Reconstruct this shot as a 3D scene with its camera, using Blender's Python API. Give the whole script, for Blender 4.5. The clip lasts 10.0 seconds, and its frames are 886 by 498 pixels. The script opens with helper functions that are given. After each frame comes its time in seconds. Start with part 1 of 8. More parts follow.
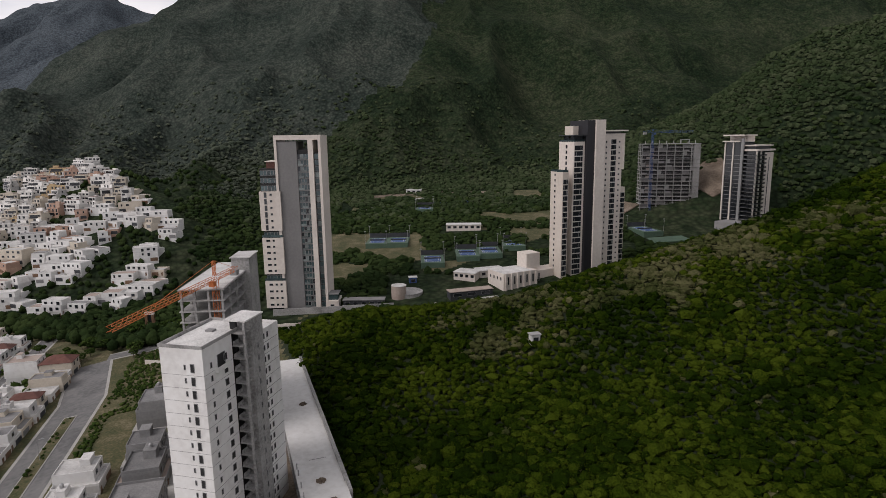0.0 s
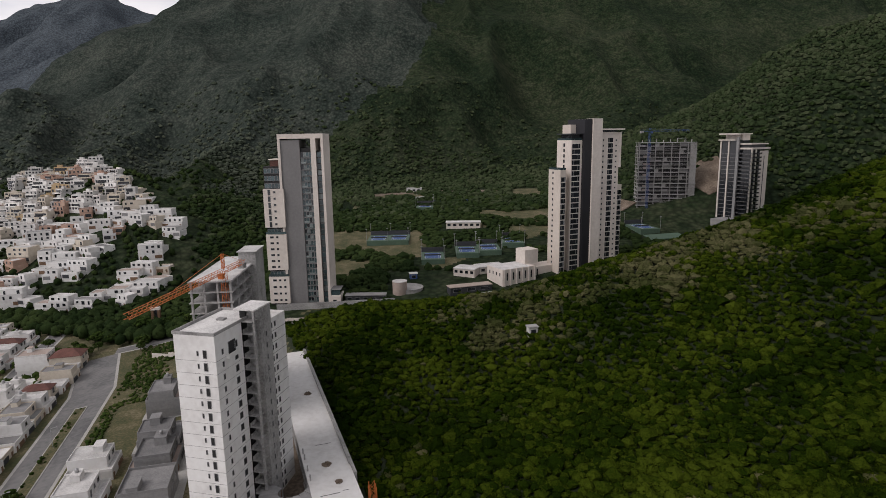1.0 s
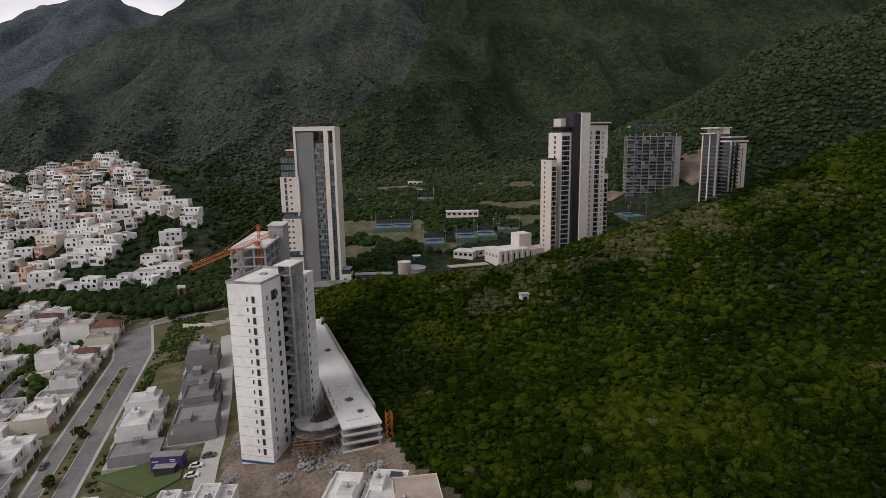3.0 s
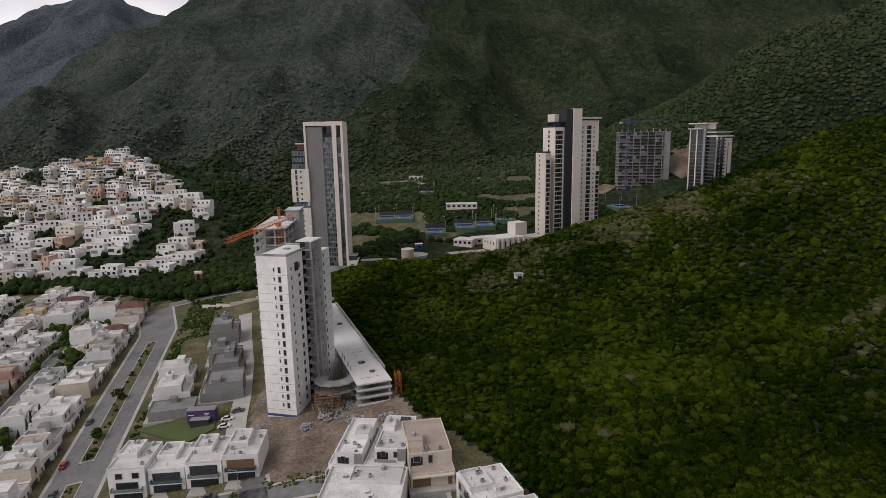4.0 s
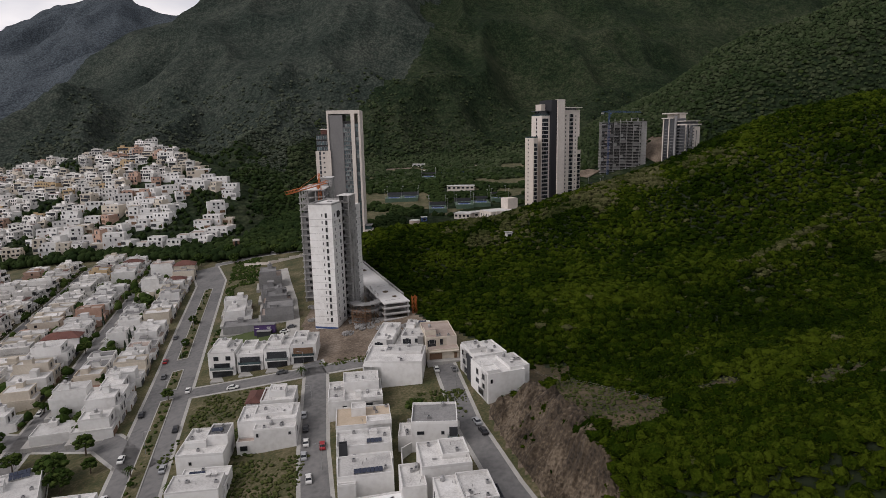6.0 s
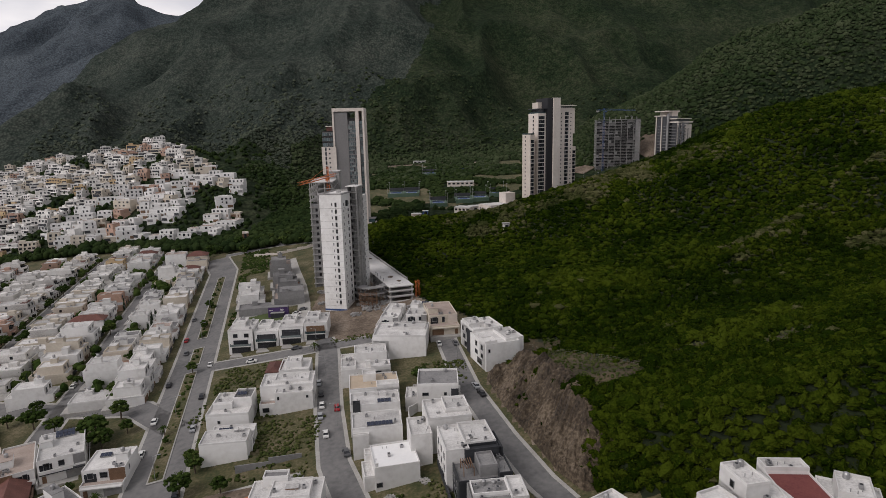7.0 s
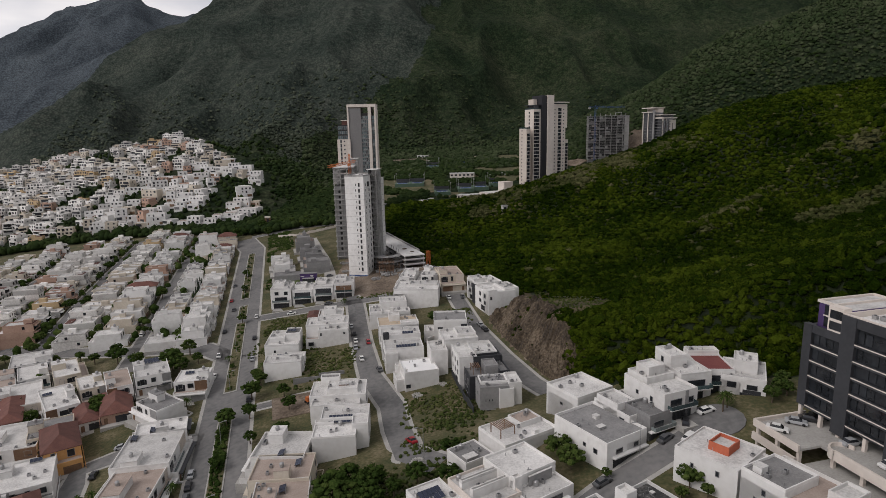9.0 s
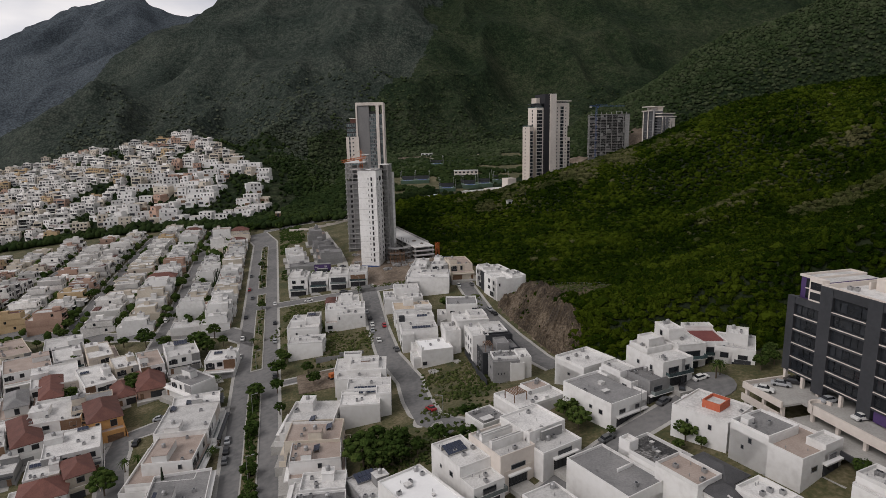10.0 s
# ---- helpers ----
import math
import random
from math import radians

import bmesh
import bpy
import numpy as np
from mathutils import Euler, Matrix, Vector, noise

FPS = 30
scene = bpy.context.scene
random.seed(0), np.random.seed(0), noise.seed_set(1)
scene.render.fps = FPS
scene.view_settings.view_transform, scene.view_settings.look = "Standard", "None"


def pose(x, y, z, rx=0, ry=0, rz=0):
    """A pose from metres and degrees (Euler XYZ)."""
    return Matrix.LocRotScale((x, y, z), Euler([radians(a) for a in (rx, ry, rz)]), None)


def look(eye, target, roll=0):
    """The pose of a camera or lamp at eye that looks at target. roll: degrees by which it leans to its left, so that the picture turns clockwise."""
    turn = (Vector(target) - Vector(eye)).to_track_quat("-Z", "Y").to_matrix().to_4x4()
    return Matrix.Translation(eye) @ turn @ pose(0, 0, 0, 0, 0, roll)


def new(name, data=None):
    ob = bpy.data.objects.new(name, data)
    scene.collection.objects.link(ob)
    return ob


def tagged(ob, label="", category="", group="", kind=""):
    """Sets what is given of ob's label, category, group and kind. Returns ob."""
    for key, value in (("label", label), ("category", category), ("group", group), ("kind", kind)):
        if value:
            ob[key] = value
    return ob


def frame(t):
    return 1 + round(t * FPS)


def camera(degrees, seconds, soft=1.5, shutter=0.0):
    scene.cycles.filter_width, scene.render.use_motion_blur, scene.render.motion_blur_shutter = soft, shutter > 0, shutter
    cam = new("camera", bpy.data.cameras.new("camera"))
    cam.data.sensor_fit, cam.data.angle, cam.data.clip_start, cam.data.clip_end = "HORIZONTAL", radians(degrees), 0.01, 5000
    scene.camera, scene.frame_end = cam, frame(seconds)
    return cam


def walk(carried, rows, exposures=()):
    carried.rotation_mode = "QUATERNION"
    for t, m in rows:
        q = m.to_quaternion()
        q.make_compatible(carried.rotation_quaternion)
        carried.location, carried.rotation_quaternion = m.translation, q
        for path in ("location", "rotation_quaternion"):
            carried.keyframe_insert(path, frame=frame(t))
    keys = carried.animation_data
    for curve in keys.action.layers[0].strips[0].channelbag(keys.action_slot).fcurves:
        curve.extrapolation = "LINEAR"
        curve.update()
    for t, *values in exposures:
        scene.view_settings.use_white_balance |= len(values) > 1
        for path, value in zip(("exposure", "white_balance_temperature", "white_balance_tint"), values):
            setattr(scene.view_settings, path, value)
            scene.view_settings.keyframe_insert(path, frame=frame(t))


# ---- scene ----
cam = camera(73.7, 10.0, 0.8)
PATH = [
    (0, (-0.00, 0.00, 73.69), (79.33, 0.82, -0.00)),
    (0.5, (0.09, -1.98, 73.47), (79.31, 0.88, 0.02)),
    (1, (-0.12, -4.94, 73.16), (79.32, 0.88, -0.03)),
    (1.5, (-0.59, -15.28, 71.91), (79.31, 0.94, -0.10)),
    (2, (-0.88, -19.66, 71.39), (79.30, 0.94, -0.14)),
    (2.5, (-1.05, -24.13, 70.76), (79.29, 0.95, -0.17)),
    (4, (-2.54, -46.16, 68.06), (79.18, 1.07, -0.37)),
    (4.5, (-3.12, -64.69, 66.02), (79.01, 1.18, -0.35)),
    (4.6, (-3.47, -68.55, 65.51), (79.01, 1.18, -0.40)),
    (4.7, (-3.81, -72.41, 64.99), (79.00, 1.18, -0.44)),
    (4.8, (-4.16, -76.27, 64.48), (79.00, 1.18, -0.49)),
    (4.9, (-4.51, -80.13, 63.97), (79.00, 1.17, -0.53)),
    (5, (-4.86, -83.99, 63.45), (79.00, 1.17, -0.58)),
    (5.5, (-5.44, -92.28, 62.46), (78.99, 1.18, -0.60)),
    (7, (-6.42, -109.30, 60.61), (78.94, 1.21, -0.68)),
    (7.5, (-7.38, -124.97, 59.18), (78.92, 1.22, -0.74)),
    (8, (-7.90, -130.88, 58.60), (78.91, 1.21, -0.76)),
    (8.5, (-8.68, -136.23, 58.05), (78.91, 1.18, -0.81)),
    (9, (-10.64, -144.60, 57.15), (78.90, 1.19, -0.85)),
    (9.5, (-12.43, -150.10, 56.54), (78.90, 1.19, -0.86)),
    (10, (-14.53, -155.53, 55.82), (78.89, 1.17, -0.86)),
]
walk(cam, [(t, pose(*p, *r)) for t, p, r in PATH], exposures=((0, -0.48, 6500, 17), (5, -0.52, 6500, 17), (10, -0.62, 6500, 15)))

# ---- light: overcast daylight ----
world = bpy.data.worlds.new("overcast_sky")
scene.world = world
world.use_nodes = True
wn, wl = world.node_tree.nodes, world.node_tree.links
sky = wn.new("ShaderNodeTexSky")
sky.sky_type, sky.sun_disc = "NISHITA", False
sky.sun_elevation, sky.sun_rotation = radians(44), radians(-121)
sky.dust_density, sky.air_density = 3.0, 1.0
cloud_at = wn.new("ShaderNodeTexCoord")
cloud_map = wn.new("ShaderNodeMapping")
cloud_map.inputs["Scale"].default_value = (2.0, 2.0, 7.0)
cloud = wn.new("ShaderNodeTexNoise")
cloud.inputs["Scale"].default_value, cloud.inputs["Detail"].default_value = 2.2, 6.0
cloud_ramp = wn.new("ShaderNodeValToRGB")
cloud_ramp.color_ramp.elements[0].position, cloud_ramp.color_ramp.elements[1].position = 0.36, 0.62
cloud_ramp.color_ramp.elements[0].color = (9.2, 9.6, 10.4, 1)
cloud_ramp.color_ramp.elements[1].color = (15.2, 15.0, 14.6, 1)
cloud_mix = wn.new("ShaderNodeMixRGB")
cloud_mix.inputs[0].default_value = 0.85
wl.new(cloud_at.outputs["Generated"], cloud_map.inputs["Vector"])
wl.new(cloud_map.outputs["Vector"], cloud.inputs["Vector"])
wl.new(cloud.outputs["Fac"], cloud_ramp.inputs["Fac"])
wl.new(sky.outputs["Color"], cloud_mix.inputs[1])
wl.new(cloud_ramp.outputs["Color"], cloud_mix.inputs[2])
# the cloud thins towards the horizon
horizon = wn.new("ShaderNodeSeparateXYZ")
thin = wn.new("ShaderNodeMapRange")
thin.inputs["From Min"].default_value, thin.inputs["From Max"].default_value = 0.0, 0.4
thin.inputs["To Min"].default_value, thin.inputs["To Max"].default_value = 1.95, 0.92
bright = wn.new("ShaderNodeVectorMath")
bright.operation = "SCALE"
wl.new(cloud_at.outputs["Generated"], horizon.inputs[0])
wl.new(horizon.outputs["Z"], thin.inputs["Value"])
wl.new(cloud_mix.outputs["Color"], bright.inputs[0])
wl.new(thin.outputs[0], bright.inputs["Scale"])
wl.new(bright.outputs[0], wn["Background"].inputs["Color"])
wn["Background"].inputs["Strength"].default_value = 0.066
sun_data = bpy.data.lights.new("sun", "SUN")
sun_data.energy, sun_data.angle, sun_data.color = 2.3, radians(34), (1.0, 0.965, 0.925)
sun = new("sun", sun_data)
sun.matrix_world = look((0, 0, 300), (84, 50, 206))

# ---- materials ----
def material(name, colours, size=1.0, rough=0.85, bump=0.0, metal=0.0, detail=5.0, spread=(0.35, 0.65), random_tint=0.0, island=False):
    """A grained material: two noise scales between the colours, fine relief, and a tint that differs from piece to piece."""
    m = bpy.data.materials.new(name)
    m.use_nodes = True
    n, l = m.node_tree.nodes, m.node_tree.links
    out = n["Principled BSDF"]
    geo = n.new("ShaderNodeNewGeometry")
    wide = n.new("ShaderNodeTexNoise")
    wide.inputs["Scale"].default_value, wide.inputs["Detail"].default_value = 0.35 / size, detail
    fine = n.new("ShaderNodeTexNoise")
    fine.inputs["Scale"].default_value, fine.inputs["Detail"].default_value = 3.5 / size, 3.0
    for tex in (wide, fine):
        l.new(geo.outputs["Position"], tex.inputs["Vector"])
    both = n.new("ShaderNodeMath")
    both.operation = "MULTIPLY_ADD"
    both.inputs[1].default_value = 0.45
    half = n.new("ShaderNodeMath")
    half.operation = "MULTIPLY"
    half.inputs[1].default_value = 0.55
    l.new(wide.outputs["Fac"], half.inputs[0])
    l.new(fine.outputs["Fac"], both.inputs[0])
    l.new(half.outputs[0], both.inputs[2])
    ramp = n.new("ShaderNodeValToRGB")
    els = ramp.color_ramp.elements
    while len(els) < len(colours):
        els.new(0.5)
    for k, c in enumerate(colours):
        f = k / max(1, len(colours) - 1)
        els[k].position = spread[0] + (spread[1] - spread[0]) * f
        els[k].color = (*c, 1)
    l.new(both.outputs[0], ramp.inputs["Fac"])
    colour = ramp.outputs["Color"]
    if random_tint:
        info = n.new("ShaderNodeObjectInfo")
        rng = n.new("ShaderNodeMapRange")
        rng.inputs["To Min"].default_value, rng.inputs["To Max"].default_value = 1 - random_tint, 1 + random_tint * 0.4
        l.new(geo.outputs["Random Per Island"] if island else info.outputs["Random"], rng.inputs["Value"])
        hsv = n.new("ShaderNodeHueSaturation")
        l.new(rng.outputs[0], hsv.inputs["Value"])
        l.new(colour, hsv.inputs["Color"])
        colour = hsv.outputs["Color"]
    l.new(colour, out.inputs["Base Color"])
    out.inputs["Roughness"].default_value, out.inputs["Metallic"].default_value = rough, metal
    if bump:
        b = n.new("ShaderNodeBump")
        b.inputs["Strength"].default_value, b.inputs["Distance"].default_value = min(1.0, bump), 0.05 * size
        l.new(fine.outputs["Fac"], b.inputs["Height"])
        l.new(b.outputs["Normal"], out.inputs["Normal"])
    return m


WHITE = material("white_render", [(0.6, 0.585, 0.565), (0.7, 0.69, 0.67), (0.75, 0.745, 0.73)], 4.0, 0.9, 0.2, random_tint=0.16)
TOWN = material("white_town_render", [(0.55, 0.53, 0.5), (0.72, 0.7, 0.67), (0.78, 0.77, 0.74)], 2.0, 0.9, 0.2, random_tint=0.42, island=True)
TOWNROOF = material("town_roof_membrane", [(0.4, 0.39, 0.38), (0.58, 0.57, 0.55), (0.7, 0.69, 0.67)], 1.2, 0.85, 0.15, random_tint=0.4, island=True)
CREAM = material("cream_render", [(0.5, 0.44, 0.36), (0.63, 0.57, 0.48)], 2.0, 0.9, 0.2, random_tint=0.15)
GREY = material("grey_render", [(0.2, 0.2, 0.2), (0.28, 0.275, 0.27)], 2.0, 0.9, 0.2, random_tint=0.2)
DARK = material("charcoal_cladding", [(0.024, 0.026, 0.03), (0.042, 0.044, 0.05)], 2.0, 0.6, 0.1, random_tint=0.2)
OCHRE = material("ochre_render", [(0.5, 0.26, 0.09), (0.6, 0.34, 0.14)], 2.0, 0.9, 0.2)
OCHRE_PALE = material("pale_ochre_render", [(0.4, 0.28, 0.15), (0.5, 0.38, 0.23)], 2.0, 0.9, 0.2)
SALMON = material("salmon_render", [(0.38, 0.24, 0.18), (0.5, 0.34, 0.26)], 2.0, 0.9, 0.2, random_tint=0.2)
ROOF = material("roof_membrane", [(0.4, 0.39, 0.38), (0.58, 0.57, 0.55), (0.7, 0.69, 0.67)], 1.2, 0.85, 0.15, random_tint=0.22)
ROOFGREY = material("grey_roof_membrane", [(0.16, 0.16, 0.16), (0.27, 0.265, 0.26)], 1.2, 0.9, 0.2, random_tint=0.25)
TERRACE = material("terracotta_terrace", [(0.29, 0.23, 0.195), (0.41, 0.34, 0.295)], 1.0, 0.85, 0.15)
CLAY = material("clay_tiles", [(0.1, 0.036, 0.028), (0.17, 0.07, 0.052)], 0.6, 0.8, 0.5, random_tint=0.3)
CONCRETE = material("raw_concrete", [(0.17, 0.165, 0.16), (0.3, 0.295, 0.285), (0.38, 0.37, 0.36)], 1.6, 0.92, 0.3)
PANEL = material("grey_panel", [(0.15, 0.145, 0.145), (0.2, 0.195, 0.19)], 3.0, 0.7, 0.1)
WARMWHITE = material("warm_white_wall", [(0.56, 0.5, 0.45), (0.68, 0.62, 0.56)], 4.0, 0.85, 0.1)
BEIGE = material("beige_wall", [(0.5, 0.44, 0.385), (0.59, 0.53, 0.465)], 4.0, 0.85, 0.1)
GLASS = material("window_glass", [(0.012, 0.014, 0.017), (0.03, 0.034, 0.04)], 3.0, 0.12, 0.0, random_tint=0.4)
TEAL = material("curtain_wall_glass", [(0.03, 0.055, 0.06), (0.08, 0.12, 0.125)], 2.0, 0.1, 0.0, random_tint=0.5)
FRAME = material("window_frame", [(0.2, 0.2, 0.2), (0.26, 0.26, 0.26)], 1.0, 0.5)
ASPHALT = material("asphalt", [(0.1, 0.1, 0.1), (0.15, 0.148, 0.145), (0.19, 0.185, 0.18)], 4.0, 0.93, 0.2)
KERB = material("concrete_pavement", [(0.3, 0.29, 0.27), (0.42, 0.41, 0.385)], 1.2, 0.92, 0.2)
DIRT = material("bare_earth", [(0.07, 0.052, 0.036), (0.15, 0.115, 0.085), (0.25, 0.205, 0.16)], 2.5, 0.97, 0.6)
DRY = material("dry_hill_earth", [(0.022, 0.022, 0.008), (0.056, 0.043, 0.02), (0.105, 0.078, 0.043)], 2.0, 0.97, 0.8, spread=(0.38, 0.66))
# Near-black floor colour paints in the shade under the crowns.
SHADE = material("shaded_scrub_floor", [(0.005, 0.011, 0.0015), (0.013, 0.022, 0.004)], 3.0, 0.97, 0.6)
ROCK = material("broken_rock", [(0.016, 0.011, 0.006), (0.062, 0.045, 0.028), (0.16, 0.125, 0.088)], 2.2, 0.95, 0.9, spread=(0.38, 0.64))
GRASS = material("rough_grass", [(0.028, 0.04, 0.01), (0.075, 0.07, 0.028), (0.16, 0.132, 0.078)], 2.2, 0.97, 0.6)
ORANGE = material("orange_steel", [(0.4, 0.1, 0.02), (0.55, 0.16, 0.04)], 1.0, 0.6)
BLUE = material("blue_paint", [(0.02, 0.05, 0.16), (0.04, 0.09, 0.24)], 1.0, 0.6)
PURPLE = material("purple_panel", [(0.05, 0.025, 0.1), (0.075, 0.04, 0.14)], 1.0, 0.6)
WOOD = material("brown_wood", [(0.12, 0.065, 0.035), (0.2, 0.12, 0.07)], 0.8, 0.7, 0.3)
SOLAR = material("solar_panel_cells", [(0.015, 0.02, 0.04), (0.03, 0.04, 0.07)], 0.6, 0.2)
SAND = material("sand_roof_tiles", [(0.42, 0.34, 0.25), (0.52, 0.43, 0.33)], 1.2, 0.85, 0.1)
LAWNGREEN = material("roof_lawn", [(0.02, 0.06, 0.02), (0.035, 0.085, 0.03)], 0.8, 0.95, 0.3)
SLATE = material("dark_grey_roof_tiles", [(0.05, 0.05, 0.053), (0.09, 0.09, 0.093)], 0.6, 0.8, 0.4, random_tint=0.2)
CLARET = material("dark_red_terrace", [(0.13, 0.03, 0.03), (0.2, 0.06, 0.05)], 1.0, 0.85, 0.1)
TILE_RED = material("red_orange_render", [(0.42, 0.1, 0.05), (0.5, 0.14, 0.07)], 1.5, 0.85, 0.1)
STAINED = material("black_stained_roof", [(0.03, 0.03, 0.03), (0.09, 0.088, 0.085), (0.3, 0.29, 0.28)], 1.6, 0.9, 0.2, spread=(0.42, 0.62))
BRIGHT = material("fresh_white_roof", [(0.78, 0.78, 0.77), (0.84, 0.84, 0.83)], 2.0, 0.8, 0.05)
STRIPE = material("black_stripe_cladding", [(0.008, 0.008, 0.011), (0.014, 0.014, 0.018)], 3.0, 0.55, 0.05)
CURTAIN = material("curtained_glass", [(0.13, 0.16, 0.16), (0.24, 0.27, 0.26)], 1.5, 0.2, 0.0, random_tint=0.5)
# Near-black paint that stands for the shade inside openings and open storeys.
VOID = material("interior_shade", [(0.012, 0.012, 0.012), (0.03, 0.03, 0.03)], 1.0, 0.9)
METAL = material("galvanised_metal", [(0.3, 0.3, 0.3), (0.42, 0.42, 0.42)], 1.0, 0.45, 0.0, 0.6)
RUBBER = material("tyre_rubber", [(0.015, 0.015, 0.015), (0.03, 0.03, 0.03)], 1.0, 0.9)
COURT = material("court_blue", [(0.03, 0.07, 0.18), (0.05, 0.1, 0.25)], 2.0, 0.8)
COURTGREEN = material("court_green", [(0.05, 0.09, 0.06), (0.08, 0.13, 0.09)], 2.0, 0.85)
WATER = material("pool_water", [(0.05, 0.25, 0.32), (0.1, 0.4, 0.5)], 2.0, 0.1)
CYPRESS = material("cypress_foliage", [(0.012, 0.025, 0.01), (0.03, 0.05, 0.02)], 0.5, 0.9, 0.6, random_tint=0.3)


def island_foliage(name, dark, mid, light):
    """Foliage whose tone changes from clump to clump and along the slope."""
    m = bpy.data.materials.new(name)
    m.use_nodes = True
    n, l = m.node_tree.nodes, m.node_tree.links
    out = n["Principled BSDF"]
    geo = n.new("ShaderNodeNewGeometry")
    stand = n.new("ShaderNodeTexNoise")
    stand.inputs["Scale"].default_value, stand.inputs["Detail"].default_value = 0.035, 3.0
    leaf = n.new("ShaderNodeTexNoise")
    leaf.inputs["Scale"].default_value, leaf.inputs["Detail"].default_value = 2.5, 4.0
    for tex in (stand, leaf):
        l.new(geo.outputs["Position"], tex.inputs["Vector"])
    a = n.new("ShaderNodeMath")
    a.operation = "MULTIPLY_ADD"
    a.inputs[1].default_value = 0.3
    l.new(geo.outputs["Random Per Island"], a.inputs[0])
    b = n.new("ShaderNodeMath")
    b.operation = "MULTIPLY_ADD"
    b.inputs[1].default_value = 0.85
    l.new(stand.outputs["Fac"], b.inputs[0])
    l.new(a.outputs[0], b.inputs[2])
    c = n.new("ShaderNodeMath")
    c.operation = "MULTIPLY"
    c.inputs[1].default_value = 0.42
    l.new(leaf.outputs["Fac"], c.inputs[0])
    l.new(c.outputs[0], a.inputs[2])
    ramp = n.new("ShaderNodeValToRGB")
    els = ramp.color_ramp.elements
    els.new(0.6)
    for k, (p, col) in enumerate(((0.45, dark), (0.75, mid), (1.05, light))):
        els[k].position, els[k].color = min(p, 1.0), (*col, 1)
    l.new(b.outputs[0], ramp.inputs["Fac"])
    l.new(ramp.outputs["Color"], out.inputs["Base Color"])
    out.inputs["Roughness"].default_value, out.inputs["Specular IOR Level"].default_value = 0.9, 0.02
    bump = n.new("ShaderNodeBump")
    bump.inputs["Strength"].default_value, bump.inputs["Distance"].default_value = 1.0, 0.4
    l.new(leaf.outputs["Fac"], bump.inputs["Height"])
    l.new(bump.outputs["Normal"], out.inputs["Normal"])
    return m


CANOPY = island_foliage("hill_scrub_foliage", (0.0026, 0.0072, 0.0005), (0.0105, 0.0218, 0.001), (0.044, 0.062, 0.005))
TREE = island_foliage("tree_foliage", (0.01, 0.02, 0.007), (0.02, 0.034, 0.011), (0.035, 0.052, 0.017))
BLOOM = island_foliage("pale_flowering_scrub", (0.02, 0.03, 0.007), (0.05, 0.056, 0.02), (0.1, 0.096, 0.046))
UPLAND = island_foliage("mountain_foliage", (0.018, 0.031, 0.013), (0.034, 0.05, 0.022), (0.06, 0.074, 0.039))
# Paled and greyed in colour to match the haze painted on the western slopes.
HAZED_LEAF = island_foliage("hazed_mountain_foliage", (0.036, 0.048, 0.034), (0.059, 0.073, 0.052), (0.088, 0.1, 0.073))
LEAF = island_foliage("garden_foliage", (0.012, 0.024, 0.005), (0.03, 0.052, 0.012), (0.066, 0.09, 0.024))
WEEDS = island_foliage("dry_weeds", (0.022, 0.036, 0.01), (0.05, 0.068, 0.02), (0.1, 0.105, 0.042))
BARK = material("bark", [(0.06, 0.045, 0.03), (0.12, 0.09, 0.065)], 0.5, 0.95, 0.6)


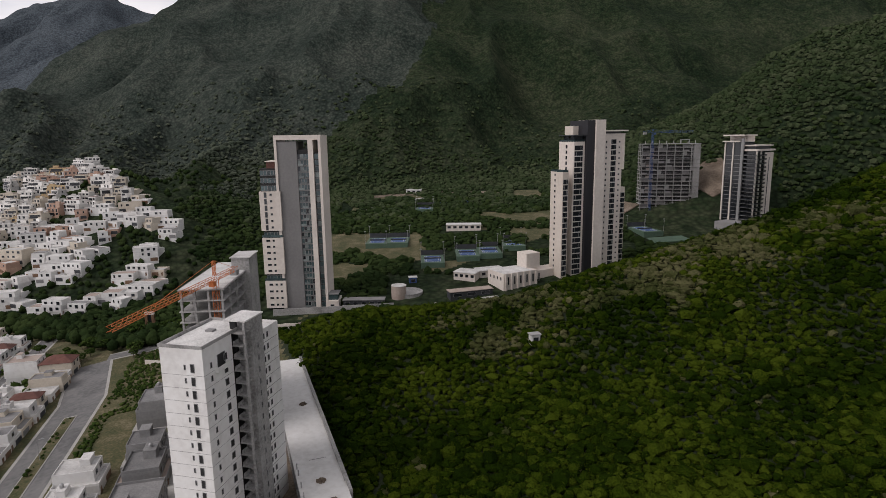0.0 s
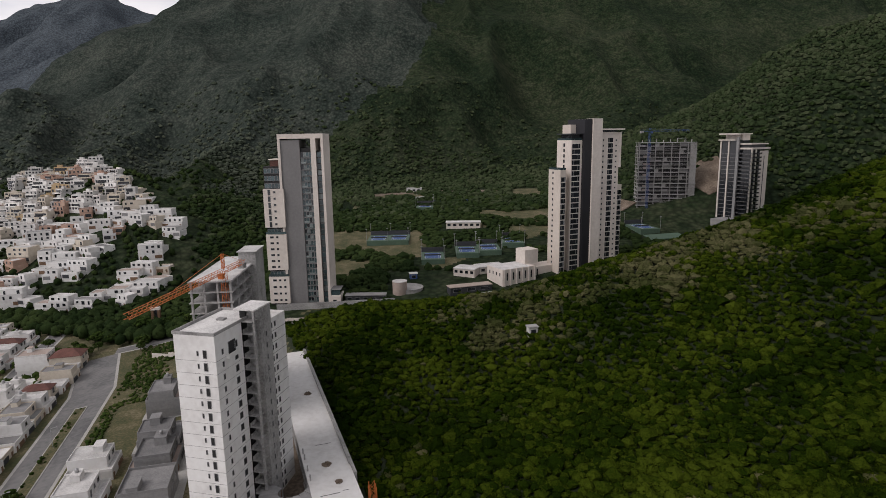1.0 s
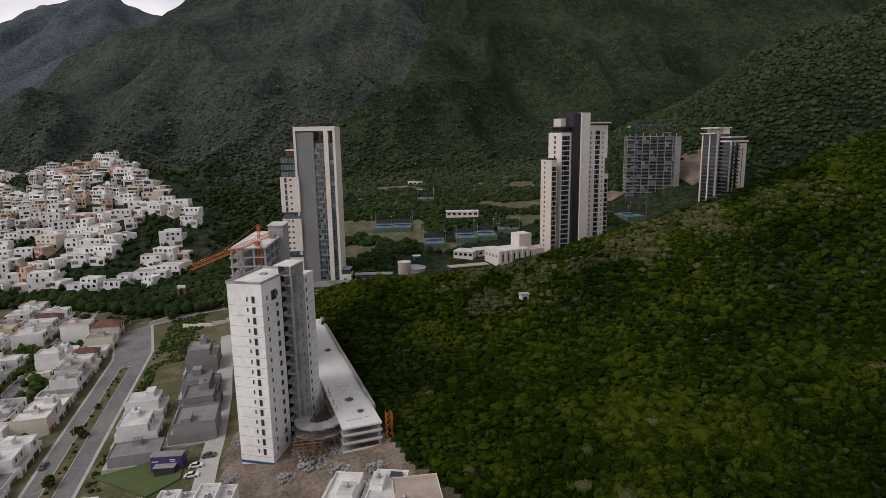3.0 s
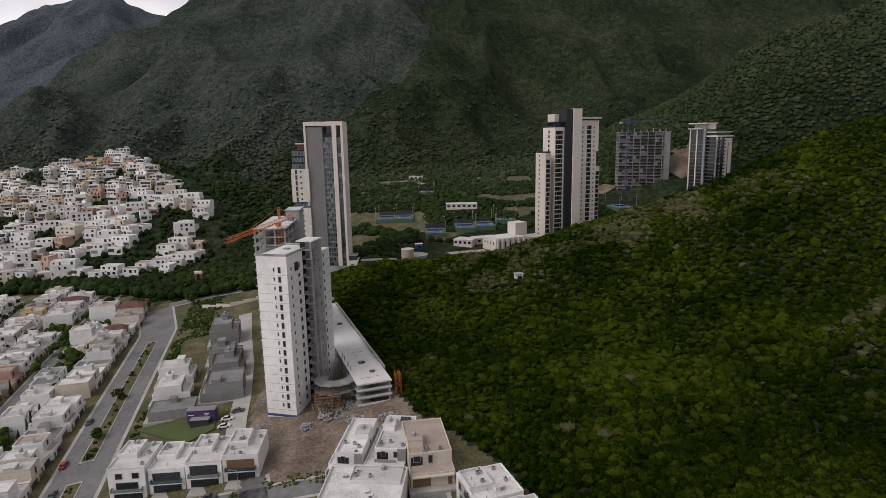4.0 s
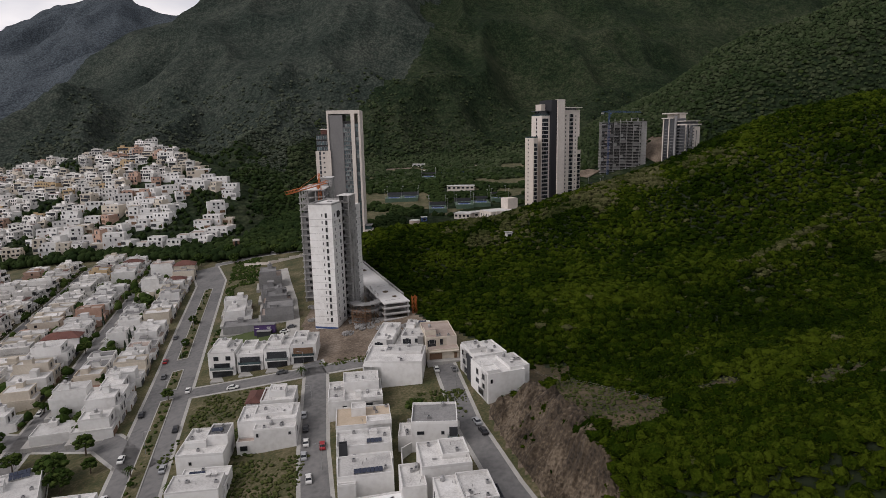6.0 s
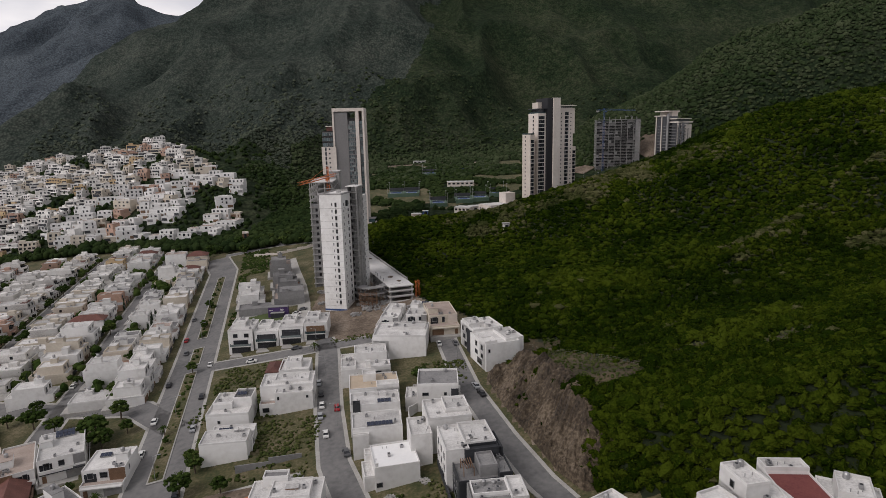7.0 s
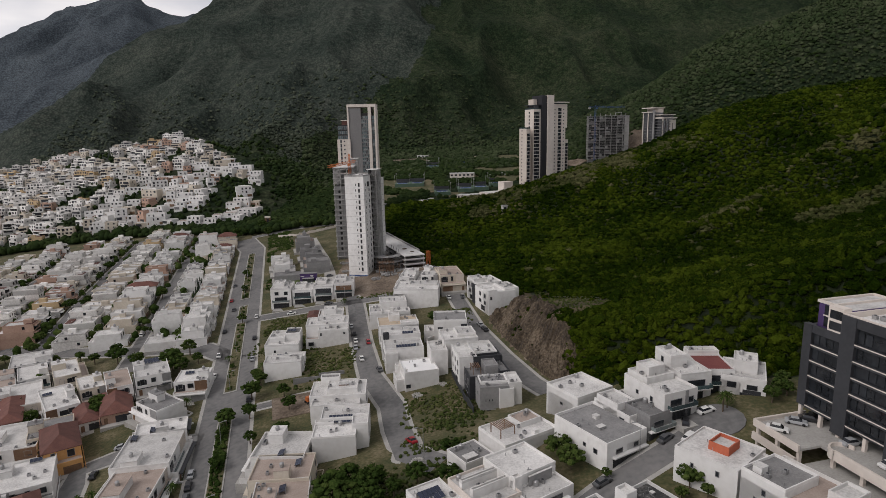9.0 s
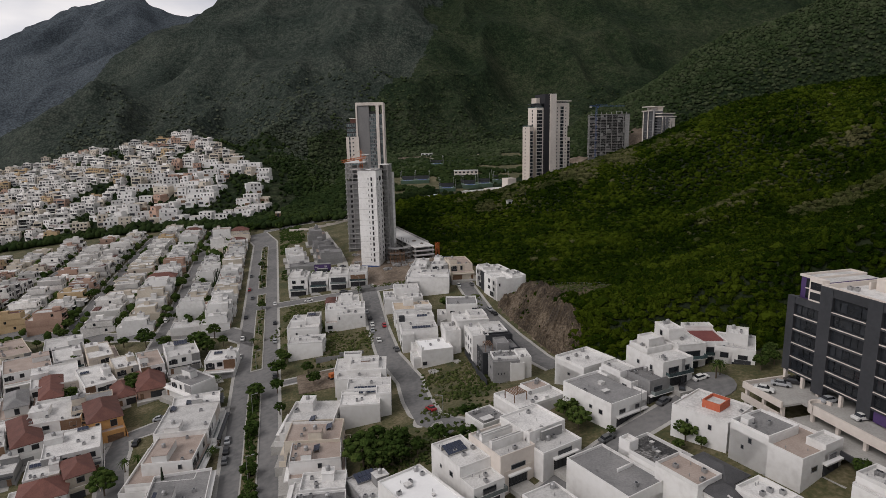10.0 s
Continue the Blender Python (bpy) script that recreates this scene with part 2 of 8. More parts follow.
def ground_material(name, dark, mid_tone, light):
    """Wooded slopes: scrub with crowns of two sizes and drier stands."""
    m = bpy.data.materials.new(name)
    m.use_nodes = True
    n, l = m.node_tree.nodes, m.node_tree.links
    out = n["Principled BSDF"]
    geo = n.new("ShaderNodeNewGeometry")
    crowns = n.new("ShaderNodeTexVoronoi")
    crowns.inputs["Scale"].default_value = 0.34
    big = n.new("ShaderNodeTexNoise")
    big.inputs["Scale"].default_value, big.inputs["Detail"].default_value = 0.012, 5.0
    mid = n.new("ShaderNodeTexNoise")
    mid.inputs["Scale"].default_value, mid.inputs["Detail"].default_value = 0.12, 6.0
    for tex in (crowns, big, mid):
        l.new(geo.outputs["Position"], tex.inputs["Vector"])
    s1 = n.new("ShaderNodeMath")
    s1.operation = "MULTIPLY_ADD"
    s1.inputs[1].default_value = 0.5
    l.new(big.outputs["Fac"], s1.inputs[0])
    s2 = n.new("ShaderNodeMath")
    s2.operation = "MULTIPLY"
    s2.inputs[1].default_value = 0.5
    l.new(mid.outputs["Fac"], s2.inputs[0])
    l.new(s2.outputs[0], s1.inputs[2])
    ramp = n.new("ShaderNodeValToRGB")
    els = ramp.color_ramp.elements
    els.new(0.5)
    for k, (p, col) in enumerate(((0.38, dark), (0.5, mid_tone), (0.64, light))):
        els[k].position, els[k].color = p, (*col, 1)
    l.new(s1.outputs[0], ramp.inputs["Fac"])
    # Colour is darkened towards crown edges, painting in the shade between crowns.
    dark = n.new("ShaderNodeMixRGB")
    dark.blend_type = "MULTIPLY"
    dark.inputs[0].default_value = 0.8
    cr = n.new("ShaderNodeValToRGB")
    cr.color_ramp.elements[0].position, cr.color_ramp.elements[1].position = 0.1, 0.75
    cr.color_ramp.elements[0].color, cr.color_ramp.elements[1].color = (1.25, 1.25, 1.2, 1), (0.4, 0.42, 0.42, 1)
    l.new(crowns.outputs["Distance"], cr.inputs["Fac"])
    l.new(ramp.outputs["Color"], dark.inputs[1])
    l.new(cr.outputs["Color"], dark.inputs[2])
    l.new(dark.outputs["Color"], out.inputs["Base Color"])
    out.inputs["Roughness"].default_value, out.inputs["Specular IOR Level"].default_value = 0.95, 0.05
    bump = n.new("ShaderNodeBump")
    bump.invert = True
    bump.inputs["Strength"].default_value, bump.inputs["Distance"].default_value = 0.8, 1.4
    l.new(crowns.outputs["Distance"], bump.inputs["Height"])
    l.new(bump.outputs["Normal"], out.inputs["Normal"])
    return m


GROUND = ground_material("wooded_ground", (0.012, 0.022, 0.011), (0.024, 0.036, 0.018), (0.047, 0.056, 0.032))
# Haze is put into these colours: paler, bluer scrub with distance.
HIGH_HAZED = ground_material("hazed_high_mountain", (0.026, 0.036, 0.03), (0.044, 0.055, 0.046), (0.072, 0.081, 0.068))
FAR_HAZED = ground_material("hazed_far_mountain", (0.058, 0.07, 0.084), (0.076, 0.091, 0.107), (0.1, 0.117, 0.133))

# ---- the lie of the land ----
def step(a, b, v):
    k = np.clip((v - a) / (b - a), 0, 1)
    return k * k * (3 - 2 * k)


def rough(x, y, size, octaves=4, seed=0):
    """Fractal value noise between about -1 and 1."""
    total, amp, norm = np.zeros(np.shape(x)), 1.0, 0.0
    for o in range(octaves):
        gx, gy = np.asarray(x) / size + 37.1 * o, np.asarray(y) / size - 11.7 * o
        ix, iy = np.floor(gx), np.floor(gy)
        fx, fy = gx - ix, gy - iy
        fx, fy = fx * fx * (3 - 2 * fx), fy * fy * (3 - 2 * fy)
        h = lambda a, b: np.modf(np.abs(np.sin(a * 127.1 + b * 311.7 + seed * 17.3) * 43758.5453))[0]  # noqa: E731
        v = (h(ix, iy) * (1 - fx) + h(ix + 1, iy) * fx) * (1 - fy) + (h(ix, iy + 1) * (1 - fx) + h(ix + 1, iy + 1) * fx) * fy
        total, norm = total + amp * (2 * v - 1), norm + amp
        amp, size = amp * 0.5, size * 0.5
    return total / norm


def town(x, y):
    """The even slope on which the streets lie."""
    rise = 0.1 * np.clip(x + 55, 0, 95) * (1 - step(-48, -15, y))
    return -1.45 + 0.1102 * x + 0.0726 * y + rise - 0.02 * np.clip(-62 - x, 0, 80) * (1 - step(55, 115, y))


# Heights of the scrub hill over that slope, by smooth mounds 50 m and 46 m apart.
MOUNDS = np.array([
    [-5.8, -10.5, 2.0, 2.7, 5.6, 4.5, -11.2],
    [-11.2, -15.3, 13.3, 0.8, -19.5, 8.3, -5.2],
    [3.0, 12.0, 7.0, -4.9, -0.0, 15.5, -23.1],
    [12.7, 10.6, -1.0, 7.6, -10.1, 7.7, -3.5],
    [17.4, -0.5, 1.0, 9.4, -18.9, 17.1, -6.1],
    [19.8, 11.8, 8.8, 12.1, 1.2, 4.4, -2.0],
    [20.2, 19.3, 11.6, 12.9, 15.7, 13.0, 23.0],
])
# The line between the town and the scrub hill, from the far end to the near one.
EDGE = [(-68, 202), (-57, 192), (-46, 165), (-31, 122), (-11, 86), (6, 64), (13.5, 47), (12.5, 36), (5, 28.5), (7.6, 17), (11.6, 2), (15.6, -11), (22, -19), (31, -25), (44, -31), (58, -40), (90, -52), (160, -90), (300, -200)]


SPUR = [(95, 88), (126, 104), (150, 115), (175, 122), (200, 128), (260, 140)]


def beside(x, y, line):
    """Signed distance to a line of points that is closed far away on its left, positive on that side."""
    best, inside = np.full(np.shape(x), 1e9), np.zeros(np.shape(x), bool)
    for (ax, ay), (bx, by) in zip(line, line[1:]):
        dx, dy = bx - ax, by - ay
        k = np.clip(((x - ax) * dx + (y - ay) * dy) / (dx * dx + dy * dy), 0, 1)
        best = np.minimum(best, np.hypot(x - ax - k * dx, y - ay - k * dy))
    (ax, ay), (bx, by) = line[0], line[-1]
    nx, ny = -(by - ay), bx - ax
    n = 5000 / math.hypot(nx, ny)
    ring = list(line) + [(bx + nx * n, by + ny * n), (ax + nx * n, ay + ny * n)]
    for (ax, ay), (bx, by) in zip(ring, ring[1:] + ring[:1]):
        cross = (ay > y) != (by > y)
        inside ^= cross & (x < ax + (y - ay) * (bx - ax) / (by - ay if by != ay else 1e-9))
    return np.where(inside, best, -best)


def crest(x, y, line, fall):
    """A ridge: height along a line of (x, y, height), dropping by fall for each metre away."""
    top = np.full(np.shape(x), -1e3)
    for (ax, ay, az), (bx, by, bz) in zip(line, line[1:]):
        dx, dy = bx - ax, by - ay
        k = np.clip(((x - ax) * dx + (y - ay) * dy) / (dx * dx + dy * dy), 0, 1)
        d = np.hypot(x - ax - k * dx, y - ay - k * dy)
        top = np.maximum(top, az + k * (bz - az) - fall * d)
    return top


# each ridge: its fall for a metre sideways, then points along its crest
FAR_PEAK = (0.6, ((-1500, 1400, 126), (-1100, 1270, 158), (-965, 1250, 226), (-887, 1250, 280), (-811, 1250, 337), (-717, 1250, 362), (-665, 1250, 373), (-616, 1250, 360), (-529, 1250, 336), (-400, 1250, 308)))
MAIN_RIDGE = (0.62, ((300, 1180, 430), (-120, 1090, 402), (-300, 1040, 362), (-401, 1000, 306), (-416, 980, 281), (-419, 940, 254), (-435, 880, 213), (-442, 800, 178), (-440, 720, 148), (-442, 660, 127), (-437, 600, 111), (-450, 540, 70)))
TOWN_RIDGE = (0.62, ((-100, 1020, 360), (-155, 960, 308), (-205, 900, 240), (-241, 820, 191), (-261, 740, 154), (-277, 660, 121), (-289, 590, 93), (-301, 520, 73), (-306, 480, 64)))
CLUB_RIDGE = (0.64, ((-90, 970, 360), (-116, 930, 323), (-140, 860, 261), (-157, 760, 201), (-164, 680, 152), (-163, 600, 114), (-168, 540, 89), (-177, 490, 73), (-182, 440, 58), (-168, 390, 47)))
EAST_SPUR = (0.6, ((520, 400, 215), (357, 430, 173), (315, 440, 159), (286, 455, 149), (267, 470, 135), (231, 480, 111), (188, 480, 86), (141, 470, 64)))
BACK_CREST = (0.7, ((-68, 1040, 372), (155, 1080, 380), (469, 1050, 360), (800, 950, 340), (1200, 850, 340)))
FACE_SPUR = (0.58, ((-77, 960, 315), (-48, 860, 216), (-29, 740, 144), (-20, 640, 94), (-16, 560, 60), (-17, 500, 38)))
VALLEY_SPUR = (0.6, ((46, 1020, 328), (56, 900, 237), (41, 780, 160), (42, 680, 107), (48, 600, 64)))
MIDDLE_SPUR = (0.58, ((179, 1000, 321), (163, 880, 216), (152, 760, 143), (158, 660, 92), (156, 580, 63)))
EAST_FLANK = (0.6, ((291, 1050, 332), (301, 950, 242), (321, 860, 184), (337, 800, 155), (360, 700, 120)))
OUTER_FLANK = (0.6, ((463, 1100, 342), (460, 980, 262), (455, 880, 212), (441, 800, 182), (450, 700, 150)))
RIDGES = (FAR_PEAK, MAIN_RIDGE, TOWN_RIDGE, CLUB_RIDGE, EAST_SPUR, BACK_CREST, FACE_SPUR, VALLEY_SPUR, MIDDLE_SPUR, EAST_FLANK, OUTER_FLANK)


def terrain(x, y):
    x, y = np.asarray(x, float), np.asarray(y, float)
    level = town(x, y)
    valley = 9 + 0.115 * (y - 220) + 0.02 * x
    z = level + (valley - level) * step(185, 215, y) * step(-110, -75, x)
    # the built-up foothill
    foot = crest(x, y, ((-163, 390, 42), (-175, 360, 41), (-210, 400, 52), (-256, 438, 58), (-300, 430, 46), (-375, 470, 42), (-480, 520, 30)), 0.41)
    z = np.maximum(z, foot)
    # the scrub hill
    mound = level.copy()
    for i, cx in enumerate(range(-40, 261, 50)):
        for j, cy in enumerate(range(-100, 221, 46)):
            mound = mound + MOUNDS[i, j] * np.exp(-((x - cx) ** 2 + (y - cy) ** 2) / (2 * 44.0**2))
    ridge = np.array(((-50, 190, 12), (-40, 187, 15.5), (-25, 182, 18.5), (-10, 178, 19.5), (22, 182, 22), (40, 182, 27.5), (60, 184, 33.5), (82, 188, 40), (107, 190, 48), (130, 187, 58.5), (155, 185, 68), (190, 182, 76), (260, 180, 84), (350, 180, 96)))
    spine = np.interp(x, ridge[:, 0], ridge[:, 2]) - 0.2 * np.abs(y - np.interp(x, ridge[:, 0], ridge[:, 1]))
    mound = mound + (spine - mound) * step(105, 160, y)
    mound = mound - 0.3 * np.clip(y - 190, 0, 60)
    # the shoulder above the rock cutting
    shoulder = 9.6 + 0.13 * (x - 18) - np.where(y > 12, 0.165 * (y - 12), 0.0) + 0.5 * np.clip(8 - y, 0, 60)
    k = np.clip(0.5 + (mound - shoulder) / 5, 0, 1)
    flat = np.minimum(mound, shoulder) - 1.25 * k * (1 - k)
    mound = mound + (flat - mound) * (1 - step(48, 84, y)) * (1 - step(36, 62, x))
    mound = mound + 4.5 * np.exp(-((beside(x, y, SPUR) / 12) ** 2)) - 4.0 * np.exp(-((beside(x, y, [(p + 4, r + 30) for p, r in SPUR]) / 14) ** 2))
    near = step(-30, -12, y)
    fade = step(0, 14 - 5 * near, beside(x, y, EDGE)) * (1 - step(190, 208 + 0.25 * np.clip(x - 20, 0, 200), y)) * (1 - step(330, 480, x)) * step(-260, -180, y)
    z = z + np.maximum(mound + 1.2 * rough(x, y, 30, 3, 5) - z, -1.0) * fade
    # the mountains
    far = np.full(x.shape, -1e3)
    for fall, line in RIDGES:
        far = np.maximum(far, crest(x, y, line, fall))
    gully = 1 - np.abs(rough(x, y * 0.6, 105, 3, 2))
    far = far + ((gully - 0.76) * 62 + rough(x, y, 40, 3, 6) * 5) * step(380, 620, y)
    k = np.clip(0.5 + (far - z) / 24, 0, 1)
    rise = step(300, 380, y)
    z = z + (np.maximum(far, z) + 6 * k * (1 - k) - z) * rise
    return z


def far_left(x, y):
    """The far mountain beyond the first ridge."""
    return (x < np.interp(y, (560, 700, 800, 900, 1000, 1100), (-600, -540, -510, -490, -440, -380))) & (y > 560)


def height(x, y):
    return float(terrain(np.array([x]), np.array([y]))[0])


def mesh_from(name, verts, faces, mat, smooth=False):
    me = bpy.data.meshes.new(name)
    me.vertices.add(len(verts))
    me.vertices.foreach_set("co", np.asarray(verts, np.float32).ravel())
    faces = np.asarray(faces, np.int32)
    k = faces.shape[1]
    me.loops.add(faces.size)
    me.loops.foreach_set("vertex_index", faces.ravel())
    me.polygons.add(len(faces))
    me.polygons.foreach_set("loop_start", np.arange(0, faces.size, k, dtype=np.int32))
    me.polygons.foreach_set("use_smooth", np.full(len(faces), smooth))
    me.update(calc_edges=True)
    me.materials.append(mat)
    return me


# wooded ground, and the worn earth of the town's plots
ys = np.concatenate([np.linspace(-900, -215, 18), np.arange(-200, 300, 2.2), 300 + 1500 * np.linspace(0, 1, 190) ** 1.5])
us = np.linspace(-1, 1, 420)
us = np.sign(us) * (0.55 * np.abs(us) + 0.45 * np.abs(us) ** 3)
half = 420 + np.clip(ys, 0, None) * 1.0
gx = -60 + us[None, :] * half[:, None]
gy = np.repeat(ys[:, None], len(us), 1)
gz = terrain(gx, gy)
idx = np.arange(gx.size).reshape(gx.shape)
quads = np.stack([idx[:-1, :-1], idx[:-1, 1:], idx[1:, 1:], idx[1:, :-1]], -1).reshape(-1, 4)
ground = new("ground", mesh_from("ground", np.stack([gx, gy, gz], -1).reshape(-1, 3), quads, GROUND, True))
ground.data.materials.append(GRASS)
ground.data.materials.append(DIRT)
ground.data.materials.append(DRY)
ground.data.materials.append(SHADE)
ground.data.materials.append(FAR_HAZED)
ground.data.materials.append(HIGH_HAZED)
mx, my = gx[:-1, :-1].ravel() + 1.2, gy[:-1, :-1].ravel() + 1.1
side = beside(mx, my, EDGE)
BELT = [(-3000, 150), (-700, 190), (-330, 240), (-270, 250), (-225, 250), (-185, 240), (-150, 222), (-118, 204), (-76, 202), (60, 208), (2000, 230)]
plots = (side < 1.0) & (beside(mx, my, BELT) < 0)
plots |= (side < 0) & (mx > -66) & (mx < 96) & (my > 212) & (my < 345) & (rough(mx, my, 24, 2, 21) > 0.22)
plots |= (mx > -60) & (mx < 70) & (my > 335) & (my < 432) & (rough(mx, my, 30, 2, 33) > 0.24)
rock = (side > -0.5) & (side < 5) & (my < 30) & (my > -10) & (mx < 28)


def worn(x, y):
    """Bare, dry patches on the hill: above the cutting, and two stony spots."""
    d = np.abs(beside(x, y, [(18, 43), (20, 32), (22, 20), (26, 10), (30, 4)])) - 6.5
    d = np.minimum(d, np.hypot(x - 47, y - 8) - 3.5)
    d = np.minimum(d, np.hypot((x - 61) / 1.6, y + 4) - 3.5)
    return d + 3.5 * rough(x, y, 9, 3, 14)


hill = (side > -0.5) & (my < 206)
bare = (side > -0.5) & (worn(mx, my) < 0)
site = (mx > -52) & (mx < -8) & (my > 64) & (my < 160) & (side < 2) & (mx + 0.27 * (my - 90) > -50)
# Materials 5 and 6 carry the haze painted on the distant slopes.
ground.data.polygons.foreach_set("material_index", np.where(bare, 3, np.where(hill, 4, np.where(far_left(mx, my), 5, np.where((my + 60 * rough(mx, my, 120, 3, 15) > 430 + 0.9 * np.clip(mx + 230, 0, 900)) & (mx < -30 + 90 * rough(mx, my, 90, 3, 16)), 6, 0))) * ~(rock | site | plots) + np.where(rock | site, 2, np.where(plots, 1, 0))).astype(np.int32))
tagged(ground, "dark green wooded mountain slopes and valley floor", "ground", kind="structure")


def rock_cutting():
    """The broken rock face beside the street: ribs and gullies that run up the slope."""
    foot = [(4.2, 29.5), (6.6, 17), (10.8, 1.5), (14.6, -11.5), (18, -18)]
    along = [0.0]
    for (ax, ay), (bx, by) in zip(foot, foot[1:]):
        along.append(along[-1] + math.hypot(bx - ax, by - ay))
    n, m = int(along[-1] / 0.32), 46
    u = np.linspace(0, along[-1], n)
    fx, fy = np.interp(u, along, [p[0] for p in foot]), np.interp(u, along, [p[1] for p in foot])
    v = np.linspace(0, 1, m)
    wide = 12.0 + 2.4 * rough(u, u * 0, 7, 2, 31) - 4.5 * step(30, 47, u)
    X = fx[:, None] + v[None, :] * wide[:, None] * 0.97
    Y = fy[:, None] + v[None, :] * wide[:, None] * 0.25
    U, V = np.repeat(u[:, None], m, 1), np.repeat(v[None, :], n, 0)
    lean = U + V * 4.5
    ribs = 1 - np.abs(rough(lean, V * 3.0, 6.5, 3, 41))
    blocks = np.abs(rough(lean * 1.0, V * 9.0, 1.6, 3, 43))
    swell = np.minimum(1, np.minimum(V * 9, (1 - V) * 5)) * np.minimum(1, np.minimum(U / 2.0, (along[-1] - U) / 2.5))
    lift = 0.4 + 3.8 * (ribs - 0.5) + 1.9 * blocks
    Z = terrain(X, Y) + np.maximum(lift, 0.25) * np.clip(swell, 0, 1) - 0.35 * (1 - np.clip(swell * 2, 0, 1))
    k = np.arange(n * m).reshape(n, m)
    faces = np.stack([k[:-1, :-1], k[:-1, 1:], k[1:, 1:], k[1:, :-1]], -1).reshape(-1, 4)[:, ::-1]
    ob = new("rock_face", mesh_from("rock_face", np.stack([X, Y, Z], -1).reshape(-1, 3), faces, ROCK, False))
    return tagged(ob, "broken brown rock cutting beside the street", "rock face", kind="structure")


rock_cutting()

# ---- building kit ----
class Solid:
    """A mesh in the making: boxes and slabs, each with a material number."""

    def __init__(self):
        self.v, self.f, self.m = [], [], []

    def box(self, x0, y0, z0, x1, y1, z1, mat=0, turn=None):
        n = len(self.v)
        pts = [(x, y, z) for z in (z0, z1) for x, y in ((x0, y0), (x1, y0), (x1, y1), (x0, y1))]
        if turn is not None:
            pts = [tuple(turn @ Vector(p)) for p in pts]
        self.v += pts
        self.f += [tuple(n + k for k in q) for q in ((3, 2, 1, 0), (4, 5, 6, 7), (0, 1, 5, 4), (1, 2, 6, 5), (2, 3, 7, 6), (3, 0, 4, 7))]
        self.m += [mat] * 6
        return self

    def prism(self, outline, z0, z1, mat=0, top=None):
        n, k = len(self.v), len(outline)
        self.v += [(x, y, z0) for x, y in outline] + [(x, y, z1) for x, y in outline]
        self.f += [tuple(range(n + k - 1, n - 1, -1)), tuple(range(n + k, n + 2 * k))]
        self.m += [mat, mat if top is None else top]
        for i in range(k):
            j = (i + 1) % k
            self.f.append((n + i, n + j, n + k + j, n + k + i))
            self.m.append(mat)
        return self

    def rod(self, a, b, r, sides=4, mat=0, r2=None):
        a, b = Vector(a), Vector(b)
        q = (b - a).to_track_quat("Z", "Y")
        n = len(self.v)
        for p, rad in ((a, r), (b, r if r2 is None else r2)):
            for k in range(sides):
                t = 2 * math.pi * (k + 0.5) / sides
                self.v.append(tuple(p + q @ Vector((rad * math.cos(t), rad * math.sin(t), 0))))
        for k in range(sides):
            j = (k + 1) % sides
            self.f.append((n + k, n + j, n + sides + j, n + sides + k))
            self.m.append(mat)
        self.f += [tuple(range(n + sides - 1, n - 1, -1)), tuple(range(n + sides, n + 2 * sides))]
        self.m += [mat, mat]
        return self

    def quad(self, a, b, c, d, mat=0):
        n = len(self.v)
        self.v += [tuple(a), tuple(b), tuple(c), tuple(d)]
        self.f.append((n, n + 1, n + 2, n + 3))
        self.m.append(mat)
        return self

    def rim(self, x0, y0, x1, y1, z0, z1, t, mat=0):
        """A parapet round a rectangle, butted at the corners."""
        self.box(x0, y0, z0, x1, y0 + t, z1, mat).box(x0, y1 - t, z0, x1, y1, z1, mat)
        return self.box(x0, y0 + t, z0, x0 + t, y1 - t, z1, mat).box(x1 - t, y0 + t, z0, x1, y1 - t, z1, mat)

    def mesh(self, name, *mats):
        me = bpy.data.meshes.new(name)
        me.from_pydata(self.v, [], self.f)
        for m in mats:
            me.materials.append(m)
        if len(mats) > 1:
            me.polygons.foreach_set("material_index", self.m)
        me.update()
        return me


def part(name, data, parent, label="", at=None):
    ob = new(name, data)
    ob.parent = parent
    if at is not None:
        ob.matrix_basis = at
    return tagged(ob, label) if label else ob


def base(name, x, y, z, yaw, label, category, group=""):
    ob = new(name)
    ob.empty_display_size = 0.5
    ob.matrix_basis = pose(x, y, z, 0, 0, yaw)
    return tagged(ob, label, category, group)


MESHES = {}


def shared(key, make):
    if key not in MESHES:
        MESHES[key] = make()
    return MESHES[key]


def window_mesh(w, h, glass=None):
    """A window unit in the plane y = 0: a frame 5 cm proud with the pane set back in it, one closed shell."""
    glass = glass or GLASS

    def make():
        s, t = Solid(), 0.07
        for q, y in ((0.0, 0.04), (0.0, -0.06), (t, -0.06), (t, -0.01)):
            s.v += [(-w / 2 + q, y, q), (w / 2 - q, y, q), (w / 2 - q, y, h - q), (-w / 2 + q, y, h - q)]
        for a in (0, 4, 8):
            for k in range(4):
                n = (k + 1) % 4
                s.f.append((a + k, a + 4 + k, a + 4 + n, a + n))
                s.m.append(0)
        s.f += [(12, 13, 14, 15), (3, 2, 1, 0)]
        s.m += [1, 0]
        return s.mesh("window", FRAME, glass)
    return shared(("window", w, h, glass.name), make)


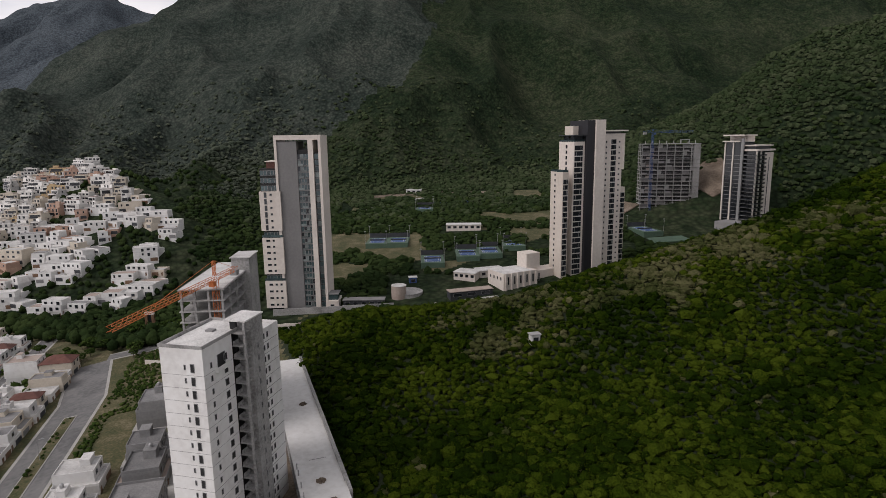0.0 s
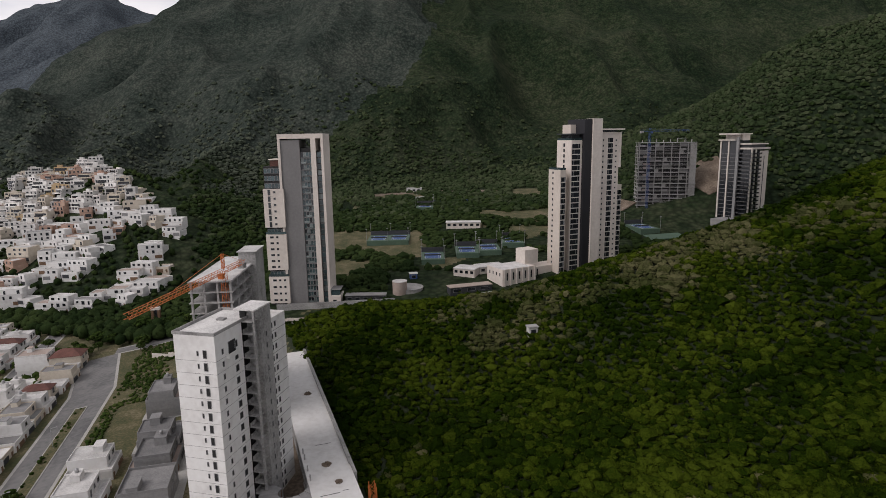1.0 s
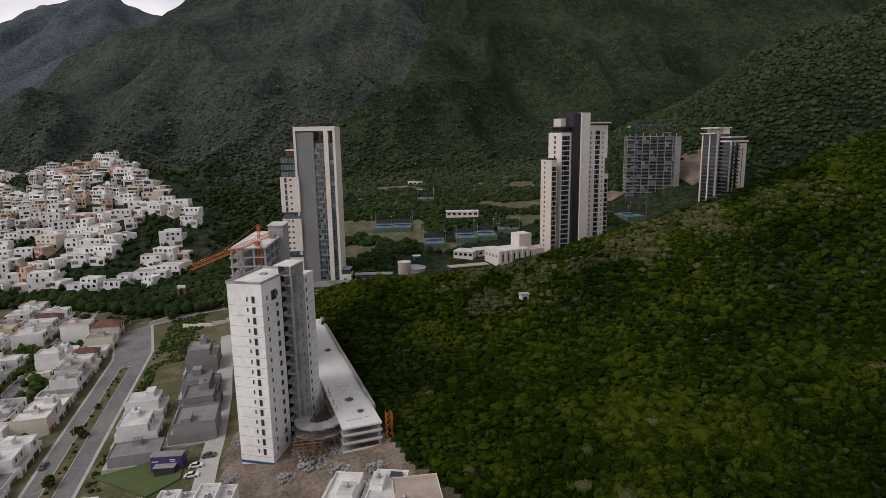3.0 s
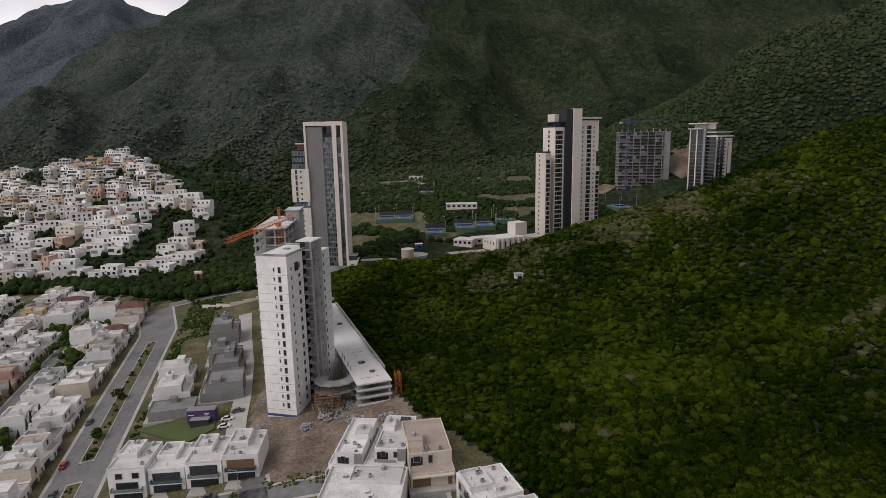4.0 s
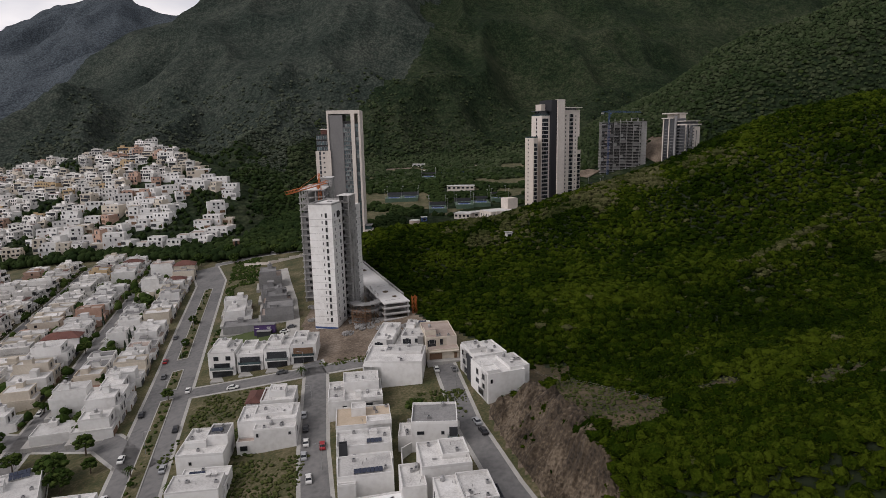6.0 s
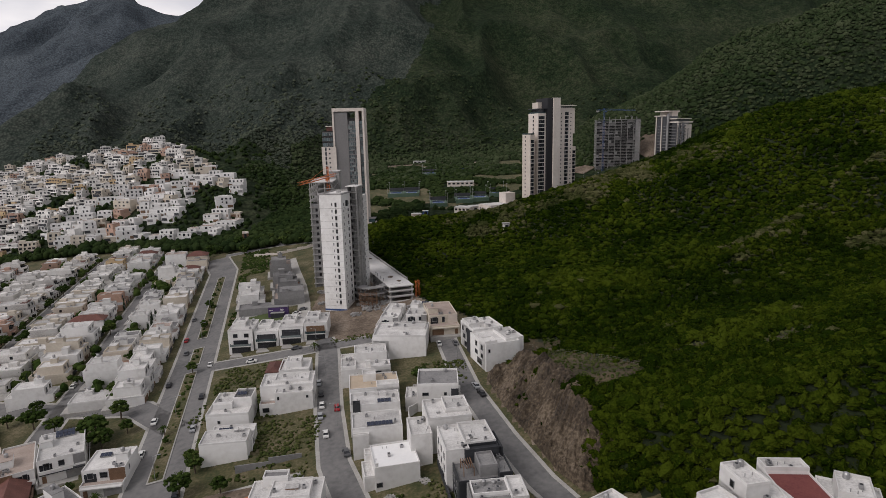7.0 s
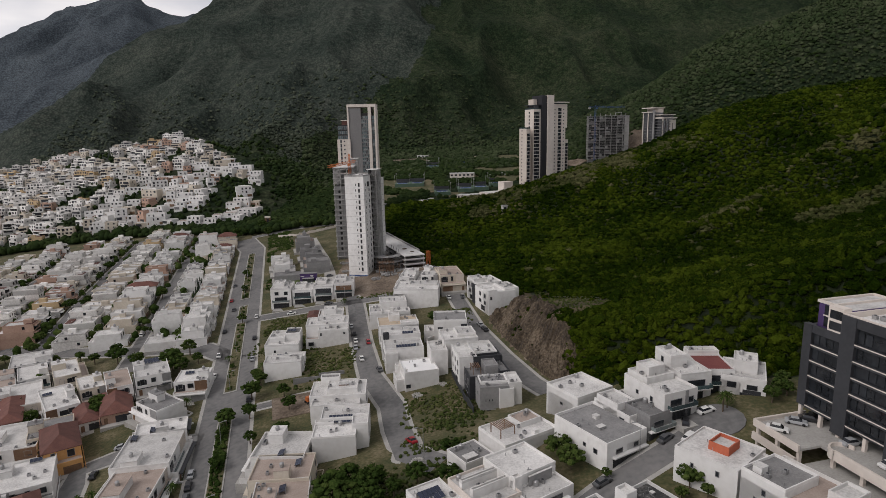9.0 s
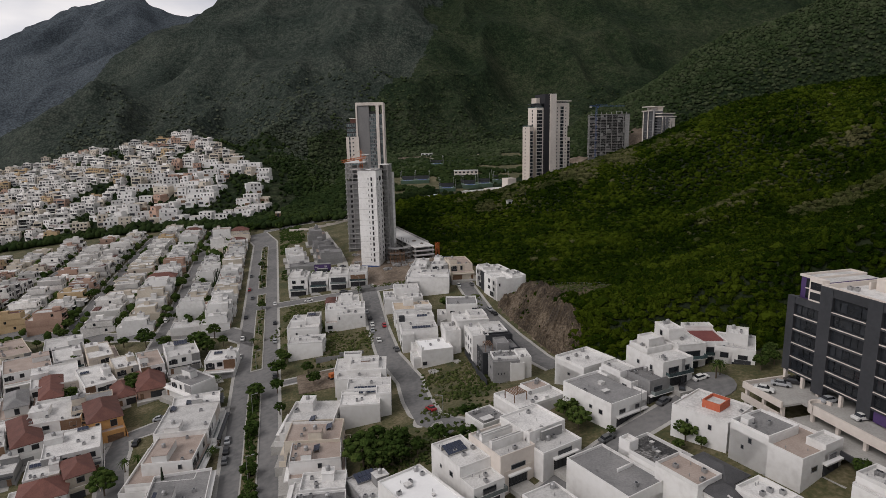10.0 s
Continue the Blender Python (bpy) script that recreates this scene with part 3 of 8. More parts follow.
def door_mesh(w, h, mat):
    """A door leaf with stepped horizontal panels, one closed shell."""
    def make():
        s, n = Solid(), 5
        zs, ys = [0.0], [-0.05]
        for k in range(n):
            z = h * k / n
            zs += [z + 0.05, z + 0.08, z + h / n - 0.02, z + h / n]
            ys += [-0.05, -0.08, -0.08, -0.05]
        for z, y in zip(zs, ys):
            s.v += [(-w / 2, y, z), (w / 2, y, z)]
        m = len(zs)
        for k in range(m - 1):
            s.f.append((2 * k, 2 * k + 1, 2 * k + 3, 2 * k + 2))
        q = len(s.v)
        s.v += [(-w / 2, 0.04, 0), (w / 2, 0.04, 0), (-w / 2, 0.04, h), (w / 2, 0.04, h)]
        s.f += [(q + 1, q, q + 2, q + 3), (2 * m - 2, 2 * m - 1, q + 3, q + 2), (q, q + 1, 1, 0)]
        s.f += [tuple([q] + list(range(0, 2 * m, 2)) + [q + 2]), tuple([q + 3] + list(range(2 * m - 1, 0, -2)) + [q + 1])]
        s.m = [0] * len(s.f)
        return s.mesh("door", mat)
    return shared(("door", w, h, mat.name), make)


def tank_mesh():
    def make():
        s = Solid()
        prof = ((0.0, 0.38), (0.1, 0.42), (0.7, 0.42), (0.85, 0.3), (0.95, 0.12))
        for (za, ra), (zb, rb) in zip(prof, prof[1:]):
            s.rod((0, 0, za), (0, 0, zb), ra, 10, 0, rb)
        return s.mesh("water_tank", METAL)
    return shared("tank", make)


def cooler_mesh():
    return shared("cooler", lambda: Solid().box(-0.35, -0.25, 0.08, 0.35, 0.25, 0.6).box(-0.3, -0.2, 0, 0.3, 0.2, 0.08).rod((0, 0, 0.6), (0, 0, 0.66), 0.2, 8, 1).mesh("air_conditioner", METAL, DARK))


def solar_array(root, nx, ny, x, y, z):
    """Tilted panels on two rails: a frame with each panel under it."""
    def rails():
        s = Solid().box(-0.05, 0.1, 0.0, nx * 0.75, 0.16, 0.36)
        s.box(-0.05, ny * 1.15 - 0.1, 0, nx * 0.75, ny * 1.15 - 0.04, 0.26 + 0.28 * ny)
        return s.mesh("panel_frame", METAL)
    rack = part("panel_frame", shared(("panel_frame", nx, ny), rails), root, at=pose(x, y, z))
    for i in range(nx):
        for j in range(ny):
            part("solar_panel", shared("solar_panel", lambda: Solid().box(0, 0, 0, 0.7, 1.15, 0.04).mesh("solar_panel", SOLAR)), rack, at=pose(i * 0.75, j * 1.17 - 0.05, 0.36 + j * 0.29, 14, 0, 0))


ST = 2.35  # storey height


def ring_mesh(name, x0, y0, x1, y1, z0, z1, t, mat):
    """A parapet: one closed ring."""
    s = Solid()
    for q, z in ((0.0, z0), (0.0, z1), (t, z1), (t, z0)):
        s.v += [(x0 + q, y0 + q, z), (x1 - q, y0 + q, z), (x1 - q, y1 - q, z), (x0 + q, y1 - q, z)]
    for a, b in ((0, 4), (4, 8), (8, 12), (12, 0)):
        for k in range(4):
            n = (k + 1) % 4
            s.f.append((a + k, a + n, b + n, b + k))
            s.m.append(0)
    return s.mesh(name, mat)


def hip_mesh(x0, y0, x1, y1, z, rise, over, mat):
    """A hipped roof with eaves."""
    s = Solid()
    x0, y0, x1, y1 = x0 - over, y0 - over, x1 + over, y1 + over
    q = min(x1 - x0, y1 - y0) / 2
    lx = (x0 + q, x1 - q) if x1 - x0 > y1 - y0 else ((x0 + x1) / 2,) * 2
    ly = ((y0 + y1) / 2,) * 2 if x1 - x0 > y1 - y0 else (y0 + q, y1 - q)
    s.v = [(x0, y0, z), (x1, y0, z), (x1, y1, z), (x0, y1, z), (x0, y0, z + 0.12), (x1, y0, z + 0.12), (x1, y1, z + 0.12), (x0, y1, z + 0.12), (lx[0], ly[0], z + rise), (lx[1] + 0.01, ly[1] + 0.01, z + rise)]
    s.f = [(3, 2, 1, 0), (0, 1, 5, 4), (1, 2, 6, 5), (2, 3, 7, 6), (3, 0, 4, 7)]
    if x1 - x0 > y1 - y0:
        s.f += [(4, 5, 9, 8), (5, 6, 9), (6, 7, 8, 9), (7, 4, 8)]
    else:
        s.f += [(4, 5, 8), (5, 6, 9, 8), (6, 7, 9), (7, 4, 8, 9)]
    s.m = [0] * len(s.f)
    return s.mesh("hip_roof", mat)


TONES = {"white_render": "white", "cream_render": "cream", "grey_render": "grey", "charcoal_cladding": "charcoal", "ochre_render": "ochre", "salmon_render": "salmon", "brown_wood": "brown"}
COUNT = {1: "single-storey", 2: "two-storey", 3: "three-storey", 4: "four-storey"}


def house(x, y, w, d, yaw, floors=2, seed=0, wall=None, roof=None, z=None, gated=True, detail=2, label="", deep=2.0, group="houses of the town", hip=None, yard=True, solar=None, accent=None):
    """A flat-roofed town house: stacked storeys with parapets, windows on the street and the yard side, a garage, a stair box on the roof.
    Its front faces -y before the turn by yaw; x, y is the middle of its plot."""
    r = random.Random(seed * 7919 + 13)
    wall = wall or r.choice((WHITE, WHITE, WHITE, WHITE, WHITE, WHITE, WHITE, CREAM, CREAM, SALMON if detail < 2 and r.random() < 0.5 else WHITE))
    roof = roof or r.choice((ROOF, ROOF, ROOF, ROOF, ROOF, ROOFGREY, TERRACE))
    c, s = math.cos(radians(yaw)), math.sin(radians(yaw))
    if z is None:
        z = float(np.mean([height(x + c * a - s * b, y + s * a + c * b) for a in (-w / 2, w / 2) for b in (-d / 2, d / 2)])) + 0.25
    cover = "clay-tiled hip roof" if hip is CLAY else "grey hip roof" if hip else {"roof_membrane": "pale flat roof", "grey_roof_membrane": "grey flat roof", "terracotta_terrace": "terracotta roof terrace"}[roof.name]
    root = base("house", x, y, z, yaw, label or f"{TONES[wall.name]} rendered {COUNT[floors]} house with a {cover}", "house", group)
    x0, x1, y0, y1 = -w / 2, w / 2, -d / 2, d / 2
    levels, (fx, fy, bx, by) = [], (x0, y0, x1, y1)
    for k in range(floors):
        if k and k == floors - 1:
            fy, by = fy + r.uniform(0.08, 0.22) * d * (1 if r.random() < 0.65 else 0.1), by - r.uniform(0.0, 0.18) * d
            side = r.random()
            fx, bx = fx + (0.22 * w if side < 0.2 else 0), bx - (0.22 * w if side > 0.8 else 0)
        elif k and r.random() < 0.6:
            fy -= 0.35
        levels.append((fx, fy, bx, by))
    for k, (a, b, e, f) in enumerate(levels):
        zt = (k + 1) * ST
        face = accent if accent and k == floors - 1 else wall
        part("storey", Solid().box(a, b, -deep if k == 0 else k * ST, e, f, zt).mesh("storey", face), root)
        over = levels[k + 1] if k + 1 < floors else None
        if over is None or max(over[0] - a, e - over[2], over[1] - b, f - over[3]) > 0.4:
            if over is None and hip:
                part("hip_roof", hip_mesh(a, b, e, f, zt, 0.3 * min(e - a, f - b), 0.3, hip), root)
                continue
            part("parapet", ring_mesh("parapet", a + 0.004, b + 0.004, e - 0.004, f - 0.004, zt, zt + r.choice((0.35, 0.45, 0.6)), 0.14, face), root)
            part("roof", Solid().box(a + 0.14, b + 0.14, zt, e - 0.14, f - 0.14, zt + 0.05).mesh("roof", TERRACE if over and r.random() < 0.3 else roof), root)
    a, b, e, f = levels[-1]
    zt = floors * ST
    sw, sd, hs = w * r.uniform(0.25, 0.42), d * r.uniform(0.16, 0.26), r.uniform(1.1, 2.0)
    sx = a + 0.16 if r.random() < 0.5 else e - 0.16 - sw
    sy = b + (f - b) * r.uniform(0.3, 0.7) - sd / 2
    if detail and not hip:
        part("stair_box", Solid().box(sx, sy, zt + 0.05, sx + sw, sy + sd, zt + hs).mesh("stair_box", wall), root)
        part("roof", Solid().box(sx - 0.08, sy - 0.08, zt + hs, sx + sw + 0.08, sy + sd + 0.08, zt + hs + 0.1).mesh("roof", roof), root)
    if yard:
        part("yard", Solid().box(x0 - 0.4, y0 - 1.9, -deep, x1 + 0.4, y1 + 1.2, 0.02).mesh("yard", KERB), root)
        if detail > 1 and r.random() < 0.75:
            tall = r.choice((0.9, 1.2, 1.5))
            fence = Solid().box(x0 - 0.4, y0 - 1.0, 0.02, x0 - 0.28, y1 + 1.2, tall).box(x1 + 0.28, y0 - 1.0, 0.02, x1 + 0.4, y1 + 1.2, tall).box(x0 - 0.28, y1 + 1.08, 0.02, x1 + 0.28, y1 + 1.2, tall)
            part("garden_wall", fence.mesh("garden_wall", wall), root)

    def openings(xa, xb, face_y, floor, out, wide, chance=0.15):
        span = xb - xa
        n = max(1, int(span / 2.4))
        for k in range(n):
            if r.random() < chance:
                continue
            ww, hh = (r.choice((0.9, 1.2, 1.5)), r.choice((1.1, 1.3, 1.7))) if wide else (r.choice((0.6, 0.9)), r.choice((0.6, 1.1)))
            m = pose(xa + span * (k + 0.5) / n, face_y - 0.015 * out, floor * ST + 2.05 - hh, 0, 0, 0 if out > 0 else 180)
            part("window", window_mesh(ww, hh), root, at=m)
    for k, (p, q, u, v) in enumerate(levels):
        if k > 0 or not gated:
            openings(p + 0.3, u - 0.3, q, k, 1, True)
        if detail > 1 or k == floors - 1:
            openings(p + 0.3, u - 0.3, v, k, -1, False)
        if detail > 1 and k:
            for side in (-1, 1):
                if r.random() < 0.5:
                    m = pose(u + 0.015 if side > 0 else p - 0.015, q + (v - q) * r.uniform(0.2, 0.8), k * ST + 0.9, 0, 0, 90 * side)
                    part("window", window_mesh(r.choice((0.5, 0.8)), 1.0), root, at=m)
    if gated:
        q, gw, side = levels[0][1], round(min(3.4, w * 0.5), 1), 1 if r.random() < 0.5 else -1
        part("garage_door", door_mesh(gw, 1.75, r.choice((DARK, WOOD, GREY, DARK))), root, at=pose(side * (w / 2 - gw / 2 - 0.4), q - 0.02, 0))
        part("front_door", door_mesh(0.8, 1.6, WOOD), root, at=pose(-side * (w / 2 - 1.0), q - 0.02, 0))
    if detail > 1 and not hip:
        for k in range(r.choice((2, 3, 4))):
            part("air_conditioner", cooler_mesh(), root, at=pose(r.uniform(a + 0.7, e - 0.7), r.uniform(b + 0.6, max(b + 0.7, sy - 0.5)), zt + 0.05, 0, 0, r.choice((0, 90))))
        if solar or (solar is None and r.random() < 0.3):
            n = solar or (3, 1)
            solar_array(root, *n, r.uniform(a + 0.3, max(a + 0.31, e - n[0] * 0.8)), min(sy + sd + 0.3, f - 1.4 * n[1]), zt + 0.05)
        part("canopy", Solid().box(x0 + 0.2, y0 - 0.8, ST - 0.2, x1 - 0.2, y0, ST).mesh("canopy", r.choice((wall, wall, DARK))), root)
    if detail and not hip and (detail > 1 or r.random() < 0.4):
        part("water_tank", tank_mesh(), root, at=pose(sx + sw / 2, sy + sd / 2, zt + hs + 0.1))
    if detail > 1 and floors > 1 and not hip:
        # a cladding panel and a glazed balcony on the upper front
        p, q, u, v = levels[-1]
        k, wide = floors - 1, r.uniform(0.24, 0.4) * (levels[-1][2] - levels[-1][0])
        left = r.random() < 0.5
        a0 = p + 0.02 if left else u - wide - 0.02
        part("wall_panel", Solid().box(a0, q - 0.07, k * ST + 0.02, a0 + wide, q + 0.02, zt + 0.3).mesh("wall_panel", r.choice((DARK, GREY, GREY, WOOD, BEIGE))), root)
        b0, b1 = (a0 + wide + 0.2, u - 0.1) if left else (p + 0.1, a0 - 0.2)
        if r.random() < 0.7:
            s = Solid().box(b0, q - 0.9, k * ST - 0.12, b1, q, k * ST + 0.02)
            s.box(b0, q - 0.9, k * ST + 0.02, b1, q - 0.82, k * ST + 0.75, 1)
            part("balcony", s.mesh("balcony", wall, r.choice((wall, TEAL, GREY))), root)
        part("glass_door", Solid().box(b0 + 0.3, q - 0.04, k * ST + 0.04, min(b1 - 0.2, b0 + 2.6), q + 0.02, k * ST + 1.8).mesh("glass_door", GLASS), root)
    return root

# ---- streets ----
def av(s, o):
    """A place by metres along the avenue and metres to the right of its median."""
    return -54 - 0.251 * s + 0.968 * o, -44.3 + 0.968 * s + 0.251 * o


def strip(name, line, width, mat, label, category, lift=0.05, thick=0.3, kind="structure"):
    """A road or kerb slab that follows a line of points on the ground."""
    s, rows, pts = Solid(), [], []
    for (ax, ay), (bx, by) in zip(line, line[1:]):
        n = max(1, int(math.hypot(bx - ax, by - ay) / 5))
        pts += [(ax + (bx - ax) * k / n, ay + (by - ay) * k / n) for k in range(n)]
    pts.append(line[-1])
    m = 8 if width > 8 else 4
    for k, (x, y) in enumerate(pts):
        ax, ay = pts[max(0, k - 1)]
        bx, by = pts[min(len(pts) - 1, k + 1)]
        d = math.hypot(bx - ax, by - ay)
        nx, ny = (by - ay) / d * width / 2, -(bx - ax) / d * width / 2
        rows.append([(x + nx * f, y + ny * f) for f in (1 - 2 * i / m for i in range(m + 1))])
    flat = np.array(rows).reshape(-1, 2)
    rise = (terrain(flat[:, 0], flat[:, 1]) + lift).reshape(len(rows), m + 1)
    rows = [[(*p, float(z)) for p, z in zip(row, level)] for row, level in zip(rows, rise)]
    low = lambda p: (p[0], p[1], p[2] - thick)  # noqa: E731
    for p, q in zip(rows, rows[1:]):
        for i in range(m):
            s.quad(p[i], q[i], q[i + 1], p[i + 1])
        s.quad(low(p[0]), low(q[0]), q[0], p[0]).quad(p[m], q[m], low(q[m]), low(p[m]))
    ob = new(name, s.mesh(name, mat))
    return tagged(ob, label, category, kind=kind)


def street(name, line, width, label):
    strip(name, line, width, ASPHALT, label, "road", 0.06)
    strip(name.replace("road", "pavement"), line, width + 1.7, KERB, "pale concrete pavement beside the road", "pavement", 0.03, 0.25)


def patch(name, outline, mat, label, category, lift=0.1, kind="structure"):
    s = Solid()
    n = len(outline)
    top = [(x, y, height(x, y) + lift) for x, y in outline]
    s.v = top + [(x, y, z - 0.6) for x, y, z in top]
    s.f = [tuple(range(n))] + [(k + n, (k + 1) % n + n, (k + 1) % n, k) for k in range(n)]
    s.m = [0] * len(s.f)
    return tagged(new(name, s.mesh(name, mat)), label, category, kind=kind)


street("road_avenue", [av(-120, 0), av(215, 0), av(245, -6)], 11.6, "wide grey asphalt avenue with a planted median")
street("road_west", [av(80, -33), av(130, -32), av(300, -32)], 6.0, "grey asphalt street between house rows")
street("road_far_west", [av(112, -70), av(300, -70)], 6.0, "grey asphalt street between house rows")
street("road_outer_west", [av(135, -108), av(305, -108)], 6.0, "grey asphalt street between house rows")
street("road_edge_west", [av(150, -146), av(300, -146)], 6.0, "grey asphalt street between house rows")
street("road_cross", [(-70, 22), (-86, 36), (-112, 42), (-150, 54), (-200, 74), (-260, 100)], 6.5, "grey asphalt cross street")
street("road_close", [(-65, -20), (-83, -22), (-90, -26), (-86, -38), (-79, -52), (-75, -80)], 5.0, "grey asphalt cul-de-sac")
street("road_middle", [(-43, 66), (-40, 58), (-33.5, 22), (-28.5, 0), (-22, -16), (-20, -28), (-17, -41), (-11, -47)], 5.5, "grey asphalt residential street")
street("road_east", [(-9, 66), (-5, 55), (0, 24), (6, 2), (11, -13), (14, -20)], 4.6, "grey asphalt street below the rock cutting")
street("road_upper", [(-74, 56.5), (-60, 57.5), (-42, 60), (-20, 62), (-6, 62)], 5.0, "grey asphalt cross street in front of white houses")
street("road_lower", [(-56, -8.5), (-42, -5), (-34, -3)], 2.6, "narrow asphalt lane")
street("road_south", [(-24, -86), (-10, -78.5), (2.5, -71.1), (9.9, -66), (18.1, -60.8), (26, -57), (33.5, -53)], 4.6, "grey asphalt residential street")
patch("road_circle", [(36.4 + 4.7 * math.cos(k * 0.3927), -51.6 + 4.7 * math.sin(k * 0.3927)) for k in range(16)], ASPHALT, "round asphalt turning circle at the head of the close", "road", 0.16)
street("road_club", [(-118, 196), (-95, 203), (-61, 203.5), (-38, 204.5), (-13.5, 205), (9, 210), (20, 222)], 4.6, "grey asphalt road along a low wall")

# the median: a raised kerbed bed in three stretches
for a, b in ((-90, 36), (47, 102), (107, 121), (129, 205)):
    strip("median_bed", [av(a, 0), av(b, 0)], 3.4, KERB, "raised kerb round the planted median", "kerb", 0.2, 0.3)
    strip("median_grass", [av(a + 0.6, 0), av(b - 0.6, 0)], 2.8, GRASS, "rough grass on the avenue's median", "grass", 0.26, 0.2)

# ---- the towers ----

def block(root, name, x0, y0, z0, x1, y1, z1, mat, label=""):
    return part(name, Solid().box(x0, y0, z0, x1, y1, z1).mesh(name, mat), root, label)


def unfinished_tower():
    """The white tower beside the podium: bare openings, an open concrete core, floor joints showing through the render."""
    root = base("unfinished_tower", -46.6, 91.3, 0, -13.2, "white rendered unfinished apartment tower with an open grey concrete core", "tower")
    sh, n = 2.28, 18
    block(root, "front_block", 0, 0, -3, 7.9, 8.2, 41, WHITE)
    block(root, "link_block", 0.6, 8.2, -3, 6.4, 14.5, 40.6, CONCRETE)
    block(root, "back_block", 0, 14.5, -3, 9.0, 22, 38.6, WHITE)
    block(root, "core", 7.6, 10.6, -3, 10.3, 14.4, 43, CONCRETE, "raw grey concrete stair core")
    block(root, "core_roof", 6.2, 8.6, 43, 10.5, 14.6, 43.25, ROOF)
    block(root, "core_column", 9.9, 8.6, -3, 10.3, 9.0, 43, CONCRETE)
    # A near-black strip paints in the shade of the core's recess.
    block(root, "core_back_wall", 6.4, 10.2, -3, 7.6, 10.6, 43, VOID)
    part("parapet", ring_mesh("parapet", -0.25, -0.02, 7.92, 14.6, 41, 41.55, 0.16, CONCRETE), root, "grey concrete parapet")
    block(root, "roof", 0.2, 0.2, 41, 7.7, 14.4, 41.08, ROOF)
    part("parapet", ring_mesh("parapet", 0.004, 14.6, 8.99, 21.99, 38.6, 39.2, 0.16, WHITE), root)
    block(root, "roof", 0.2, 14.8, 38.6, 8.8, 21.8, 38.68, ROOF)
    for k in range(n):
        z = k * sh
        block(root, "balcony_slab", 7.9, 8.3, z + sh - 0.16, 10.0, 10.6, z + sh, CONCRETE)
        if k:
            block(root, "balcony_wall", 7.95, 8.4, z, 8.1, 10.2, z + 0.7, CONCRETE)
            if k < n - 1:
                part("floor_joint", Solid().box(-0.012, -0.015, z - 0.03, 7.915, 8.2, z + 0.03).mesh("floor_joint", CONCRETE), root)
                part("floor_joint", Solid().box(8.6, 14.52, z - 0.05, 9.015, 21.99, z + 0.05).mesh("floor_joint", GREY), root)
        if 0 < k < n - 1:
            # Openings are closed panes painted near-black for the shaded rooms behind.
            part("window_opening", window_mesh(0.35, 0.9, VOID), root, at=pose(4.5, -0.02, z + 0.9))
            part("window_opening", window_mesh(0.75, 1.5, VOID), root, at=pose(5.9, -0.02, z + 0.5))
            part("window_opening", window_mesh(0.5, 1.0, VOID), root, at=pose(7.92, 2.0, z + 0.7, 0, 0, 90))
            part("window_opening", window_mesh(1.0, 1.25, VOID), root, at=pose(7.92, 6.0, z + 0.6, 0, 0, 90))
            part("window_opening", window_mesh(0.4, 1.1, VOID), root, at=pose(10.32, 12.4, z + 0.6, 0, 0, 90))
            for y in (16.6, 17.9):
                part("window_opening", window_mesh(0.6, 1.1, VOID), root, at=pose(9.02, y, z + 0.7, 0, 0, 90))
    part("balcony", Solid().box(7.9, 3.0, 36.0, 8.6, 6.6, 36.15).box(8.5, 3.0, 36.15, 8.6, 6.6, 36.9).box(7.9, 3.0, 36.15, 8.5, 3.1, 36.9).mesh("balcony", WHITE), root)
    part("terrace_opening", window_mesh(2.2, 2.6, VOID), root, at=pose(7.92, 4.8, 36.2, 0, 0, 90))
    block(root, "base_band", -0.05, -0.06, 0.5, 7.95, 0.0, 1.1, BLUE, "blue protective strip round the base")
    part("roof_hatch", Solid().box(3.0, 8.0, 41.08, 4.4, 9.2, 41.4).mesh("roof_hatch", GREY), root)
    return root


unfinished_tower()


def frame_building(name, x, y, yaw, w, d, z0, z1, floors, label, bays, rows, open_top=99, wall_from=0, group=""):
    """A raw concrete frame: slabs, columns, and block walls up to the open storeys."""
    root = base(name, x, y, z0, yaw, label, "tower", group)
    sh = (z1 - z0) / floors
    slab = shared((name, "slab"), lambda: Solid().box(-0.3, -0.3, -0.22, w + 0.3, d + 0.3, 0).mesh("floor_slab", CONCRETE))
    col = shared((name, "column"), lambda: Solid().box(-0.22, -0.22, 0, 0.22, 0.22, sh - 0.22).mesh("column", CONCRETE))
    for k in range(floors):
        part("floor_slab", slab, root, at=pose(0, 0, (k + 1) * sh))
        for i in range(bays + 1):
            part("column", col, root, at=pose(0.25 + (w - 0.5) * i / bays, 0.25, k * sh))
        for j in range(1, rows + 1):
            part("column", col, root, at=pose(w - 0.25, 0.25 + (d - 0.5) * j / rows, k * sh))
            if j == rows or k > floors - open_top:
                part("column", col, root, at=pose(0.25, 0.25 + (d - 0.5) * j / rows, k * sh))
    return root, sh


def twin_frame():
    root, sh = frame_building("concrete_frame_tower", -56, 120.5, 4, 9, 28, 0.5, 43, 18, "raw concrete tower frame under construction with an open top", 3, 5, 4)
    block(root, "infill_wall", 0.5, 0.6, -2, 8.5, 27.5, sh * 14.5, GREY)
    block(root, "stair_core", 6.0, 18, -2, 10.2, 26, 45.5, CONCRETE)
    block(root, "roof", 0, 0, 42.5, 9, 28, 42.58, ROOF)
    block(root, "core_roof", 5.7, 17.7, 45.5, 10.5, 26.3, 45.7, ROOF)
    for k in range(2, 14):
        part("window_opening", window_mesh(1.2, 1.3, VOID), root, at=pose(2.4, 0.58, k * sh + 0.4))
        part("window_opening", window_mesh(1.2, 1.3, VOID), root, at=pose(6.4, 0.58, k * sh + 0.4))
    return root


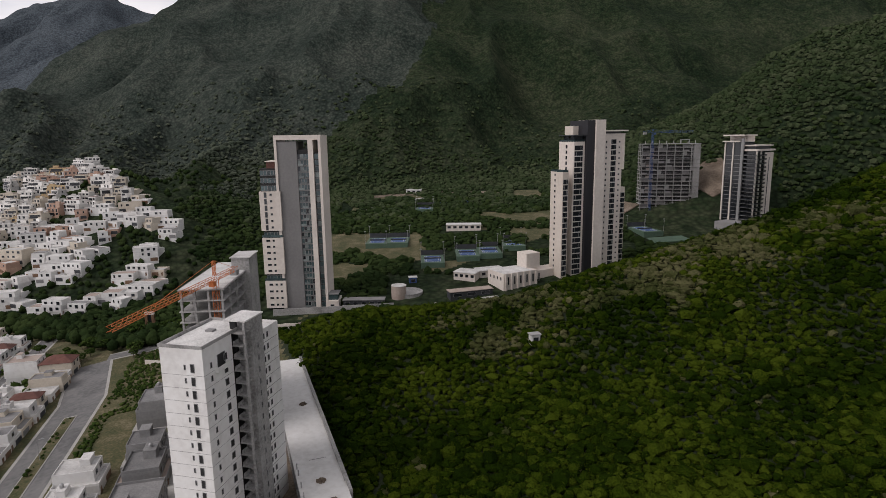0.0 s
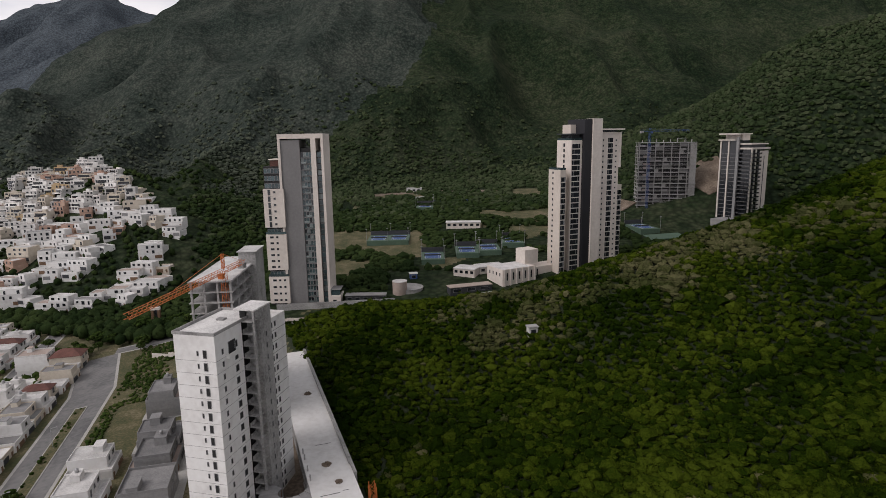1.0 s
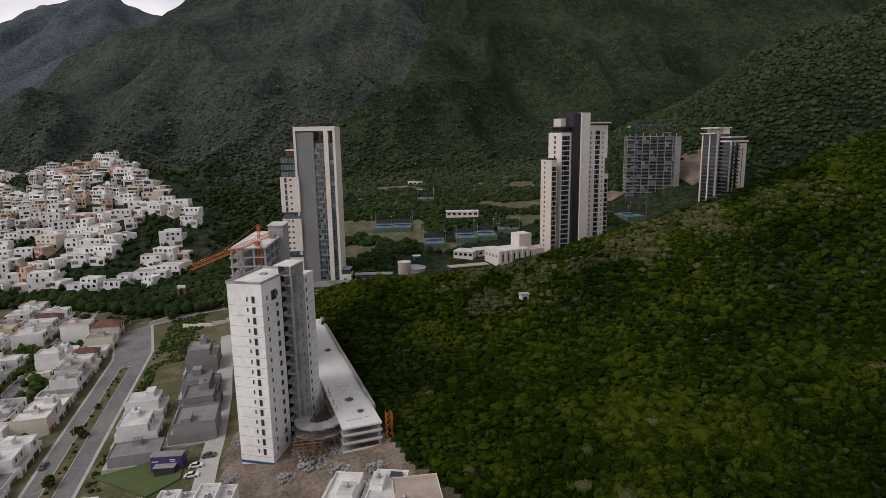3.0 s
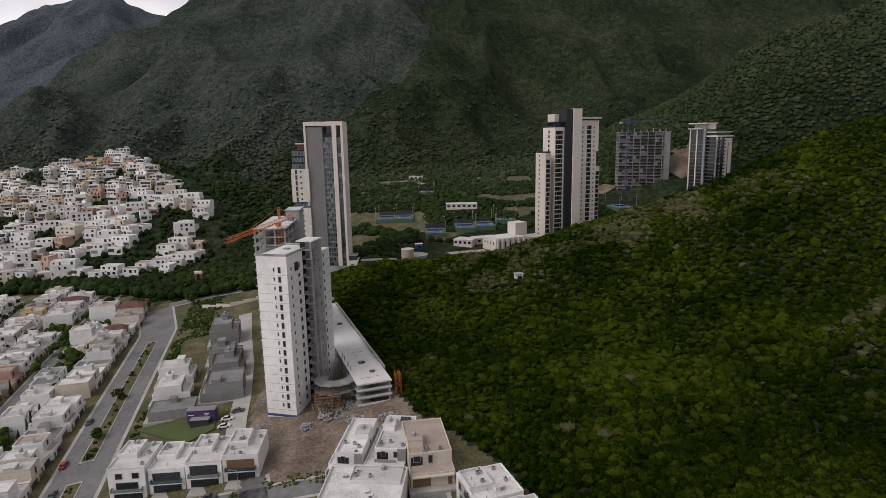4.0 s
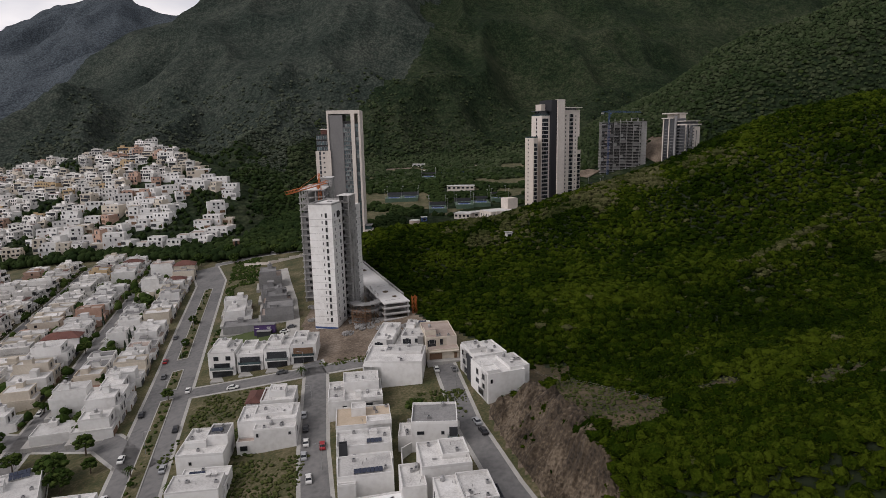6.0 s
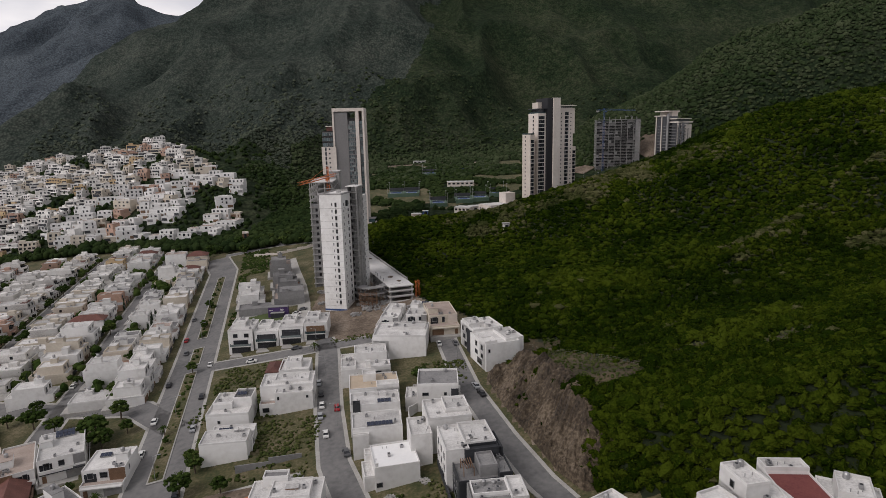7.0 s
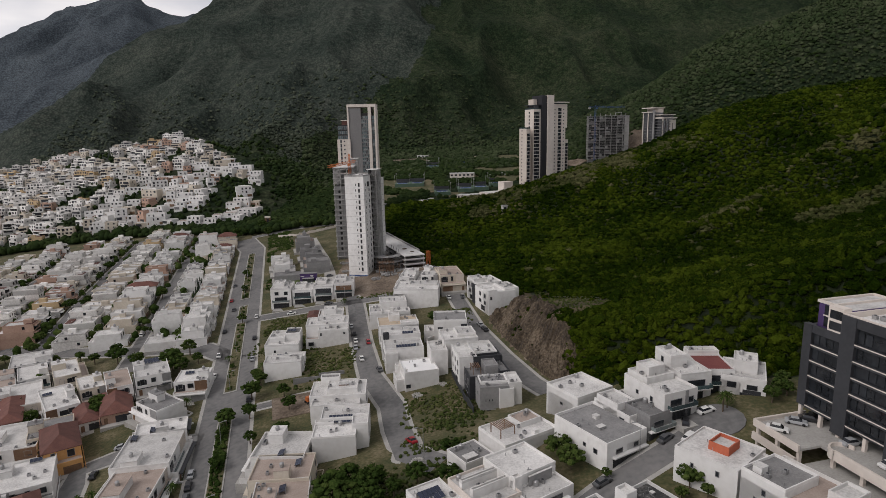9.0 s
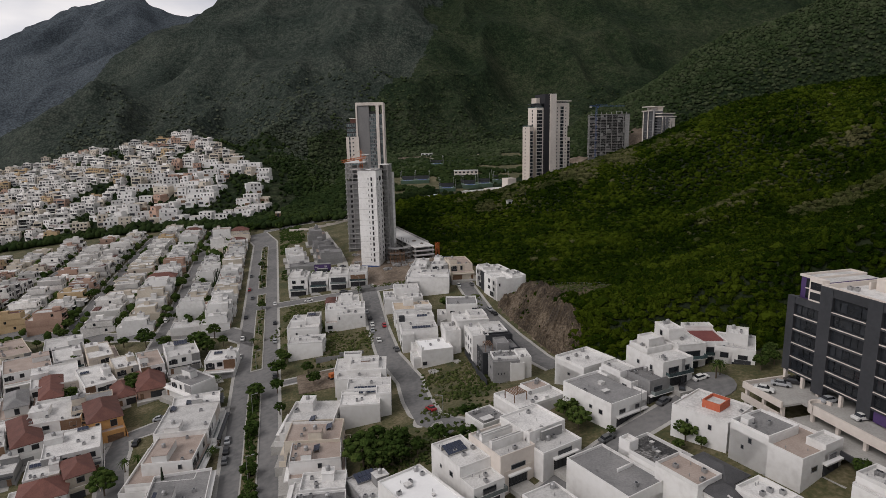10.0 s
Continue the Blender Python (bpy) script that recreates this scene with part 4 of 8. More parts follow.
twin_frame()


def podium():
    root = base("parking_podium", -23.6, 90.0, 8.7, 20.5, "long raw concrete parking podium with a pale dusty roof deck", "parking structure")
    w, length = 8.2, 82
    block(root, "roof_slab", -0.3, -0.4, -0.35, w + 0.3, length, 0, WHITE, "pale dusty concrete roof deck")
    part("parapet", Solid().box(w + 0.1, 12, 0, w + 0.3, length, 0.7).mesh("parapet", CONCRETE), root)
    for k in range(1, 4):
        block(root, "floor_slab", -0.3, -0.3, -k * 1.9 - 0.3, w + 0.3, length - 0.2, -k * 1.9, CONCRETE)
        block(root, "edge_beam", -0.35, -0.36, -k * 1.9, w + 0.3, -0.26, -k * 1.9 + 0.5, WHITE)
    for y in range(0, 82, 6):
        for x in (0.2, w - 0.2):
            part("column", shared("pod_col", lambda: Solid().box(-0.25, -0.25, -9.2, 0.25, 0.25, -0.35).mesh("column", CONCRETE)), root, at=pose(x, y + 0.3, 0))
    # Near-black fill, painted in for the shade inside the parking floors.
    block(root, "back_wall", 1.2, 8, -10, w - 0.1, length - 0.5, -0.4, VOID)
    block(root, "retaining_wall", w + 0.3, 8, -9, w + 0.9, length, 0.5, CONCRETE)
    for x, y, a, b in ((1.2, 3.0, 3.6, 0.18), (5.4, 3.4, 1.2, 0.16), (3.0, 22, 3.4, 0.14)):
        block(root, "drain_slot", x, y, 0, x + a, y + b, 0.012, DARK)
    for y in (9, 12.5, 17, 19.5):
        block(root, "starter_bar", 0.1, y, 0, 0.35, y + 0.3, 1.2, CONCRETE)
    return root


podium()


def rubble_pile(x, y, z, r, seed, mat=None, label="grey heap of building rubble and broken blocks"):
    q, s = random.Random(seed), Solid()
    for k in range(70):
        a, d = q.uniform(0, 6.3), r * math.sqrt(q.random())
        sz = q.uniform(0.08, 0.3) * (0.6 + r / 3)
        m = Matrix.Translation((d * math.cos(a), d * math.sin(a), max(0.05, (r - d) * 0.35 * q.random()))) @ Euler((q.uniform(0, 3), q.uniform(0, 3), q.uniform(0, 3))).to_matrix().to_4x4()
        s.box(-sz, -sz * 0.7, -sz * 0.5, sz, sz * 0.7, sz * 0.5, 0, m)
    ob = new("rubble_pile", s.mesh("rubble_pile", mat or CONCRETE))
    ob.location = (x, y, z)
    return tagged(ob, label, "rubble", "rubble on the building site", "stuff")


for k, (x, y, r) in enumerate(((-30, 88, 3.2), (-27, 92, 2.6), (-33, 93, 2.8), (-35, 84, 2.0), (-24, 85, 2.2), (-47, 86, 1.6), (-49.5, 100, 1.6), (-52, 113, 2.0), (-28, 101, 2.6), (-33, 100, 2.2), (-16, 84, 2.2))):
    rubble_pile(x, y, height(x, y) + 0.1, r, k)
for k, (x, y, r) in enumerate(((-24.5, 104, 0.9), (-21, 98, 0.6), (-36, 138, 0.8))):
    rubble_pile(x, y, 8.75, r, 40 + k, DIRT, "small brown heap of debris on the podium deck")


def site_scaffold():
    """Props and planks between the tower and the podium."""
    root = base("scaffold", -31, 88, height(-31, 88), 10, "rusty steel and timber scaffold beside the podium", "scaffold")
    for i in range(5):
        for j in range(3):
            part("pole", shared("scaf_pole", lambda: Solid().rod((0, 0, 0), (0, 0, 5.2), 0.07, 6).mesh("pole", WOOD)), root, at=pose(i * 1.4 - 2.8, j * 1.5, 0, 3 * (i - 2), 2 * (j - 1)))
    for z in (1.6, 3.2, 4.8):
        for j in range(3):
            part("plank", shared("scaf_plank", lambda: Solid().box(-3.1, -0.2, 0, 3.1, 0.2, 0.08).mesh("plank", WOOD)), root, at=pose(0, j * 1.5, z))


site_scaffold()


def site_ramp():
    """The curved ramp that is being cast between the tower and the podium."""
    root = base("concrete_ramp", -29.5, 97, height(-29.5, 97), 0, "unfinished curved concrete ramp on props between tower and podium", "ramp")
    for k in range(9):
        a, b = radians(150 + k * 22), radians(150 + (k + 1) * 22 + 1)
        for z in (2.2 + k * 0.22, 4.6 + k * 0.18):
            quad = [(r * math.cos(t), r * math.sin(t)) for r, t in ((3.0, a), (3.0, b), (6.4, b), (6.4, a))]
            part("ramp_slab", Solid().prism(quad[::-1], z, z + 0.3).mesh("ramp_slab", GREY), root)
        for r in (3.4, 6.0):
            part("prop", shared(("ramp_prop", r), lambda: Solid().rod((0, 0, -1), (0, 0, 4.6), 0.09, 6).mesh("prop", WOOD)), root, at=pose(r * math.cos(a), r * math.sin(a), 0, 4 * (k % 3 - 1), 3 * (k % 2)))


site_ramp()
strip("site_road", [(-52, 82), (-54.5, 92), (-56.6, 102), (-62.5, 124), (-70.5, 148), (-78, 172)], 4.6, KERB, "dusty pale concrete lane beside the building site", "road", 0.12, 0.4)


def slab_tower():
    """The slim tower: a white portal frame round a grey panel and glazed bays, with stacked white boxes at its side."""
    root = base("slab_tower", -63.3, 224, 8.6, 0, "slim white-framed apartment tower with a grey panel and glazed bays", "tower")
    top = 66.8
    block(root, "frame_post", 0, 0, -3, 0.95, 13, top, WARMWHITE)
    block(root, "frame_post", 12.7, -0.3, -3, 14.6, 13, top - 1.8, WARMWHITE)
    block(root, "frame_post", 16.5, 0, -3, 17.5, 13, top - 1.8, WARMWHITE)
    block(root, "frame_beam", 0.95, 0, top - 1.8, 17.5, 13, top, WARMWHITE)
    block(root, "grey_panel", 0.95, 0.5, -3, 8.3, 12.5, top - 2.3, PANEL, "tall plain grey panel wall")
    block(root, "glazed_core", 8.3, 1.2, -3, 12.7, 12, top - 5.4, VOID)
    block(root, "glazed_core", 14.6, 0.7, -3, 16.5, 12, top - 6.5, VOID)
    for k in range(26):
        z = k * 2.3 + 0.4
        block(root, "floor_slab", 8.3, 0.75, z - 0.35, 12.7, 1.3, z - 0.08, PANEL)
        for i in range(4):
            part("pane", window_mesh(1.08, 1.9, (TEAL, CURTAIN, TEAL, GLASS, TEAL)[(k * 7 + i * 3 + k // 3) % 5]), root, at=pose(8.85 + 1.1 * i, 1.1, z))
        block(root, "balcony_rail", 8.4 + (k % 2) * 1.1, 0.66, z - 0.08, 10.6 + (k % 2) * 1.1, 0.74, z + 0.62, CURTAIN)
        part("pane", window_mesh(1.6, 1.9, (TEAL, CURTAIN, TEAL)[(k * 5 + k // 4) % 3]), root, at=pose(15.65, 0.55, z))
    # the boxes at the left
    part("roof_shelter", Solid().box(-3.6, 1.0, 54.6, 0, 9, 57.0).mesh("roof_shelter", CLAY), root, "red-brown roof shelter")
    block(root, "shelter_roof", -4.0, 0.6, 57.0, 0, 9.4, 57.4, WARMWHITE)
    for z0, z1, glazed in ((-3, 0.4, 1), (0.4, 11.2, 0), (11.2, 14.0, 1), (14.0, 28.2, 0), (28.2, 31.0, 1), (31.0, 46.0, 0), (46.0, 54.6, 1)):
        x0 = -6.6 + (0.5 if glazed else 0)
        block(root, "side_box" if not glazed else "glazed_storey", x0, -0.5 if not glazed else 0.3, z0, 0.95 if glazed else 1.4, 11, z1, VOID if glazed else WARMWHITE)
        n = max(1, int((z1 - z0) / 2.35))
        for k in range(n):
            z = max(z0, 0) + (z1 - max(z0, 0)) * k / n
            if glazed:
                for i in range(5):
                    part("pane", window_mesh(1.25, 1.9, TEAL), root, at=pose(x0 + 0.8 + 1.32 * i, 0.26, z + 0.25))
            else:
                for px, ww in ((-4.3, 1.5), (-2.2, 0.9), (-0.3, 0.9)):
                    if px < -4 and z0 > 30:
                        part("window", window_mesh(1.0, 2.1), root, at=pose(px, -0.53, z + 0.15))
                    elif not (px > -1 and z0 > 11):
                        part("window", window_mesh(ww, 0.85), root, at=pose(px, -0.53, z + 0.9))
    for z in (14.0, 31.0):
        block(root, "balcony_rail", -6.5, -0.5, z - 2.6, 1.3, -0.42, z - 1.7, TEAL)
    block(root, "annex", 17.5, -1.0, -3, 21.6, 7, 3.2, WARMWHITE)
    part("window", window_mesh(1.5, 0.8), root, at=pose(19.2, -1.03, 0.9))
    block(root, "annex_glass", 17.8, 0, 3.2, 21.2, 6, 5.4, TEAL)
    block(root, "annex_roof", 17.5, -0.2, 5.4, 21.5, 6.4, 5.6, ROOFGREY)
    return root


slab_tower()


def stepped_tower():
    """The cream tower in upright slices of differing height, with ribbons of dark windows."""
    root = base("stepped_tower", 48.4, 247.4, 14, 23.4, "cream apartment tower of stepped slices with a black stripe", "tower")
    sh = 2.32
    slices = ((1.5, 0, 4.4, 9, 44.8, BEIGE), (7.6, 1.2, 13.1, 12, 57.2, WARMWHITE), (10.4, 6, 13.1, 12.1, 63.8, BEIGE), (13.1, -0.4, 17.0, 12, 66.0, STRIPE), (17.0, -1.2, 21.9, 12, 66.2, WARMWHITE), (21.9, 0.3, 32.2, 12, 60.4, WARMWHITE), (32.2, 0.9, 35.0, 12, 37.2, BEIGE), (4.4, 4.5, 7.6, 12, 44.2, WARMWHITE))
    for x0, y0, x1, y1, z, mat in slices:
        block(root, "slice", x0, y0, -5, x1, y1, z, mat)
    block(root, "roof_cap", 21.5, -1.0, 61.3, 34.2, 11, 61.9, WARMWHITE)
    block(root, "roof_room", 22.4, 0.8, 60.4, 31.6, 10, 61.3, DARK)
    block(root, "roof_cap", 6.6, 0.6, 59.6, 13.1, 11, 60.0, DARK)
    block(root, "roof_room", 8.4, 2.2, 57.2, 12.9, 10, 59.6, GLASS)
    part("roof_rail", ring_mesh("roof_rail", 7.7, 1.3, 13.0, 11.9, 57.2, 58.0, 0.08, TEAL), root)
    part("roof_rail", ring_mesh("roof_rail", 1.6, 0.1, 4.3, 8.9, 44.8, 45.6, 0.08, TEAL), root)
    part("fin", Solid().box(32.2, 0.0, 45, 33.3, 8, 60.4).mesh("fin", WARMWHITE), root)
    for x, y, ww, hh, top in ((2.9, 0, 2.3, 1.95, 44), (10.0, 1.2, 4.2, 1.95, 56.5), (27.5, 0.3, 2.7, 1.95, 59), (23.6, 0.3, 0.7, 0.9, 58), (30.6, 0.3, 0.8, 0.7, 58), (33.6, 0.9, 2.4, 1.95, 36)):
        for k in range(int(top / sh)):
            part("window", window_mesh(ww, hh), root, at=pose(x, y - 0.02, 0.3 + k * sh + (0.5 if hh < 1 else 0)))
            if hh > 1:
                part("mullion", shared(("st_mullion", hh), lambda: Solid().box(-0.06, -0.1, 0, 0.06, 0, hh).mesh("mullion", FRAME)), root, at=pose(x + (ww / 4 if k % 2 else -ww / 4), y - 0.02, 0.3 + k * sh))
    for k in range(24):
        if k > 18:
            part("window", window_mesh(1.2, 1.5), root, at=pose(7.58, 6.5, 1 + k * sh, 0, 0, -90))
        else:
            part("window", window_mesh(0.9, 1.0), root, at=pose(1.48, 5.6, 1.2 + k * sh, 0, 0, -90))
    return root


stepped_tower()


def podium_club():
    """The white podium with upright piers in front of the cream tower."""
    root = base("podium_building", 24, 235.5, 13.0, 28, "long white low podium building with upright piers", "building")
    block(root, "hall", 0, 0, -3, 17, 12, 5.4, WARMWHITE)
    block(root, "wing", 17, 4, -3, 42, 12, 3.8, WARMWHITE)
    block(root, "raised_room", 15, 5, 5.4, 22, 12, 11.5, WARMWHITE)
    block(root, "roof", 0.3, 0.3, 5.4, 14.6, 11.7, 5.5, ROOF)
    for k in range(6):
        block(root, "pier", 0.6 + k * 3.1, -0.5, -3, 1.2 + k * 3.1, 0, 5.6, WARMWHITE)
        part("window", window_mesh(0.7, 3.4), root, at=pose(2.4 + k * 3.1, -0.02, 0.6))
    for k in range(4):
        part("window", window_mesh(0.7, 1.4), root, at=pose(-0.02, 2 + k * 2.6, 2.4, 0, 0, -90))
    return root


podium_club()


def grid_tower():
    root, sh = frame_building("grid_tower", 116.3, 350.5, -8.8, 32.6, 12, 24.5, 68.3, 20, "bare grey concrete tower frame on a cleared slope", 7, 2, 99)
    # Near-black infill, painted as the shade within the open storeys.
    block(root, "infill_wall", 0.8, 2.4, -4, 31.4, 11.2, 43, VOID)
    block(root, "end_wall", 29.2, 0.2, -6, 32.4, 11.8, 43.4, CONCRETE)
    block(root, "base_wall", -1, -1.5, -6, 31, 2, 1.6, WARMWHITE)
    for k in range(19):
        part("brick_panel", shared("gt_panel", lambda: Solid().box(0, 0, 0, 4.2, 0.2, 1.2).mesh("brick_panel", TERRACE)), root, at=pose(3.0, 1.9, k * sh)) if k % 3 else None
    for k in range(20):
        for i in range(7):
            n = (i * 5 + k * 3 + i * k) % 7
            if n < 3:
                part("block_infill", shared(("gt_infill", n), lambda: Solid().box(0, 0, 0, (1.8, 3.0, 4.0)[n], 0.2, (sh - 0.22, 0.9, sh - 0.22)[n]).mesh("block_infill", (CONCRETE, GREY, PANEL)[n])), root, at=pose(0.6 + i * 4.58, 0.5 + 0.9 * (n == 2), k * sh))
        part("safety_rail", shared("gt_rail", lambda: Solid().box(0, -0.25, 0.45, 32.6, -0.2, 0.52).box(0, -0.25, 0.8, 32.6, -0.2, 0.87).mesh("safety_rail", METAL)), root, at=pose(0, 0, (k + 1) * sh - sh))
    for k in range(8):
        block(root, "starter_column", 2 + k * 4, 3, 43.8, 2.4 + k * 4, 3.4, 45.2 + 0.4 * (k % 3), CONCRETE)
    part("roof_frame", Solid().box(22, 4, 43.8, 22.2, 4.2, 46).box(27, 4, 43.8, 27.2, 4.2, 46).box(22, 4, 46, 27.2, 4.2, 46.2).mesh("roof_frame", METAL), root)


grid_tower()


def balcony_tower():
    root = base("balcony_tower", 166.3, 311.8, 27, 33, "white and dark glass apartment tower with balconies on every floor", "tower")
    sh = 2.1
    block(root, "glazed_body", -3.5, 0.8, -4, 9, 14.5, 37.5, GLASS)
    block(root, "white_end_wall", 3.6, 0.4, -4, 11.6, 14.5, 36.6, WARMWHITE)
    block(root, "rear_body", -5, 8, -4, 6, 18, 42.2, GLASS)
    block(root, "rear_room", -0.6, 8.1, 38, 6.2, 18, 45.3, WARMWHITE)
    for x, y in ((-5.5, 17.2), (-3.9, 0.5), (-5.5, 12.6), (-0.6, 0.3)):
        block(root, "white_fin", x, y, -4, x + 0.7, y + 0.7, 37.6 if y < 8 else 42.3, WARMWHITE)
    block(root, "roof_cap", -4.4, 0, 37.5, 12.6, 15, 38.4, WARMWHITE)
    block(root, "roof_room", -3, 2, 38.4, 11, 13, 40.0, DARK)
    block(root, "roof_cap", -4, 1, 40.0, 12.2, 14, 40.6, WARMWHITE)
    block(root, "rear_cap", -6.2, 7, 45.3, 6.5, 18.6, 46, WARMWHITE)
    block(root, "rear_cap", -6.4, 9, 42.2, -4.9, 18.6, 42.8, WARMWHITE)
    block(root, "stripe", 7.2, 0.36, -4, 7.9, 0.5, 34, DARK)
    for k in range(17):
        z = 1.4 + k * sh
        part("balcony", shared("bt_bal", lambda: Solid().box(-5.2, -0.6, 0, 3.6, 0.8, 0.16).box(-5.2, -0.6, 0.16, 3.6, -0.55, 0.75, 1).mesh("balcony", PANEL, GLASS)), root, at=pose(0, 0, z))
        part("balcony", shared("bt_bal2", lambda: Solid().box(-5.4, 0, 0, -3.5, 7.2, 0.16).box(-5.4, 8.6, 0, -5.0, 17, 0.16).box(-5.4, 0, 0.16, -5.34, 7.2, 0.75, 1).mesh("balcony", PANEL, GLASS)), root, at=pose(0, 0, z))
    block(root, "pier", -5.6, 7.2, -4, -4.6, 8.6, 44, GREY)
    block(root, "base_terrace", -16, -6, -8, 4, 14, 0.6, GREY)
    for k in range(6):
        part("window", window_mesh(1.6, 1.6), root, at=pose(-14 + k * 3, -6.02, -2.4))
    return root


balcony_tower()


def office_block():
    """The dark block on its open parking decks."""
    root = base("office_block", 46.1, -57.6, 11.6, -76.6, "charcoal office block with long glazed floors over open parking decks", "office block")
    low, sh, deep = 2.4, 2.48, 13.0
    block(root, "glazed_body", 0.5, 0.55, low, 46, deep, low + 12.6, GLASS)
    block(root, "upper_body", 6.4, 0.55, low + 12.6, 46, deep, low + 15.6, GLASS)
    piers = ((0, 1.5, 13.2), (6.3, 8.6, 16.3), (14.6, 16.9, 16.3), (23.2, 25.5, 16.3), (32, 34.3, 16.3), (40.8, 43, 16.3))
    for x0, x1, z in piers:
        block(root, "dark_pier", x0, 0, low - 0.1 if x0 < 6 else 0.5, x1, 0.9, low + z, DARK)
    block(root, "side_wall", 0, 0.9, low, 0.5, deep, low + 12.9, DARK)
    block(root, "top_band", 1.5, 0.1, low + 12.0, 6.3, 0.6, low + 13.2, DARK)
    for (xa, xb, za), (xc, xd, zc) in zip(piers[1:], piers[2:]):
        block(root, "top_band", xb, 0.1, low + 14.9, xc, 0.6, low + 16.3, DARK)
    for (xa, xb, za), (xc, xd, zc) in zip(piers, piers[1:]):
        for k in range(5 if xa < 1 else 6):
            z = low + k * sh
            block(root, "floor_band", xb, 0.1, z - 0.3, xc, 0.6, z + 0.2, DARK)
            block(root, "white_sill", xb, 0.02, z + 0.02, xc, 0.1, z + 0.17, WARMWHITE)
            n = int((xc - xb) / 1.15)
            for i in range(n):
                if (i * 3 + k * 5 + int(xa)) % 4 != 1:
                    at = pose(xb + (xc - xb) * (i + 0.5) / n, 0.5, z + 0.45)
                    part("pane", shared(("office_pane", i % 2), lambda: Solid().box(-0.48, -0.05, 0, 0.48, 0, 1.6).mesh("pane", GLASS)), root, at=at)
    # the corner's set-back top floors: a purple wall, two dark windows, a white framed bay
    block(root, "set_back", 0.9, 1.6, low + 12.6, 6.3, deep - 1, low + 16.6, PURPLE, "purple set-back corner wall")
    block(root, "set_back_roof", 1.0, 1.7, low + 16.6, 6.2, deep - 1.1, low + 16.66, ROOF)
    for z in (0.5, 2.3):
        block(root, "dark_window", 2.0, 1.5, low + 12.6 + z, 3.7, 1.65, low + 14.1 + z, GLASS)
    block(root, "window_rail", 1.9, 1.4, low + 14.72, 3.8, 1.66, low + 14.88, WARMWHITE)
    block(root, "white_frame", 3.8, 0.3, low + 13.2, 6.3, 1.7, low + 17.0, WARMWHITE)
    for z in (13.5, 15.2):
        block(root, "bay_window", 4.1, 0.24, low + z, 6.1, 0.32, low + z + 1.25, GLASS)
    part("parapet", ring_mesh("parapet", 0.7, 1.4, 3.8, deep - 0.8, low + 16.6, low + 17.0, 0.25, WARMWHITE), root)
    part("parapet", ring_mesh("parapet", 6.3, 0.3, 46, deep, low + 15.6, low + 16.5, 0.3, WARMWHITE), root)
    block(root, "roof", 6.6, 0.6, low + 15.6, 45.7, deep - 0.3, low + 15.7, ROOF)
    for x, y, w, d, h in ((8.6, 7.0, 0.3, 5.5, 1.2), (9.5, 7.4, 5.5, 4.4, 2.0), (17, 4.5, 5, 6, 1.4), (24, 5, 7, 5, 2.0), (34, 6, 5, 4, 1.7)):
        block(root, "plant_room", x, y, low + 15.7, x + w, y + d, low + 15.7 + h, WARMWHITE)
    for x, y in ((8.0, 4.0), (8.9, 4.4), (15.2, 3.4), (15.4, 5.2), (20.6, 3.2)):
        part("air_conditioner", cooler_mesh(), root, at=pose(x, y, low + 15.7))
    for k, x in enumerate((0.5, 4.2, 7.4, 11.6, 15.7, 20, 24.3, 28.6, 33.1, 37.5)):
        part("column", shared("ob_col", lambda: Solid().box(-0.25, -0.25, -5, 0.25, 0.25, 2.5).mesh("column", WARMWHITE)), root, at=pose(x, 0.5, 0))
        part("column", shared("ob_col3", lambda: Solid().box(-0.25, -0.25, -5, 0.25, 0.25, 2.5).mesh("column", WARMWHITE)), root, at=pose(x, 7.5, 0))
    for k in range(5):
        block(root, "purple_panel", 17.2 + k * 4.2, 0.35, 0.3, 21 + k * 4.2, 0.55, low - 0.1, PURPLE)
    # Near-black backing paints in the shade under the raised floors.
    block(root, "back_wall", 1, 11, -6, 46, deep, low, VOID)
    # upper deck with its wing, the curved ramp head, and the lane below
    block(root, "parking_deck", 0.2, -7.6, -0.35, 8.6, deep, 0, KERB, "pale concrete parking deck")
    block(root, "parking_deck", 8.6, -3.9, -0.35, 46, deep, 0, KERB)
    block(root, "lower_deck", 8.6, -7.4, -2.75, 46, 10.9, -2.45, KERB)
    block(root, "deck_wall", 0.0, -7.9, -0.5, 8.6, -7.6, 0.6, WARMWHITE)
    block(root, "deck_wall", -0.1, -7.6, -0.5, 0.2, 2, 0.6, WARMWHITE)
    block(root, "deck_wall", 11.0, -4.2, -0.9, 46, -3.9, 0.6, WARMWHITE)
    block(root, "lower_wall", 0.0, -8.0, -2.7, 8.2, -7.7, -1.5, WARMWHITE)
    block(root, "lower_wall", 16, -7.7, -2.9, 46, -7.4, -2.0, DARK)
    bend = Solid()
    for k in range(8):
        a, b = radians(90 + k * 22.5), radians(112.5 + k * 22.5)
        p, q = (11 + 1.7 * math.cos(a), -2.4 + 1.7 * math.sin(a)), (11 + 1.7 * math.cos(b), -2.4 + 1.7 * math.sin(b))
        for r0, r1 in ((1.0, 1.15),):
            u, v = (11 + 1.95 * math.cos(a), -2.4 + 1.95 * math.sin(a)), (11 + 1.95 * math.cos(b), -2.4 + 1.95 * math.sin(b))
            bend.quad((*p, 0.6), (*q, 0.6), (*v, 0.6), (*u, 0.6)).quad((*u, -0.9), (*u, 0.6), (*v, 0.6), (*v, -0.9)).quad((*p, 0), (*q, 0), (*q, 0.6), (*p, 0.6))
    part("ramp_wall", bend.mesh("ramp_wall", WARMWHITE), root)
